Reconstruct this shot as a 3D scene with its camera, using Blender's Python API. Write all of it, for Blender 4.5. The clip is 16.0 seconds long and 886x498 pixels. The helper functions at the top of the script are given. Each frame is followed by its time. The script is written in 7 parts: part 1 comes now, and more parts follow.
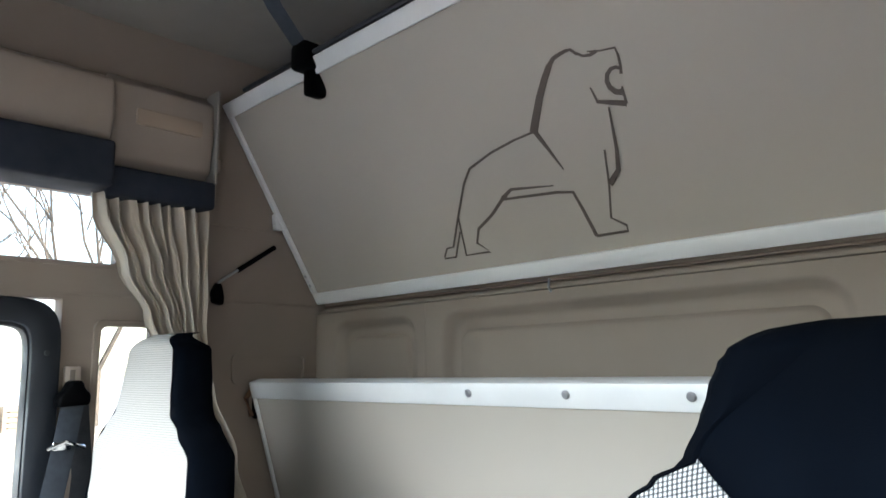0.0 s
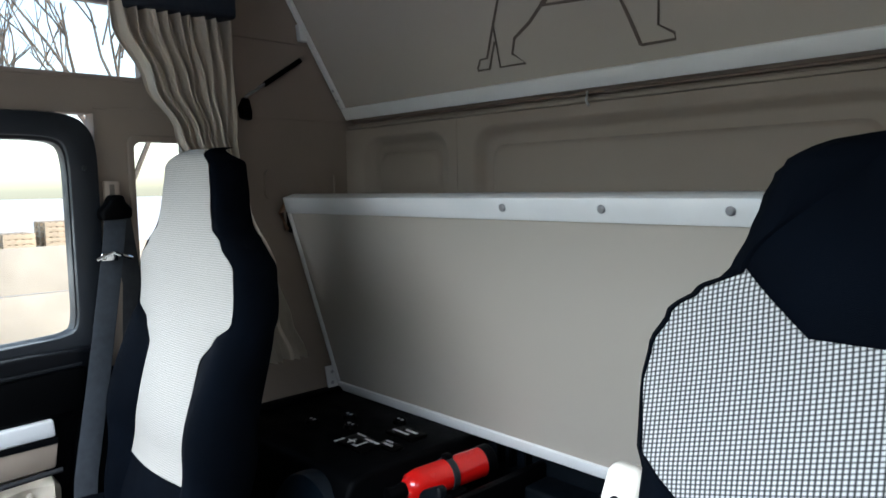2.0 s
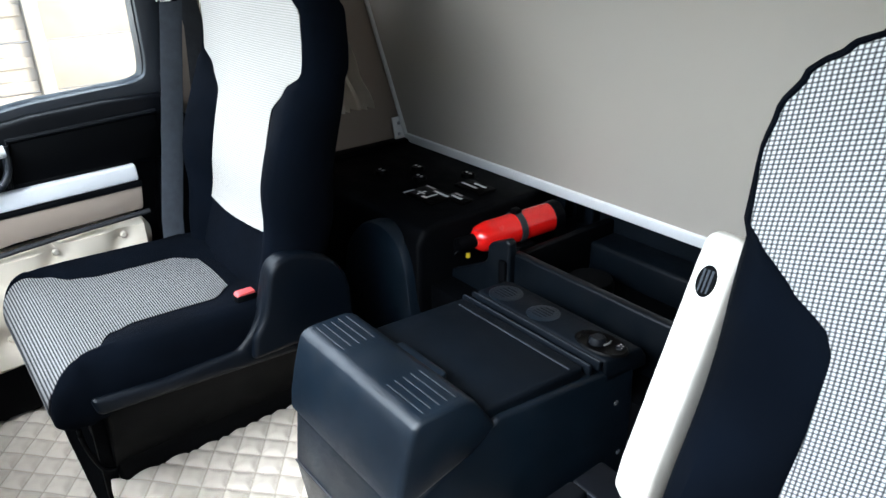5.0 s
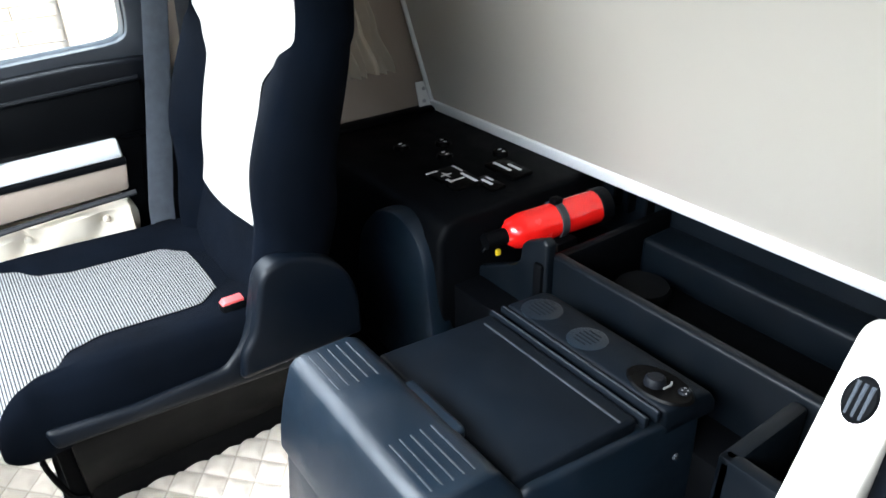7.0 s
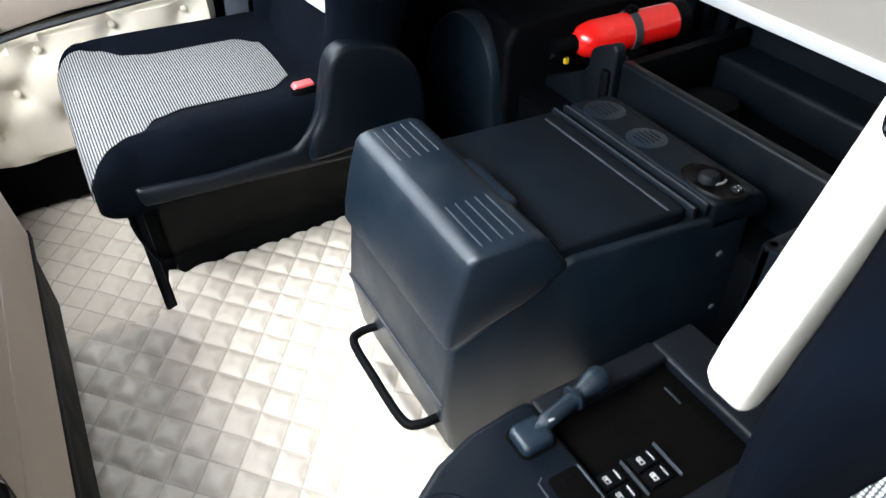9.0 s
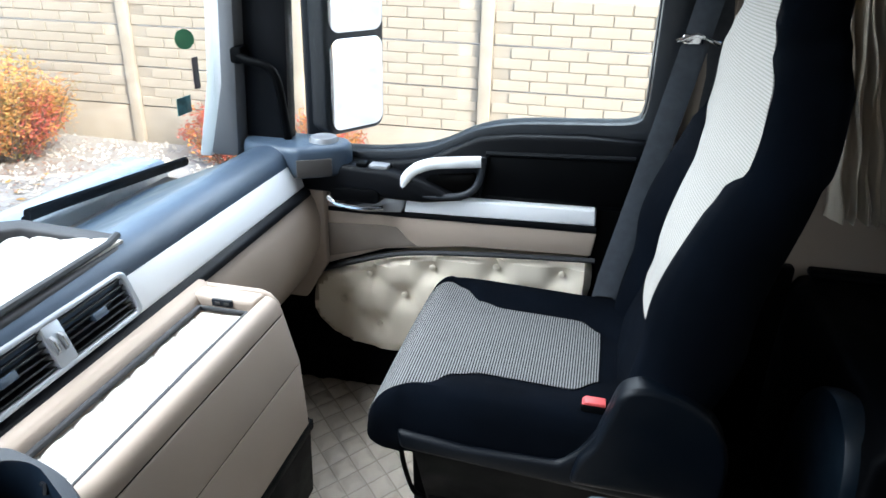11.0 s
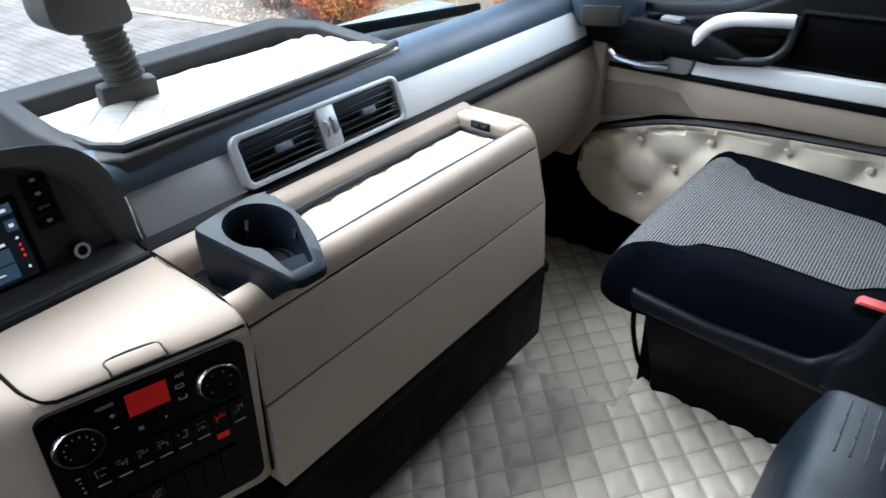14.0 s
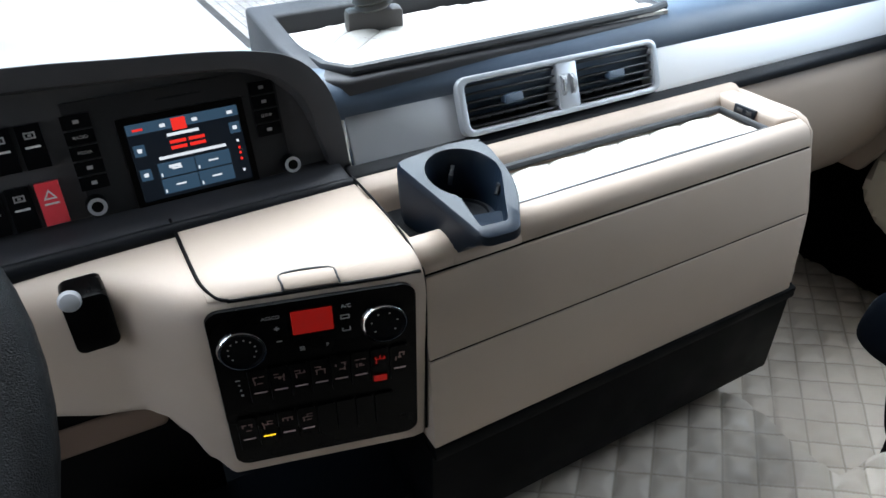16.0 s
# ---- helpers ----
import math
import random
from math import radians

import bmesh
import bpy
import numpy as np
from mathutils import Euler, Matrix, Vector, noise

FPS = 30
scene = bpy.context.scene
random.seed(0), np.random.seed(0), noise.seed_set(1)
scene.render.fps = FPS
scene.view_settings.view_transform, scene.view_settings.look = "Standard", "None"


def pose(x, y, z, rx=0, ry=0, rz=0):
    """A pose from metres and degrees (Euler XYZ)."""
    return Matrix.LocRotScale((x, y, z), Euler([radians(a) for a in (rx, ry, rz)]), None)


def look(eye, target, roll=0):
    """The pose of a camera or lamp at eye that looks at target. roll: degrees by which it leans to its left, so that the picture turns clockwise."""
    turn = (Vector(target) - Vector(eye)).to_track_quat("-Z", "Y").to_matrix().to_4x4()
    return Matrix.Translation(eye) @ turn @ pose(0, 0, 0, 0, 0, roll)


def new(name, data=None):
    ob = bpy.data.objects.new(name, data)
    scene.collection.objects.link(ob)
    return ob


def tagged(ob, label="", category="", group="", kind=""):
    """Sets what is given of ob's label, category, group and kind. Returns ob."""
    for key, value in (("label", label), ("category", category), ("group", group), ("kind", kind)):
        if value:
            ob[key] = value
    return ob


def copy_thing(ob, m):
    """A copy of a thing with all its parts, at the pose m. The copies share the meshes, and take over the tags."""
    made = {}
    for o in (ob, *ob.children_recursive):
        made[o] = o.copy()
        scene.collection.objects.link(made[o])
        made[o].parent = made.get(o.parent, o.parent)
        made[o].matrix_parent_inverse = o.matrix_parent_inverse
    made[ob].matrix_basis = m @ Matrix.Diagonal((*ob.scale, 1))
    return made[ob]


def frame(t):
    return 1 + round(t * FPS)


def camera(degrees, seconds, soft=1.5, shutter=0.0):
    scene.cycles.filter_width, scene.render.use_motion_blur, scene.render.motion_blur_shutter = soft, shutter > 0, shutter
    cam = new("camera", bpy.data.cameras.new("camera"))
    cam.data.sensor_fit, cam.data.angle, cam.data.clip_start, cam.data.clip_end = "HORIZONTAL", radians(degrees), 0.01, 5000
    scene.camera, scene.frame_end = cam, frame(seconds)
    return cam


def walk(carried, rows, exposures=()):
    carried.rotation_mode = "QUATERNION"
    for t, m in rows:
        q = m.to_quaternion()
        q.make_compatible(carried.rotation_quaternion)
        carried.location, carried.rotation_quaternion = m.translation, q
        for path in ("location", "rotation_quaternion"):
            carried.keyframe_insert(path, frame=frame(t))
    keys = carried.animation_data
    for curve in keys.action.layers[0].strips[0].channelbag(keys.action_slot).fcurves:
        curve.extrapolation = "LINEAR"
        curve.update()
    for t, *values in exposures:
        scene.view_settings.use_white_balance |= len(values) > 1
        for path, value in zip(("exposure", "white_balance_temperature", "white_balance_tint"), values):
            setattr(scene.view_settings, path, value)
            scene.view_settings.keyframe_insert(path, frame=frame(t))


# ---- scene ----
cam = camera(64.36, 16.0, shutter=0.3)
PATH = [
    (0, (-0.7611, 0.2395, 1.0395), (0.6206, -1.1685, 1.3689), -1.15),
    (0.5, (-0.7583, 0.2597, 1.0398), (0.6375, -1.1577, 1.2464), -1.10),
    (1, (-0.7521, 0.2484, 1.0391), (0.6721, -1.1542, 1.1047), -1.03),
    (1.5, (-0.7431, 0.2435, 1.0353), (0.6971, -1.1427, 0.9689), -1.05),
    (2, (-0.7340, 0.2463, 1.0337), (0.7128, -1.1226, 0.8527), -1.04),
    (2.5, (-0.7260, 0.2504, 1.0303), (0.7219, -1.0901, 0.7038), -1.00),
    (3, (-0.7206, 0.2495, 1.0292), (0.7273, -1.0474, 0.5584), -0.92),
    (3.5, (-0.7173, 0.2529, 1.0262), (0.7237, -1.0015, 0.4346), -0.86),
    (4, (-0.7120, 0.2529, 1.0212), (0.7076, -0.9477, 0.2842), -0.81),
    (4.5, (-0.7181, 0.2639, 1.0239), (0.6964, -0.9014, 0.2233), -0.53),
    (4.7, (-0.7055, 0.2599, 1.0317), (0.7111, -0.8863, 0.2073), -0.70),
    (7, (-0.4809, 0.0702, 1.0093), (0.9444, -0.9387, 0.0343), -1.29),
    (7.5, (-0.5473, 0.1283, 0.9557), (0.8744, -0.7956, -0.1050), -0.73),
    (8, (-0.5664, 0.1579, 0.9284), (0.8450, -0.6899, -0.2071), -0.34),
    (8.5, (-0.5745, 0.1559, 0.9261), (0.7827, -0.6213, -0.3204), -0.60),
    (9, (-0.5604, 0.1174, 0.9408), (0.7696, -0.6149, -0.3611), -1.01),
    (9.5, (-0.4985, 0.0515, 1.0102), (0.9913, -0.4792, -0.2141), -1.51),
    (9.8, (-0.4836, 0.0041, 1.0389), (1.1641, -0.3078, -0.0509), -1.32),
    (10, (-0.4737, -0.0282, 1.0576), (1.2573, -0.1857, 0.0682), -1.31),
    (10.2, (-0.4380, -0.0688, 1.0809), (1.3309, -0.0647, 0.1475), -0.52),
    (12.3, (-0.4336, -0.2309, 0.9630), (1.2532, 0.4159, 0.1050), -0.02),
    (12.5, (-0.4355, -0.2390, 0.9627), (1.1998, 0.4642, 0.0508), -0.15),
    (13, (-0.4348, -0.2323, 0.9584), (1.0798, 0.6015, -0.0471), 0.00),
    (13.5, (-0.4358, -0.2379, 0.9543), (1.0126, 0.6683, -0.0854), -0.29),
    (14, (-0.4276, -0.2183, 0.9334), (0.9223, 0.8052, -0.1296), 0.14),
    (14.5, (-0.3929, -0.2122, 0.8946), (0.8506, 0.9420, -0.1644), -0.38),
    (15, (-0.3768, -0.2078, 0.8626), (0.7029, 1.0838, -0.2173), -0.57),
    (15.5, (-0.3601, -0.1992, 0.8664), (0.5588, 1.1904, -0.2403), -0.16),
    (16, (-0.3538, -0.2020, 0.8774), (0.4764, 1.2400, -0.2322), -0.10),
]
walk(cam, [(t, look(eye, target, roll)) for t, eye, target, roll in PATH],
     exposures=[(0.0, 2.8, 6500, 12), (1.0, 2.35, 6450, 12), (2.0, 1.9, 6400, 12), (3.0, 1.75, 6400, 12), (4.5, 2.05, 6400, 12), (7.0, 3.05, 6550, 12), (7.8, 2.98, 6700, 13), (8.5, 2.78, 6750, 13), (9.0, 2.68, 6750, 13),
                (9.5, 2.95, 6700, 13), (10.2, 2.5, 6500, 11), (12.5, 1.65, 6350, 11), (14.0, 1.65, 6350, 11), (16.0, 1.95, 6350, 11)])
SKY, SUN, DOOR_W, WIND_W, SIDE_W = 0.15, 1.6, 0.35, 8.6, 1.25

# ---- world, sun, large lights ----
world = bpy.data.worlds.new("world")
scene.world = world
world.use_nodes = True
wn = world.node_tree
sky = wn.nodes.new("ShaderNodeTexSky")
sky.sky_type, sky.sun_disc = "NISHITA", False
sky.dust_density, sky.air_density, sky.ozone_density = 1.5, 1.0, 0.5
sky.sun_elevation, sky.sun_rotation = radians(34), radians(215)
wn.links.new(sky.outputs["Color"], wn.nodes["Background"].inputs["Color"])
wn.nodes["Background"].inputs["Strength"].default_value = SKY

sun_data = bpy.data.lights.new("sun", "SUN")
sun_data.energy, sun_data.angle, sun_data.color = SUN, radians(12), (1.0, 0.95, 0.88)
sun = new("sun", sun_data)
sun.matrix_world = look((0, 0, 5), (0.47, 0.67, 5 - 0.55))


def window_light(name, at, to, w, h, power, spread=120, colour=(0.84, 0.93, 1.0)):
    data = bpy.data.lights.new(name, "AREA")
    data.shape, data.size, data.size_y, data.energy, data.color = "RECTANGLE", w, h, power, colour
    data.spread = radians(spread)
    ob = new(name, data)
    ob.matrix_world = look(at, to)
    return ob


# daylight that enters by the open driver's door and by the upper windscreen
window_light("door_daylight", (-1.20, 0.34, 0.82), (0.5, 0.12, -0.1), 0.66, 0.76, DOOR_W, 100)
window_light("windscreen_daylight", (-0.05, 0.80, 1.26), (0.02, -0.12, 0.0), 1.9, 0.5, WIND_W, 100)

# sky light that enters by the passenger door's window
window_light("side_window_daylight", (1.10, 0.14, 0.94), (-0.05, -0.05, 0.10), 0.78, 0.42, SIDE_W, 120)

# ---- materials ----


def noise_mix(nt, a, b, scale, detail=3.0, lo=0.35, hi=0.65, coords=None):
    n = nt.nodes
    tex = n.new("ShaderNodeTexNoise")
    tex.inputs["Scale"].default_value, tex.inputs["Detail"].default_value = scale, detail
    if coords:
        nt.links.new(coords, tex.inputs["Vector"])
    ramp = n.new("ShaderNodeValToRGB")
    ramp.color_ramp.elements[0].position, ramp.color_ramp.elements[1].position = lo, hi
    ramp.color_ramp.elements[0].color, ramp.color_ramp.elements[1].color = (*a, 1), (*b, 1)
    nt.links.new(tex.outputs["Fac"], ramp.inputs["Fac"])
    return ramp.outputs["Color"]


def surface(name, colour, rough=0.6, metal=0.0, vary=0.12, scale=6.0, grain=900.0, bump=0.05, spec=0.5, coat=0.0, sheen=0.0, rvar=0.08):
    """A painted, moulded or upholstered surface: large soft stains, fine grain in colour, gloss and relief."""
    m = bpy.data.materials.new(name)
    m.use_nodes = True
    nt = m.node_tree
    p = nt.nodes["Principled BSDF"]
    tc = nt.nodes.new("ShaderNodeTexCoord").outputs["Object"]
    dark = tuple(c * (1 - vary) for c in colour)
    light = tuple(min(1, c * (1 + vary)) for c in colour)
    nt.links.new(noise_mix(nt, dark, light, scale, 5.0, 0.3, 0.7, tc), p.inputs["Base Color"])
    p.inputs["Metallic"].default_value = metal
    p.inputs["Specular IOR Level"].default_value = spec
    p.inputs["Coat Weight"].default_value = coat
    p.inputs["Sheen Weight"].default_value = sheen
    r = noise_mix(nt, (max(0.02, rough - rvar),) * 3, (min(1, rough + rvar),) * 3, scale * 2.3, 4.0, 0.3, 0.7, tc)
    nt.links.new(r, p.inputs["Roughness"])
    if bump:
        tex = nt.nodes.new("ShaderNodeTexNoise")
        tex.inputs["Scale"].default_value, tex.inputs["Detail"].default_value = grain, 2.0
        nt.links.new(tc, tex.inputs["Vector"])
        b = nt.nodes.new("ShaderNodeBump")
        b.inputs["Strength"].default_value, b.inputs["Distance"].default_value = bump, 0.002
        nt.links.new(tex.outputs["Fac"], b.inputs["Height"])
        nt.links.new(b.outputs["Normal"], p.inputs["Normal"])
    return m


def glow(name, colour, strength, base=(0.01, 0.01, 0.01)):
    m = bpy.data.materials.new(name)
    m.use_nodes = True
    p = m.node_tree.nodes["Principled BSDF"]
    p.inputs["Base Color"].default_value = (*base, 1)
    p.inputs["Emission Color"].default_value, p.inputs["Emission Strength"].default_value = (*colour, 1), strength
    p.inputs["Roughness"].default_value, p.inputs["Specular IOR Level"].default_value = 0.35, 0.06
    return m


def woven(name, axis_a, axis_b, pitch_a, pitch_b, dark=(0.005, 0.006, 0.007), light=(0.80, 0.78, 0.74), fill=0.66, fill_b=0.74, soft=0.06, slant=0.0):
    """Black cloth with a small pale woven check, laid out along two axes of the thing."""
    m = bpy.data.materials.new(name)
    m.use_nodes = True
    nt = m.node_tree
    p = nt.nodes["Principled BSDF"]
    sep = nt.nodes.new("ShaderNodeSeparateXYZ")
    nt.links.new(nt.nodes.new("ShaderNodeTexCoord").outputs["Object"], sep.inputs[0])

    def stripe(axis, pitch, fill):
        a = nt.nodes.new("ShaderNodeMath"); a.operation = "MULTIPLY"; a.inputs[1].default_value = 1 / pitch
        if slant and axis == axis_b:
            sh = nt.nodes.new("ShaderNodeMath"); sh.operation = "MULTIPLY_ADD"; sh.inputs[1].default_value = slant
            nt.links.new(sep.outputs[axis_a], sh.inputs[0])
            nt.links.new(sep.outputs[axis], sh.inputs[2])
            nt.links.new(sh.outputs[0], a.inputs[0])
        else:
            nt.links.new(sep.outputs[axis], a.inputs[0])
        f = nt.nodes.new("ShaderNodeMath"); f.operation = "PINGPONG"; f.inputs[1].default_value = 0.5
        nt.links.new(a.outputs[0], f.inputs[0])
        r = nt.nodes.new("ShaderNodeMapRange")
        r.inputs["From Min"].default_value, r.inputs["From Max"].default_value = 0.5 * (1 - fill) - soft, 0.5 * (1 - fill) + soft
        nt.links.new(f.outputs[0], r.inputs["Value"])
        return r.outputs[0]

    mul = nt.nodes.new("ShaderNodeMath"); mul.operation = "MULTIPLY"
    nt.links.new(stripe(axis_a, pitch_a, fill), mul.inputs[0])
    nt.links.new(stripe(axis_b, pitch_b, fill_b), mul.inputs[1])
    mix = nt.nodes.new("ShaderNodeMix"); mix.data_type = "RGBA"
    mix.inputs[6].default_value, mix.inputs[7].default_value = (*dark, 1), (*light, 1)
    nt.links.new(mul.outputs[0], mix.inputs[0])
    nt.links.new(mix.outputs[2], p.inputs["Base Color"])
    p.inputs["Roughness"].default_value, p.inputs["Specular IOR Level"].default_value = 0.95, 0.15
    b = nt.nodes.new("ShaderNodeBump")
    b.inputs["Strength"].default_value, b.inputs["Distance"].default_value = 0.35, 0.001
    nt.links.new(mul.outputs[0], b.inputs["Height"])
    nt.links.new(b.outputs["Normal"], p.inputs["Normal"])
    return m


def clear_glass(name):
    m = bpy.data.materials.new(name)
    m.use_nodes = True
    nt = m.node_tree
    out = nt.nodes["Material Output"]
    tr = nt.nodes.new("ShaderNodeBsdfTransparent")
    tr.inputs["Color"].default_value = (0.93, 0.96, 0.95, 1)
    gl = nt.nodes.new("ShaderNodeBsdfGlossy")
    gl.inputs["Roughness"].default_value = 0.02
    lw = nt.nodes.new("ShaderNodeLayerWeight")
    lw.inputs["Blend"].default_value = 0.12
    fr = nt.nodes.new("ShaderNodeMath")
    fr.operation = "MULTIPLY"
    fr.inputs[1].default_value = 0.35
    nt.links.new(lw.outputs["Facing"], fr.inputs[0])
    mx = nt.nodes.new("ShaderNodeMixShader")
    nt.links.new(fr.outputs[0], mx.inputs[0])
    nt.links.new(tr.outputs[0], mx.inputs[1])
    nt.links.new(gl.outputs[0], mx.inputs[2])
    nt.links.new(mx.outputs[0], out.inputs["Surface"])
    return m


M = {}
M["beige"] = surface("beige_plastic", (0.36, 0.290, 0.236), 0.55, vary=0.07, scale=3, grain=1400, bump=0.12, spec=0.3)
# brown for the bunk seam, and for the knee rail's shade put into its colour
M["brown"] = surface("shaded_rail_and_seam_brown", (0.13, 0.085, 0.06), 0.6, vary=0.1, scale=5, grain=900, bump=0.2)
M["liner"] = surface("beige_wall_liner", (0.255, 0.202, 0.160), 0.85, vary=0.07, scale=3, grain=900, bump=0.2)
M["roof"] = surface("grey_roof_fabric", (0.26, 0.235, 0.205), 0.95, vary=0.08, scale=4, grain=1200, bump=0.3)
M["board"] = surface("beige_bunk_board", (0.395, 0.350, 0.295), 0.5, vary=0.03, scale=2, grain=700, bump=0.05)
M["emblem"] = surface("brown_print", (0.09, 0.07, 0.055), 0.6, vary=0.05, bump=0)
M["rail"] = surface("pale_painted_aluminium", (0.74, 0.73, 0.71), 0.38, metal=0.08, vary=0.04, scale=9, grain=2000, bump=0.02)
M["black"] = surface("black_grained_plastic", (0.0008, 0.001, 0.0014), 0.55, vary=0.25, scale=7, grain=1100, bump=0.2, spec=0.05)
# darker than the box plastic: shade of the folded bunk put into the colour
M["storage"] = surface("bunk_shaded_storage_plastic", (0.0014, 0.0027, 0.0043), 0.42, vary=0.25, scale=7, grain=1200, bump=0.2, spec=0.18)
M["black2"] = surface("dark_grey_box_plastic", (0.0032, 0.0072, 0.0122), 0.37, vary=0.3, scale=8, grain=1300, bump=0.2, spec=0.40)
M["dash"] = surface("blue_grey_soft_dash", (0.042, 0.064, 0.095), 0.42, vary=0.22, scale=5, grain=1500, bump=0.22, spec=0.5)
M["hood"] = surface("grey_brown_hood_plastic", (0.034, 0.034, 0.037), 0.6, vary=0.15, scale=5, grain=1500, bump=0.2, spec=0.35)
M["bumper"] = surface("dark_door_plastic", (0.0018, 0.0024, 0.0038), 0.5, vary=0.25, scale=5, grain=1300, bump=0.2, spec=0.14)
M["silver"] = surface("satin_silver_plastic", (0.88, 0.89, 0.90), 0.40, metal=0.15, vary=0.012, scale=5, bump=0.0, rvar=0.015)
M["silver_dark"] = surface("brushed_grey_plastic", (0.27, 0.275, 0.285), 0.42, metal=0.3, vary=0.04, scale=10, bump=0.0, rvar=0.03)
M["chrome"] = surface("bright_chrome", (0.8, 0.8, 0.8), 0.12, metal=1.0, vary=0.03, bump=0)
M["cloth"] = surface("black_seat_cloth", (0.0011, 0.0021, 0.0041), 0.95, vary=0.3, scale=9, grain=1600, bump=0.5, spec=0.04)
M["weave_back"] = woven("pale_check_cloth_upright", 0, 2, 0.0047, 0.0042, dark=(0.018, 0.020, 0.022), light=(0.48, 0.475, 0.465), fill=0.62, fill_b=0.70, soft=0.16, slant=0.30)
M["weave_pale"] = woven("faint_pale_check_cloth", 0, 2, 0.0047, 0.0046, dark=(0.265, 0.250, 0.227), light=(0.38, 0.358, 0.326), fill=0.90, fill_b=0.62, soft=0.12)
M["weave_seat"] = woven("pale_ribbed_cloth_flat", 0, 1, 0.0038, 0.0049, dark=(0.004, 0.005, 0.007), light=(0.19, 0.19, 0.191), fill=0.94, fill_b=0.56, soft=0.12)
M["leather"] = surface("cream_leatherette", (0.70, 0.62, 0.50), 0.62, vary=0.08, scale=5, grain=700, bump=0.12)
M["armrest"] = surface("white_worn_leatherette", (0.74, 0.69, 0.60), 0.5, vary=0.08, scale=14, grain=75, bump=0.45)


def lattice_rows(pitch, turn, lean):
    """Two vectors whose products with a place count the seams crossed; lean skews the second family of seams."""
    a, b = radians(turn), radians(turn + 90 + lean)
    ax, ay, bx, by = pitch * math.cos(a), pitch * math.sin(a), pitch * math.cos(b), pitch * math.sin(b)
    det = ax * by - ay * bx
    return (by / det, -bx / det), (-ay / det, ax / det)


def stitched(m, pitch, turn, node, line_colour, lean=0.0):
    """Mixes a thin darker line along a diamond lattice of seams into a leatherette."""
    nt = m.node_tree
    p = nt.nodes["Principled BSDF"]
    old = p.inputs["Base Color"].links[0].from_socket
    tc = nt.nodes.new("ShaderNodeTexCoord").outputs["Object"]
    off = nt.nodes.new("ShaderNodeVectorMath"); off.operation = "SUBTRACT"
    off.inputs[1].default_value = (node[0], node[1], 0)
    nt.links.new(tc, off.inputs[0])
    along = []
    for u in lattice_rows(pitch, turn, lean):
        d = nt.nodes.new("ShaderNodeVectorMath"); d.operation = "DOT_PRODUCT"
        d.inputs[1].default_value = (u[0], u[1], 0)
        nt.links.new(off.outputs[0], d.inputs[0])
        along.append(d.outputs["Value"])
    low = nt.nodes.new("ShaderNodeMath"); low.operation = "MINIMUM"
    for k in (0, 1):
        f = nt.nodes.new("ShaderNodeMath"); f.operation = "PINGPONG"; f.inputs[1].default_value = 0.5
        nt.links.new(along[k], f.inputs[0])
        nt.links.new(f.outputs[0], low.inputs[k])
    r = nt.nodes.new("ShaderNodeMapRange")
    r.inputs["From Min"].default_value, r.inputs["From Max"].default_value = 0.012, 0.050
    nt.links.new(low.outputs[0], r.inputs["Value"])
    mix = nt.nodes.new("ShaderNodeMix"); mix.data_type = "RGBA"
    mix.inputs[6].default_value = (*line_colour, 1)
    nt.links.new(r.outputs[0], mix.inputs[0])
    nt.links.new(old, mix.inputs[7])
    nt.links.new(mix.outputs[2], p.inputs["Base Color"])
    return m


M["quilt"] = stitched(surface("ivory_quilted_leatherette", (0.50, 0.445, 0.375), 0.5, vary=0.12, scale=5, grain=600, bump=0.12), 0.0530, 42.4, (0.612, -0.004), (0.34, 0.295, 0.24), 11.0)
M["pad"] = stitched(surface("white_quilted_pad", (0.47, 0.455, 0.42), 0.6, vary=0.06, scale=7, grain=700, bump=0.12), 0.040, 45, (0.518, -0.012), (0.27, 0.25, 0.22))
M["curtain"] = surface("ecru_curtain_cloth", (0.50, 0.43, 0.34), 0.95, vary=0.08, scale=12, grain=900, bump=0.4, sheen=0.2)
M["navy"] = surface("navy_black_foam", (0.012, 0.016, 0.026), 0.85, vary=0.15, scale=9, bump=0.3)
M["strap"] = surface("grey_webbing", (0.032, 0.039, 0.049), 0.75, vary=0.15, scale=30, grain=1800, bump=0.4)
M["strap_dark"] = surface("dark_webbing", (0.02, 0.022, 0.026), 0.8, vary=0.15, scale=30, grain=1800, bump=0.4)
M["red"] = surface("red_enamel", (0.62, 0.008, 0.006), 0.22, vary=0.08, scale=12, bump=0.02, coat=0.5)
M["red_button"] = surface("red_button_plastic", (0.50, 0.065, 0.065), 0.45, vary=0.06, bump=0.02)
M["hazard"] = surface("hazard_red_plastic", (0.60, 0.02, 0.035), 0.4, vary=0.05, bump=0.02)
M["yellow"] = surface("yellow_plastic", (0.75, 0.52, 0.02), 0.4, vary=0.05, bump=0.02)
M["steel"] = surface("zinc_steel", (0.45, 0.45, 0.46), 0.4, metal=0.9, vary=0.1, scale=20, bump=0.05)
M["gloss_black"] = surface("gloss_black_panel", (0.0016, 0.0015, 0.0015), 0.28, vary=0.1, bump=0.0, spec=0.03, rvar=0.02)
M["rim_leather"] = surface("black_wheel_leather", (0.0012, 0.0013, 0.0015), 0.55, vary=0.2, scale=30, grain=1100, bump=0.5, spec=0.12)
M["print"] = surface("pale_print", (0.55, 0.54, 0.52), 0.6, vary=0.02, bump=0)
M["screen"] = glow("lit_display_blue", (0.006, 0.012, 0.022), 0.10)
M["screen_tile"] = glow("lit_display_tile", (0.05, 0.11, 0.18), 0.16)
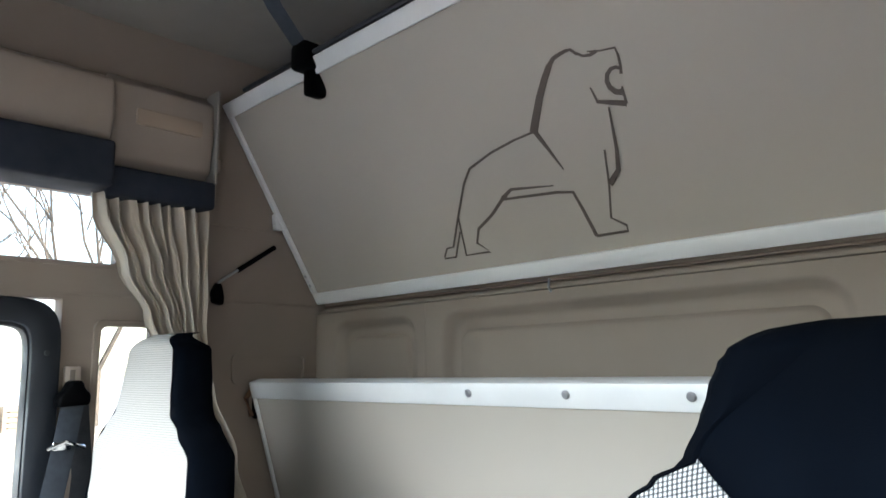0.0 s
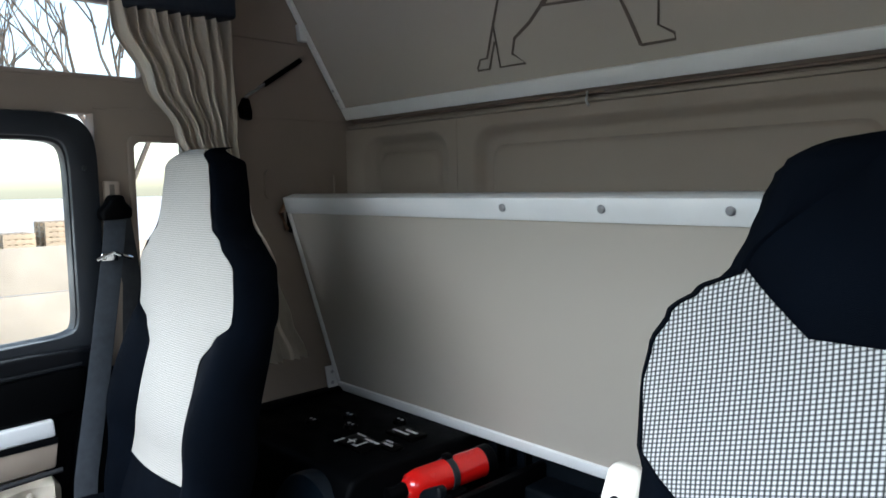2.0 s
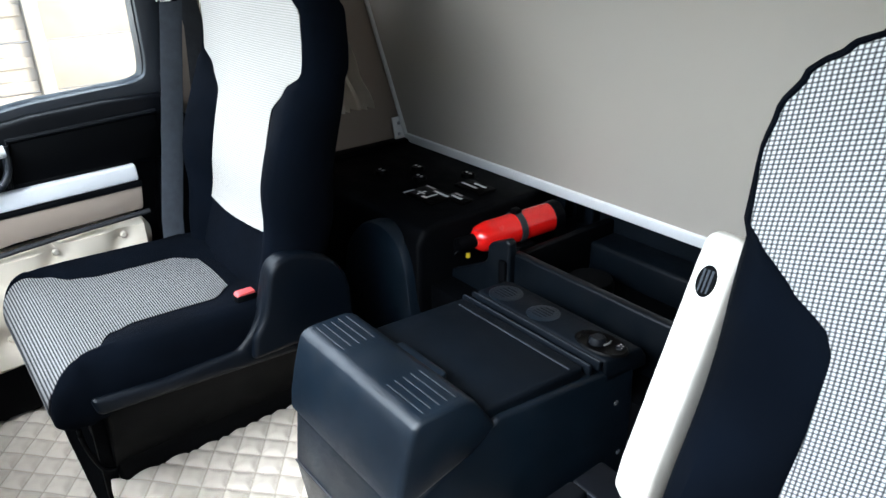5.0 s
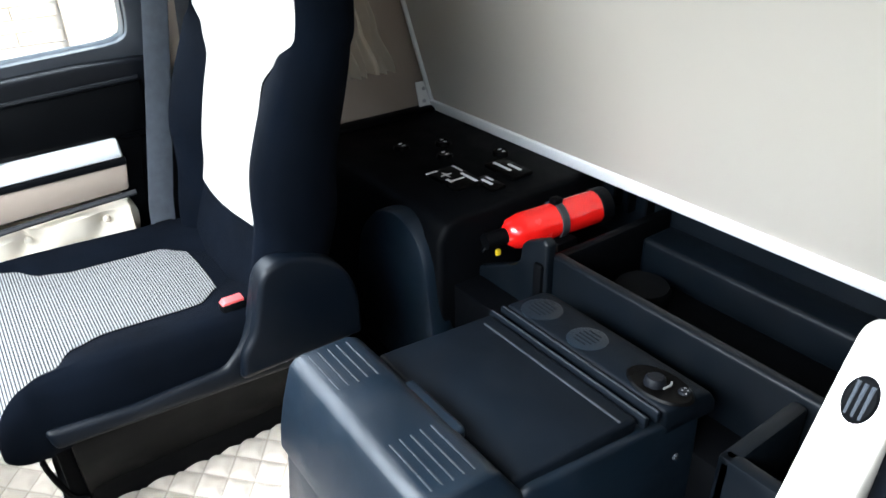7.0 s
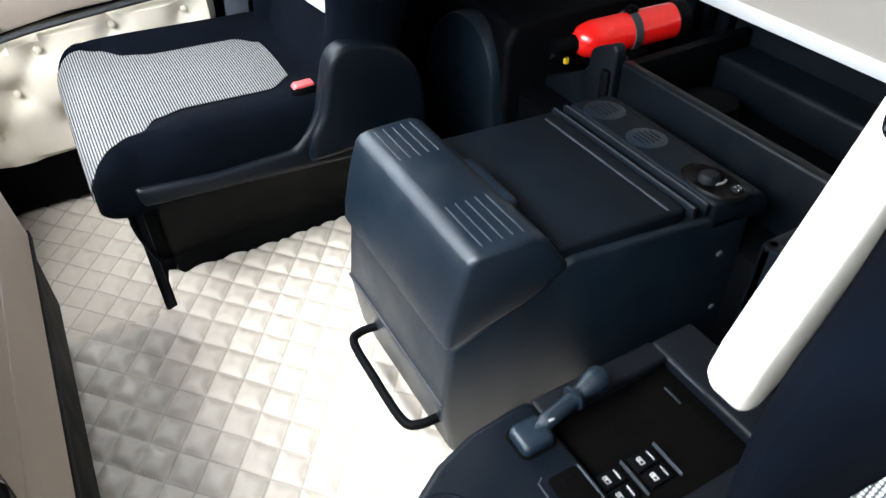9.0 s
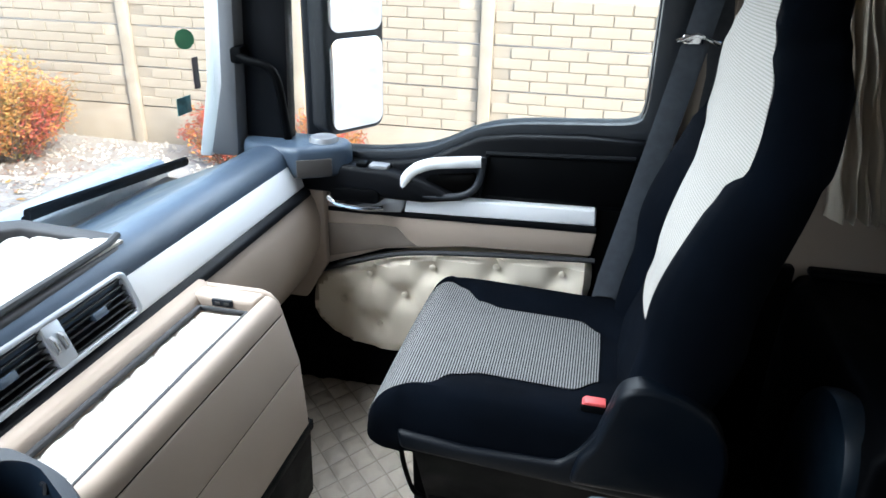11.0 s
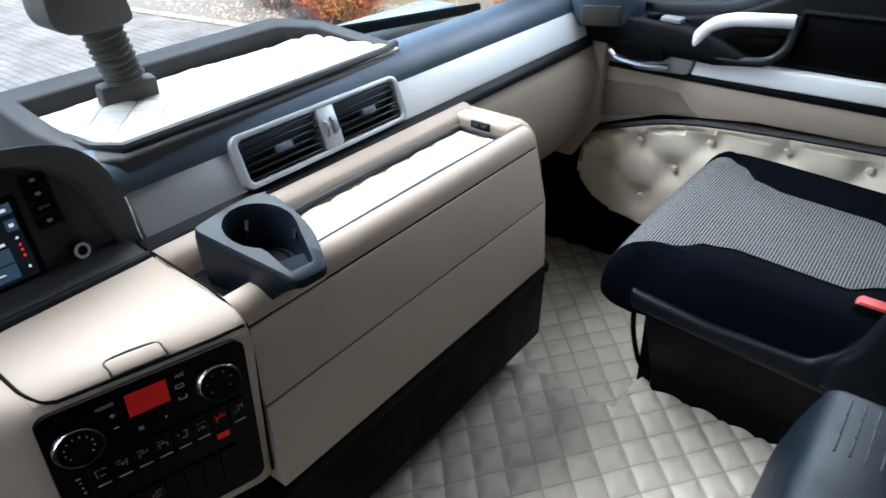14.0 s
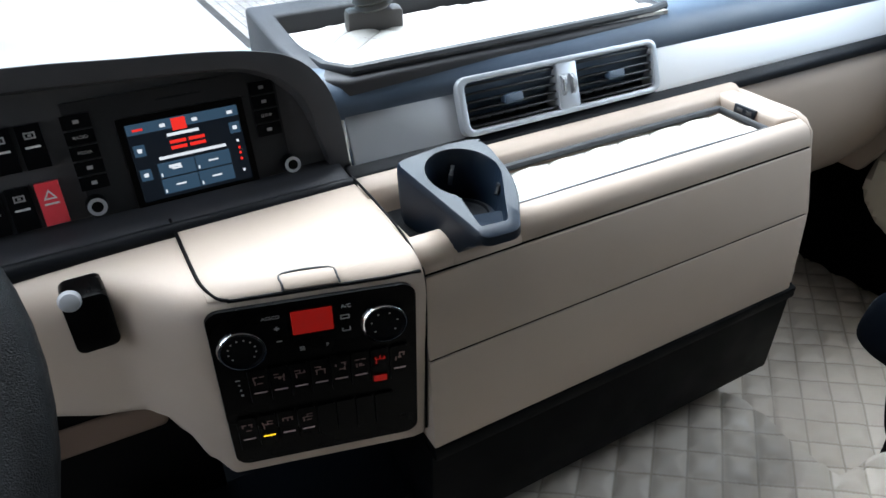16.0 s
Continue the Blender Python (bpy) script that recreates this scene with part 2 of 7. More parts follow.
M["lit_white"] = glow("lit_white_print", (0.8, 0.85, 0.9), 0.25)
M["lit_red"] = glow("lit_red_print", (0.9, 0.03, 0.02), 0.25)
M["lit_panel"] = glow("lit_red_display", (0.62, 0.010, 0.005), 0.075)
M["lit_yellow"] = glow("lit_yellow_print", (1.0, 0.62, 0.02), 0.4)
M["icon"] = surface("icon_print", (0.26, 0.25, 0.24), 0.6, vary=0.02, bump=0)
M["icon_bar"] = surface("pinkish_bar_print", (0.42, 0.30, 0.29), 0.6, vary=0.02, bump=0)
M["icon_red"] = surface("reddish_icon_print", (0.15, 0.085, 0.075), 0.6, vary=0.02, bump=0)
M["mount"] = surface("grey_brown_mount_plastic", (0.055, 0.050, 0.047), 0.6, vary=0.1, scale=5, grain=1500, bump=0.2)
M["louvre"] = surface("black_louvre_plastic", (0.0035, 0.0035, 0.004), 0.4, vary=0.15, scale=9, grain=1500, bump=0.1, spec=0.4)
M["lid"] = surface("matt_blue_black_lid", (0.0016, 0.0032, 0.0054), 0.58, vary=0.2, scale=9, grain=1500, bump=0.25, spec=0.10)
# lighter grey that paints the highlights on rib, hinge and tray edges; also screws
M["rib"] = surface("highlight_grey_rib_edges", (0.022, 0.026, 0.032), 0.45, vary=0.4, scale=40, bump=0.1)
M["holder"] = surface("blue_black_holder_plastic", (0.0035, 0.0075, 0.0140), 0.36, vary=0.2, scale=9, grain=1500, bump=0.12, spec=0.25)
M["radio"] = surface("dark_radio_plastic", (0.0085, 0.0085, 0.0095), 0.5, vary=0.15, scale=8, grain=1500, bump=0.15, spec=0.2)
M["lamp_cover"] = surface("tan_lamp_cover", (0.36, 0.27, 0.20), 0.5, vary=0.08, scale=8, grain=900, bump=0.15)
M["grille"] = surface("brown_grille_cloth", (0.17, 0.14, 0.115), 0.9, vary=0.12, scale=9, grain=700, bump=0.5)
M["trim"] = surface("blue_black_seat_trim", (0.0012, 0.0026, 0.0048), 0.42, vary=0.2, scale=6, grain=1200, bump=0.14, spec=0.17)
M["silver_frame"] = surface("silver_vent_frame", (0.42, 0.44, 0.47), 0.32, metal=0.45, vary=0.015, scale=6, bump=0.0, rvar=0.02)
M["glass"] = clear_glass("window_glass")
M["mirror"] = surface("mirror_silver", (0.85, 0.87, 0.88), 0.03, metal=1.0, vary=0.01, bump=0)
M["rubber"] = surface("black_rubber", (0.016, 0.017, 0.02), 0.55, vary=0.15, scale=10, grain=900, bump=0.15)
M["body"] = surface("white_truck_paint", (0.75, 0.76, 0.77), 0.25, vary=0.03, bump=0, coat=0.4)
M["pillar"] = surface("grey_pillar_trim", (0.12, 0.123, 0.13), 0.55, vary=0.1, scale=6, grain=1200, bump=0.15, spec=0.35)
M["frame_grey"] = surface("charcoal_window_frame", (0.013, 0.016, 0.021), 0.45, vary=0.15, scale=8, grain=1100, bump=0.15, spec=0.35)

# ---- builders ----


def part(name, bm, material, parent=None, label=""):
    bm.normal_update()
    me = bpy.data.meshes.new(name)
    bm.to_mesh(me)
    bm.free()
    me.polygons.foreach_set("use_smooth", [True] * len(me.polygons))
    me.set_sharp_from_angle(angle=radians(38))
    me.materials.append(material)
    ob = new(name, me)
    if parent:
        ob.parent = parent
        if parent.type == "EMPTY":
            ob.matrix_parent_inverse = Matrix.Translation(-parent.location)
    return tagged(ob, label)


def thing(name, base, label, category, group="", kind=""):
    ob = new(name)
    ob.empty_display_size = 0.05
    ob.location = base
    return tagged(ob, label, category, group, kind)


def single(name, bm, material, label, category, group="", kind=""):
    return tagged(part(name, bm, material), label, category, group, kind)


def bevelled(bm, width, seg=2, angle=30):
    if width > 0:
        edges = [e for e in bm.edges if len(e.link_faces) == 2 and e.calc_face_angle(0) > radians(angle)]
        bmesh.ops.bevel(bm, geom=edges, offset=width, segments=seg, profile=0.5, affect="EDGES", clamp_overlap=True)
    return bm


def box(x0, x1, y0, y1, z0, z1, bevel=0.004, seg=2, bm=None):
    b = bmesh.new()
    bmesh.ops.create_cube(b, size=1)
    for v in b.verts:
        v.co = (x0 + (v.co.x + 0.5) * (x1 - x0), y0 + (v.co.y + 0.5) * (y1 - y0), z0 + (v.co.z + 0.5) * (z1 - z0))
    bevelled(b, min(bevel, 0.45 * min(abs(x1 - x0), abs(y1 - y0), abs(z1 - z0))), seg)
    return joined(bm, b)


def joined(bm, b):
    if bm is None:
        return b
    me = bpy.data.meshes.new("tmp")
    b.to_mesh(me)
    b.free()
    bm.from_mesh(me)
    bpy.data.meshes.remove(me)
    return bm


def place3(axis, u, v, w):
    return {"x": (w, u, v), "y": (u, w, v), "z": (u, v, w)}[axis]


def prism(pts, axis, a, b, bevel=0.0, seg=2, bm=None, angle=30):
    """A polygon, given in the two other axes, drawn out along an axis from a to b."""
    c = bmesh.new()
    lo = [c.verts.new(place3(axis, u, v, a)) for u, v in pts]
    hi = [c.verts.new(place3(axis, u, v, b)) for u, v in pts]
    c.faces.new(lo)
    c.faces.new(hi[::-1])
    n = len(pts)
    for i in range(n):
        c.faces.new((lo[i], hi[i], hi[(i + 1) % n], lo[(i + 1) % n]))
    bmesh.ops.recalc_face_normals(c, faces=c.faces)
    bevelled(c, bevel, seg, angle)
    return joined(bm, c)


def ring(outer, inner, axis, a, b, bevel=0.0, bm=None):
    """A frame between two loops of equal count, drawn out along an axis."""
    c = bmesh.new()
    n = len(outer)
    L = [[c.verts.new(place3(axis, u, v, w)) for u, v in loop] for loop, w in ((outer, a), (outer, b), (inner, b), (inner, a))]
    for k in range(4):
        p, q = L[k], L[(k + 1) % 4]
        for i in range(n):
            c.faces.new((p[i], p[(i + 1) % n], q[(i + 1) % n], q[i]))
    bmesh.ops.recalc_face_normals(c, faces=c.faces)
    bevelled(c, bevel, 2, 50)
    return joined(bm, c)


def rrect(u0, u1, v0, v1, r, n=5):
    pts = []
    for cu, cv, a0 in ((u1 - r, v1 - r, 0), (u0 + r, v1 - r, 90), (u0 + r, v0 + r, 180), (u1 - r, v0 + r, 270)):
        for k in range(n + 1):
            a = radians(a0 + 90 * k / n)
            pts.append((cu + r * math.cos(a), cv + r * math.sin(a)))
    return pts


def smooth_path(pts, n=6):
    """A Catmull-Rom line through points."""
    P = [Vector(p) for p in pts]
    P = [2 * P[0] - P[1]] + P + [2 * P[-1] - P[-2]]
    out = []
    for i in range(1, len(P) - 2):
        for k in range(n):
            t = k / n
            a, b, c, d = P[i - 1:i + 3]
            out.append(0.5 * (2 * b + (c - a) * t + (2 * a - 5 * b + 4 * c - d) * t * t + (3 * b - a - 3 * c + d) * t ** 3))
    out.append(P[-2])
    return out


def tube(pts, r, seg=10, bm=None, flat=1.0, closed=False, up=(0, 0, 1)):
    """A round or flattened bar swept along points; r may be a list."""
    c = bmesh.new()
    P = [Vector(p) for p in pts]
    n = len(P)
    rings = []
    for i, p in enumerate(P):
        d = (P[(i + 1) % n] - P[i - 1]) if closed else (P[min(i + 1, n - 1)] - P[max(i - 1, 0)])
        d.normalize()
        s = d.cross(Vector(up))
        if s.length < 0.02:
            s = d.cross(Vector((1, 0, 0)))
        s.normalize()
        t = s.cross(d)
        rr = r[i] if isinstance(r, (list, tuple)) else r
        rings.append([c.verts.new(p + rr * (math.cos(a) * s + flat * math.sin(a) * t)) for a in [2 * math.pi * k / seg for k in range(seg)]])
    for i in range(n if closed else n - 1):
        A, B = rings[i], rings[(i + 1) % n]
        for k in range(seg):
            c.faces.new((A[k], A[(k + 1) % seg], B[(k + 1) % seg], B[k]))
    if not closed:
        c.faces.new(rings[0])
        c.faces.new(rings[-1][::-1])
    bmesh.ops.recalc_face_normals(c, faces=c.faces)
    return joined(bm, c)


def lathe(profile, matrix, seg=24, bm=None):
    """Turns (radius, height) pairs round a local z axis set by the matrix."""
    c = bmesh.new()
    rings = []
    for r, h in profile:
        if r < 1e-6:
            rings.append([c.verts.new(matrix @ Vector((0, 0, h)))])
        else:
            rings.append([c.verts.new(matrix @ Vector((r * math.cos(2 * math.pi * k / seg), r * math.sin(2 * math.pi * k / seg), h))) for k in range(seg)])
    for A, B in zip(rings, rings[1:]):
        for k in range(seg):
            k2 = (k + 1) % seg
            if len(A) == 1 and len(B) == 1:
                continue
            if len(A) == 1:
                c.faces.new((A[0], B[k], B[k2]))
            elif len(B) == 1:
                c.faces.new((A[k], A[k2], B[0]))
            else:
                c.faces.new((A[k], A[k2], B[k2], B[k]))
    bmesh.ops.recalc_face_normals(c, faces=c.faces)
    return joined(bm, c)


def sheet(fn, nu, nv, bm=None, thick=0.0):
    """An open or thickened surface fn(u, v), u and v from 0 to 1."""
    c = bmesh.new()
    g = [[c.verts.new(fn(i / nu, j / nv)) for i in range(nu + 1)] for j in range(nv + 1)]
    for j in range(nv):
        for i in range(nu):
            c.faces.new((g[j][i], g[j][i + 1], g[j + 1][i + 1], g[j + 1][i]))
    bmesh.ops.recalc_face_normals(c, faces=c.faces)
    if thick:
        bmesh.ops.solidify(c, geom=c.faces[:], thickness=thick)
    return joined(bm, c)


def lerp(table, x):
    """Smoothly read a table of (x, value) rows."""
    for (x0, y0), (x1, y1) in zip(table, table[1:]):
        if x <= x1:
            t = max(0.0, (x - x0) / (x1 - x0))
            t = t * t * (3 - 2 * t)
            return y0 + (y1 - y0) * t
    return table[-1][1]


def aim(at, axis_to):
    """A matrix whose z axis points along axis_to."""
    return Matrix.Translation(at) @ Vector(axis_to).to_track_quat("Z", "Y").to_matrix().to_4x4()

# ---- large structure of the cab ----
S = "structure"
XR = 1.13                       # inner face of the passenger side wall


def wall_right():
    bm = bmesh.new()
    for y0, y1, z0, z1 in ((-1.16, -0.575, -0.2, 2.0), (-0.575, -0.425, -0.2, 0.60), (-0.575, -0.425, 1.165, 1.315),
                           (-0.425, -0.34, -0.2, 1.315), (-0.34, 0.75, 1.225, 1.315), (-0.575, -0.47, 1.315, 1.505),
                           (0.34, 0.75, 1.315, 1.505), (-0.575, 0.75, 1.505, 2.0)):
        box(XR, XR + 0.06, y0, y1, z0, z1, 0.0, bm=bm)
    return single("wall_right", bm, M["liner"], "beige lined side wall of the truck cab", "wall", kind=S)


wall_r = wall_right()
# shallow pressed panels and seams of the liner
part("trim_panel", ring(rrect(-1.055, -0.80, 1.0, 1.09, 0.02), rrect(-1.045, -0.81, 1.01, 1.08, 0.015), "x", XR - 0.008, XR + 0.002), M["liner"], wall_r)
part("trim_seam", box(XR - 0.004, XR + 0.002, -1.1, -0.34, 1.236, 1.242, 0.001), M["liner"], wall_r)
part("trim_seam", box(XR - 0.004, XR + 0.002, -1.1, -0.69, 1.46, 1.466, 0.001), M["liner"], wall_r)
part("switch_button", box(XR - 0.008, XR + 0.004, -0.745, -0.72, 1.62, 1.66, 0.004), M["beige"], wall_r, "small beige switch")

# out of view; the doorway's low closing is added to shade the knee panel
single("wall_left", (lambda b: (box(-1.25, -1.19, -1.16, -0.02, -0.2, 2.0, 0, bm=b), box(-1.25, -1.19, -0.02, 0.75, 1.25, 2.0, 0, bm=b),
                                box(-1.25, -1.19, 0.72, 0.95, -0.2, 1.25, 0, bm=b), box(-1.25, -1.19, -0.02, 0.72, -0.2, 0.42, 0, bm=b), b)[-1])(bmesh.new()),
       M["liner"], "unseen beige side wall, driver's doorway closed low to cut light", "wall", kind=S)


def wall_rear():
    bm = box(-1.25, 1.19, -1.20, -1.13, -0.2, 2.0, 0)
    return single("wall_rear", bm, M["liner"], "pressed beige rear wall of the cab", "wall", kind=S)


wall_b = wall_rear()


def pressed(cell, x0, x1, z0, z1):
    """One field of the pressed rear wall: a panel sunk behind soft shoulders, with a shallow step inside."""
    bm = bmesh.new()
    rings = [(rrect(cell[0], cell[1], 0.66, 1.212, 0.002), -1.098)]
    for inset, y in ((0.0, -1.098), (0.005, -1.0995), (0.012, -1.107), (0.021, -1.121), (0.028, -1.127), (0.036, -1.1288), (0.052, -1.1288), (0.056, -1.125), (0.060, -1.1195), (0.065, -1.118)):
        rings.append((rrect(x0 + inset, x1 - inset, z0 + inset, z1 - inset, 0.065 - inset * 0.55), y))
    L = [[bm.verts.new((u, y, v)) for u, v in loop] for loop, y in rings]
    for p, q in zip(L, L[1:]):
        for i in range(len(p)):
            f = bm.faces.new((p[i], p[(i + 1) % len(p)], q[(i + 1) % len(p)], q[i]))
            f.smooth = True
    bm.faces.new(L[-1])
    low = [bm.verts.new((v.co.x, -1.131, v.co.z)) for v in L[0]]
    for i in range(len(low)):
        bm.faces.new((L[0][i], L[0][(i + 1) % len(low)], low[(i + 1) % len(low)], low[i]))
    bmesh.ops.recalc_face_normals(bm, faces=bm.faces)
    return bm


for cell, x0, x1 in (((0.625, XR), 0.660, 1.04), ((-0.50, 0.624), -0.43, 0.570), ((-1.19, -0.501), -1.15, -0.60)):
    part("pressed_panel", pressed(cell, x0, x1, 0.74, 1.188), M["liner"], wall_b)
part("trim_seam", box(-1.19, XR, -1.131, -1.106, 1.215, 1.225, 0.002), M["liner"], wall_b)

single("ceiling", box(-1.25, 1.19, -1.20, 1.0, 1.99, 2.05, 0), M["roof"], "grey fabric roof lining", "ceiling", kind=S)
part("hatch_seam", tube([(0.95, -0.42, 1.988), (0.64, -0.40, 1.988), (0.1, -0.40, 1.988), (-0.3, -0.4, 1.988)], 0.006, 6), M["roof"], bpy.data.objects["ceiling"])

# floor with the raised middle, and the lower passenger footwell
fl = bmesh.new()
box(-1.25, 1.19, -1.20, 1.0, -0.25, -0.085, 0, bm=fl)
prism([(-1.2, -1.2), (0.655, -1.2), (0.655, 0.08), (0.58, 0.088), (0.515, 0.105), (0.497, 0.14), (0.50, 0.2), (0.505, 0.26), (0.485, 0.33), (0.465, 0.6), (-1.2, 0.6)], "z", -0.088, -0.018, 0, bm=fl)
single("floor", fl, M["black"], "dark rubber cab floor with raised middle", "floor", kind=S)


def quilted(x0, x1, y0, y1, z, pitch, puff, n, fade=False, turn=45.0, thick=0.012, node=(0.518, -0.012), left=None, right=None, lean=0.0):
    """A stitched quilted mat: puffed diamonds with sunk seams; left and right may give its border by y."""
    bm = bmesh.new()
    nx, ny = max(2, round((x1 - x0) / n)), max(2, round((y1 - y0) / n))
    p, q = lattice_rows(pitch, turn, lean)
    vs = []
    for j in range(ny + 1):
        y = y0 + (y1 - y0) * j / ny
        a0, a1 = (left(y) if left else x0), (right(y) if right else x1)
        row = []
        for i in range(nx + 1):
            x = a0 + (a1 - a0) * i / nx
            dx, dy = x - node[0], y - node[1]
            a, b = dx * p[0] + dy * p[1], dx * q[0] + dy * q[1]
            low = min(abs(math.sin(math.pi * a)), abs(math.sin(math.pi * b)))
            edge = min(1.0, min(x - a0, a1 - x, y - y0, y1 - y) / 0.012) if fade else 1.0
            h = puff * (min(1.0, 1.2 * low) ** 0.62) * max(0.0, edge) + 0.004 * noise.noise((x * 9, y * 9, 3.1)) + 0.0015 * noise.noise((x * 40, y * 40, 1.7))
            row.append(bm.verts.new((x, y, z + h)))
        vs.append(row)
    for A, B in zip(vs, vs[1:]):
        for i in range(nx):
            bm.faces.new((A[i], A[i + 1], B[i + 1], B[i]))
    got = bmesh.ops.extrude_edge_only(bm, edges=[e for e in bm.edges if e.is_boundary])
    for v in got["geom"]:
        if isinstance(v, bmesh.types.BMVert):
            v.co.z -= thick
    bmesh.ops.recalc_face_normals(bm, faces=bm.faces)
    return bm


EDGE = [(-1.2, 0.512), (0.125, 0.512), (0.16, 0.508), (0.20, 0.513), (0.26, 0.519), (0.33, 0.500), (0.6, 0.48)]
FLAP = [(-1.2, 0.665), (0.055, 0.662), (0.078, 0.652), (0.090, 0.632), (0.100, 0.590)]
MAT_NODE = (0.612, -0.004)
mat = thing("quilted_floor_mat", (0.2, 0.05, -0.018), "ivory quilted leatherette mat over the raised floor", "floor mat")
part("mat_top", quilted(-0.62, 0.512, -0.45, 0.50, -0.008, 0.0530, 0.0085, 0.0044, False, 42.4, 0.062, MAT_NODE, right=lambda y: lerp(EDGE, y), lean=11.0), M["quilt"], mat)
part("mat_flap", quilted(0.512, 0.66, -0.45, 0.10, -0.008, 0.0530, 0.0085, 0.0044, False, 42.4, 0.062, MAT_NODE, right=lambda y: lerp(FLAP, y), lean=11.0), M["quilt"], mat)
footmat = thing("quilted_floor_mat", (0.85, 0.25, -0.088), "ivory quilted mat in the sunken passenger footwell", "floor mat")
part("mat_top", quilted(0.46, 1.09, 0.122, 0.62, -0.075, 0.0530, 0.0085, 0.0046, False, 42.4, 0.012, MAT_NODE, lean=11.0), M["quilt"], footmat)

# front: cowl, pillars, windscreen
single("wall_front", (lambda b: (box(-1.25, 1.19, 0.925, 0.96, -0.2, 0.43, 0, bm=b), box(-1.25, 1.19, 0.93, 0.99, 1.50, 2.0, 0, bm=b), b)[-1])(bmesh.new()),
       M["liner"], "front bulkhead below and above the windscreen", "wall", kind=S)


def pillar(side):
    bm = prism([(0.528, 0.585), (0.575, 0.57), (0.64, 0.575), (0.60, 1.55), (0.495, 1.55)], "x", side * 1.06, side * 1.105, 0.012, 2)
    return bm


pr = thing("pillar_right", (1.1, 0.6, 0.58), "dark grey windscreen pillar trim", "pillar", kind=S)
part("pillar_cover", pillar(1), M["bumper"], pr)
part("pillar_cover", prism([(0.64, 0.56), (0.715, 0.56), (0.672, 0.73), (0.62, 1.55), (0.585, 1.55)], "x", 1.02, 1.16, 0.012), M["pillar"], pr)
part("painted_edge", prism([(0.738, 0.543), (0.768, 0.543), (0.728, 0.726), (0.66, 1.55), (0.61, 1.55), (0.675, 0.726)], "x", 1.062, 1.10, 0.004), M["body"], pr, "white painted pillar edge")
single("pillar_left", prism([(0.6, 0.55), (0.95, 0.55), (0.9, 1.55), (0.55, 1.55)], "x", -1.25, -1.1, 0.01), M["bumper"], "dark windscreen pillar trim", "pillar", kind=S)
ws = single("window_front", sheet(lambda u, v: (-1.12 + 2.2 * u, 0.90 - 0.19 * (2 * u - 1) ** 4 - 0.06 * v, 0.43 + 1.09 * v), 24, 4, thick=0.006), M["glass"],
            "clear curved windscreen glass", "window", kind=S)
ws.visible_shadow = False

# ---- passenger door ----


def eased(pts, r, n=4):
    """A closed loop with every corner eased by a curve; keeps equal counts for equal inputs."""
    out = []
    for k, p in enumerate(pts):
        p0, p1, p2 = Vector(pts[k - 1]), Vector(p), Vector(pts[(k + 1) % len(pts)])
        a = p1 + (p0 - p1).normalized() * min(r, (p0 - p1).length * 0.48)
        b = p1 + (p2 - p1).normalized() * min(r, (p2 - p1).length * 0.48)
        out += [tuple(a * (1 - t) ** 2 + p1 * 2 * t * (1 - t) + b * t * t) for t in [i / n for i in range(n + 1)]]
    return out


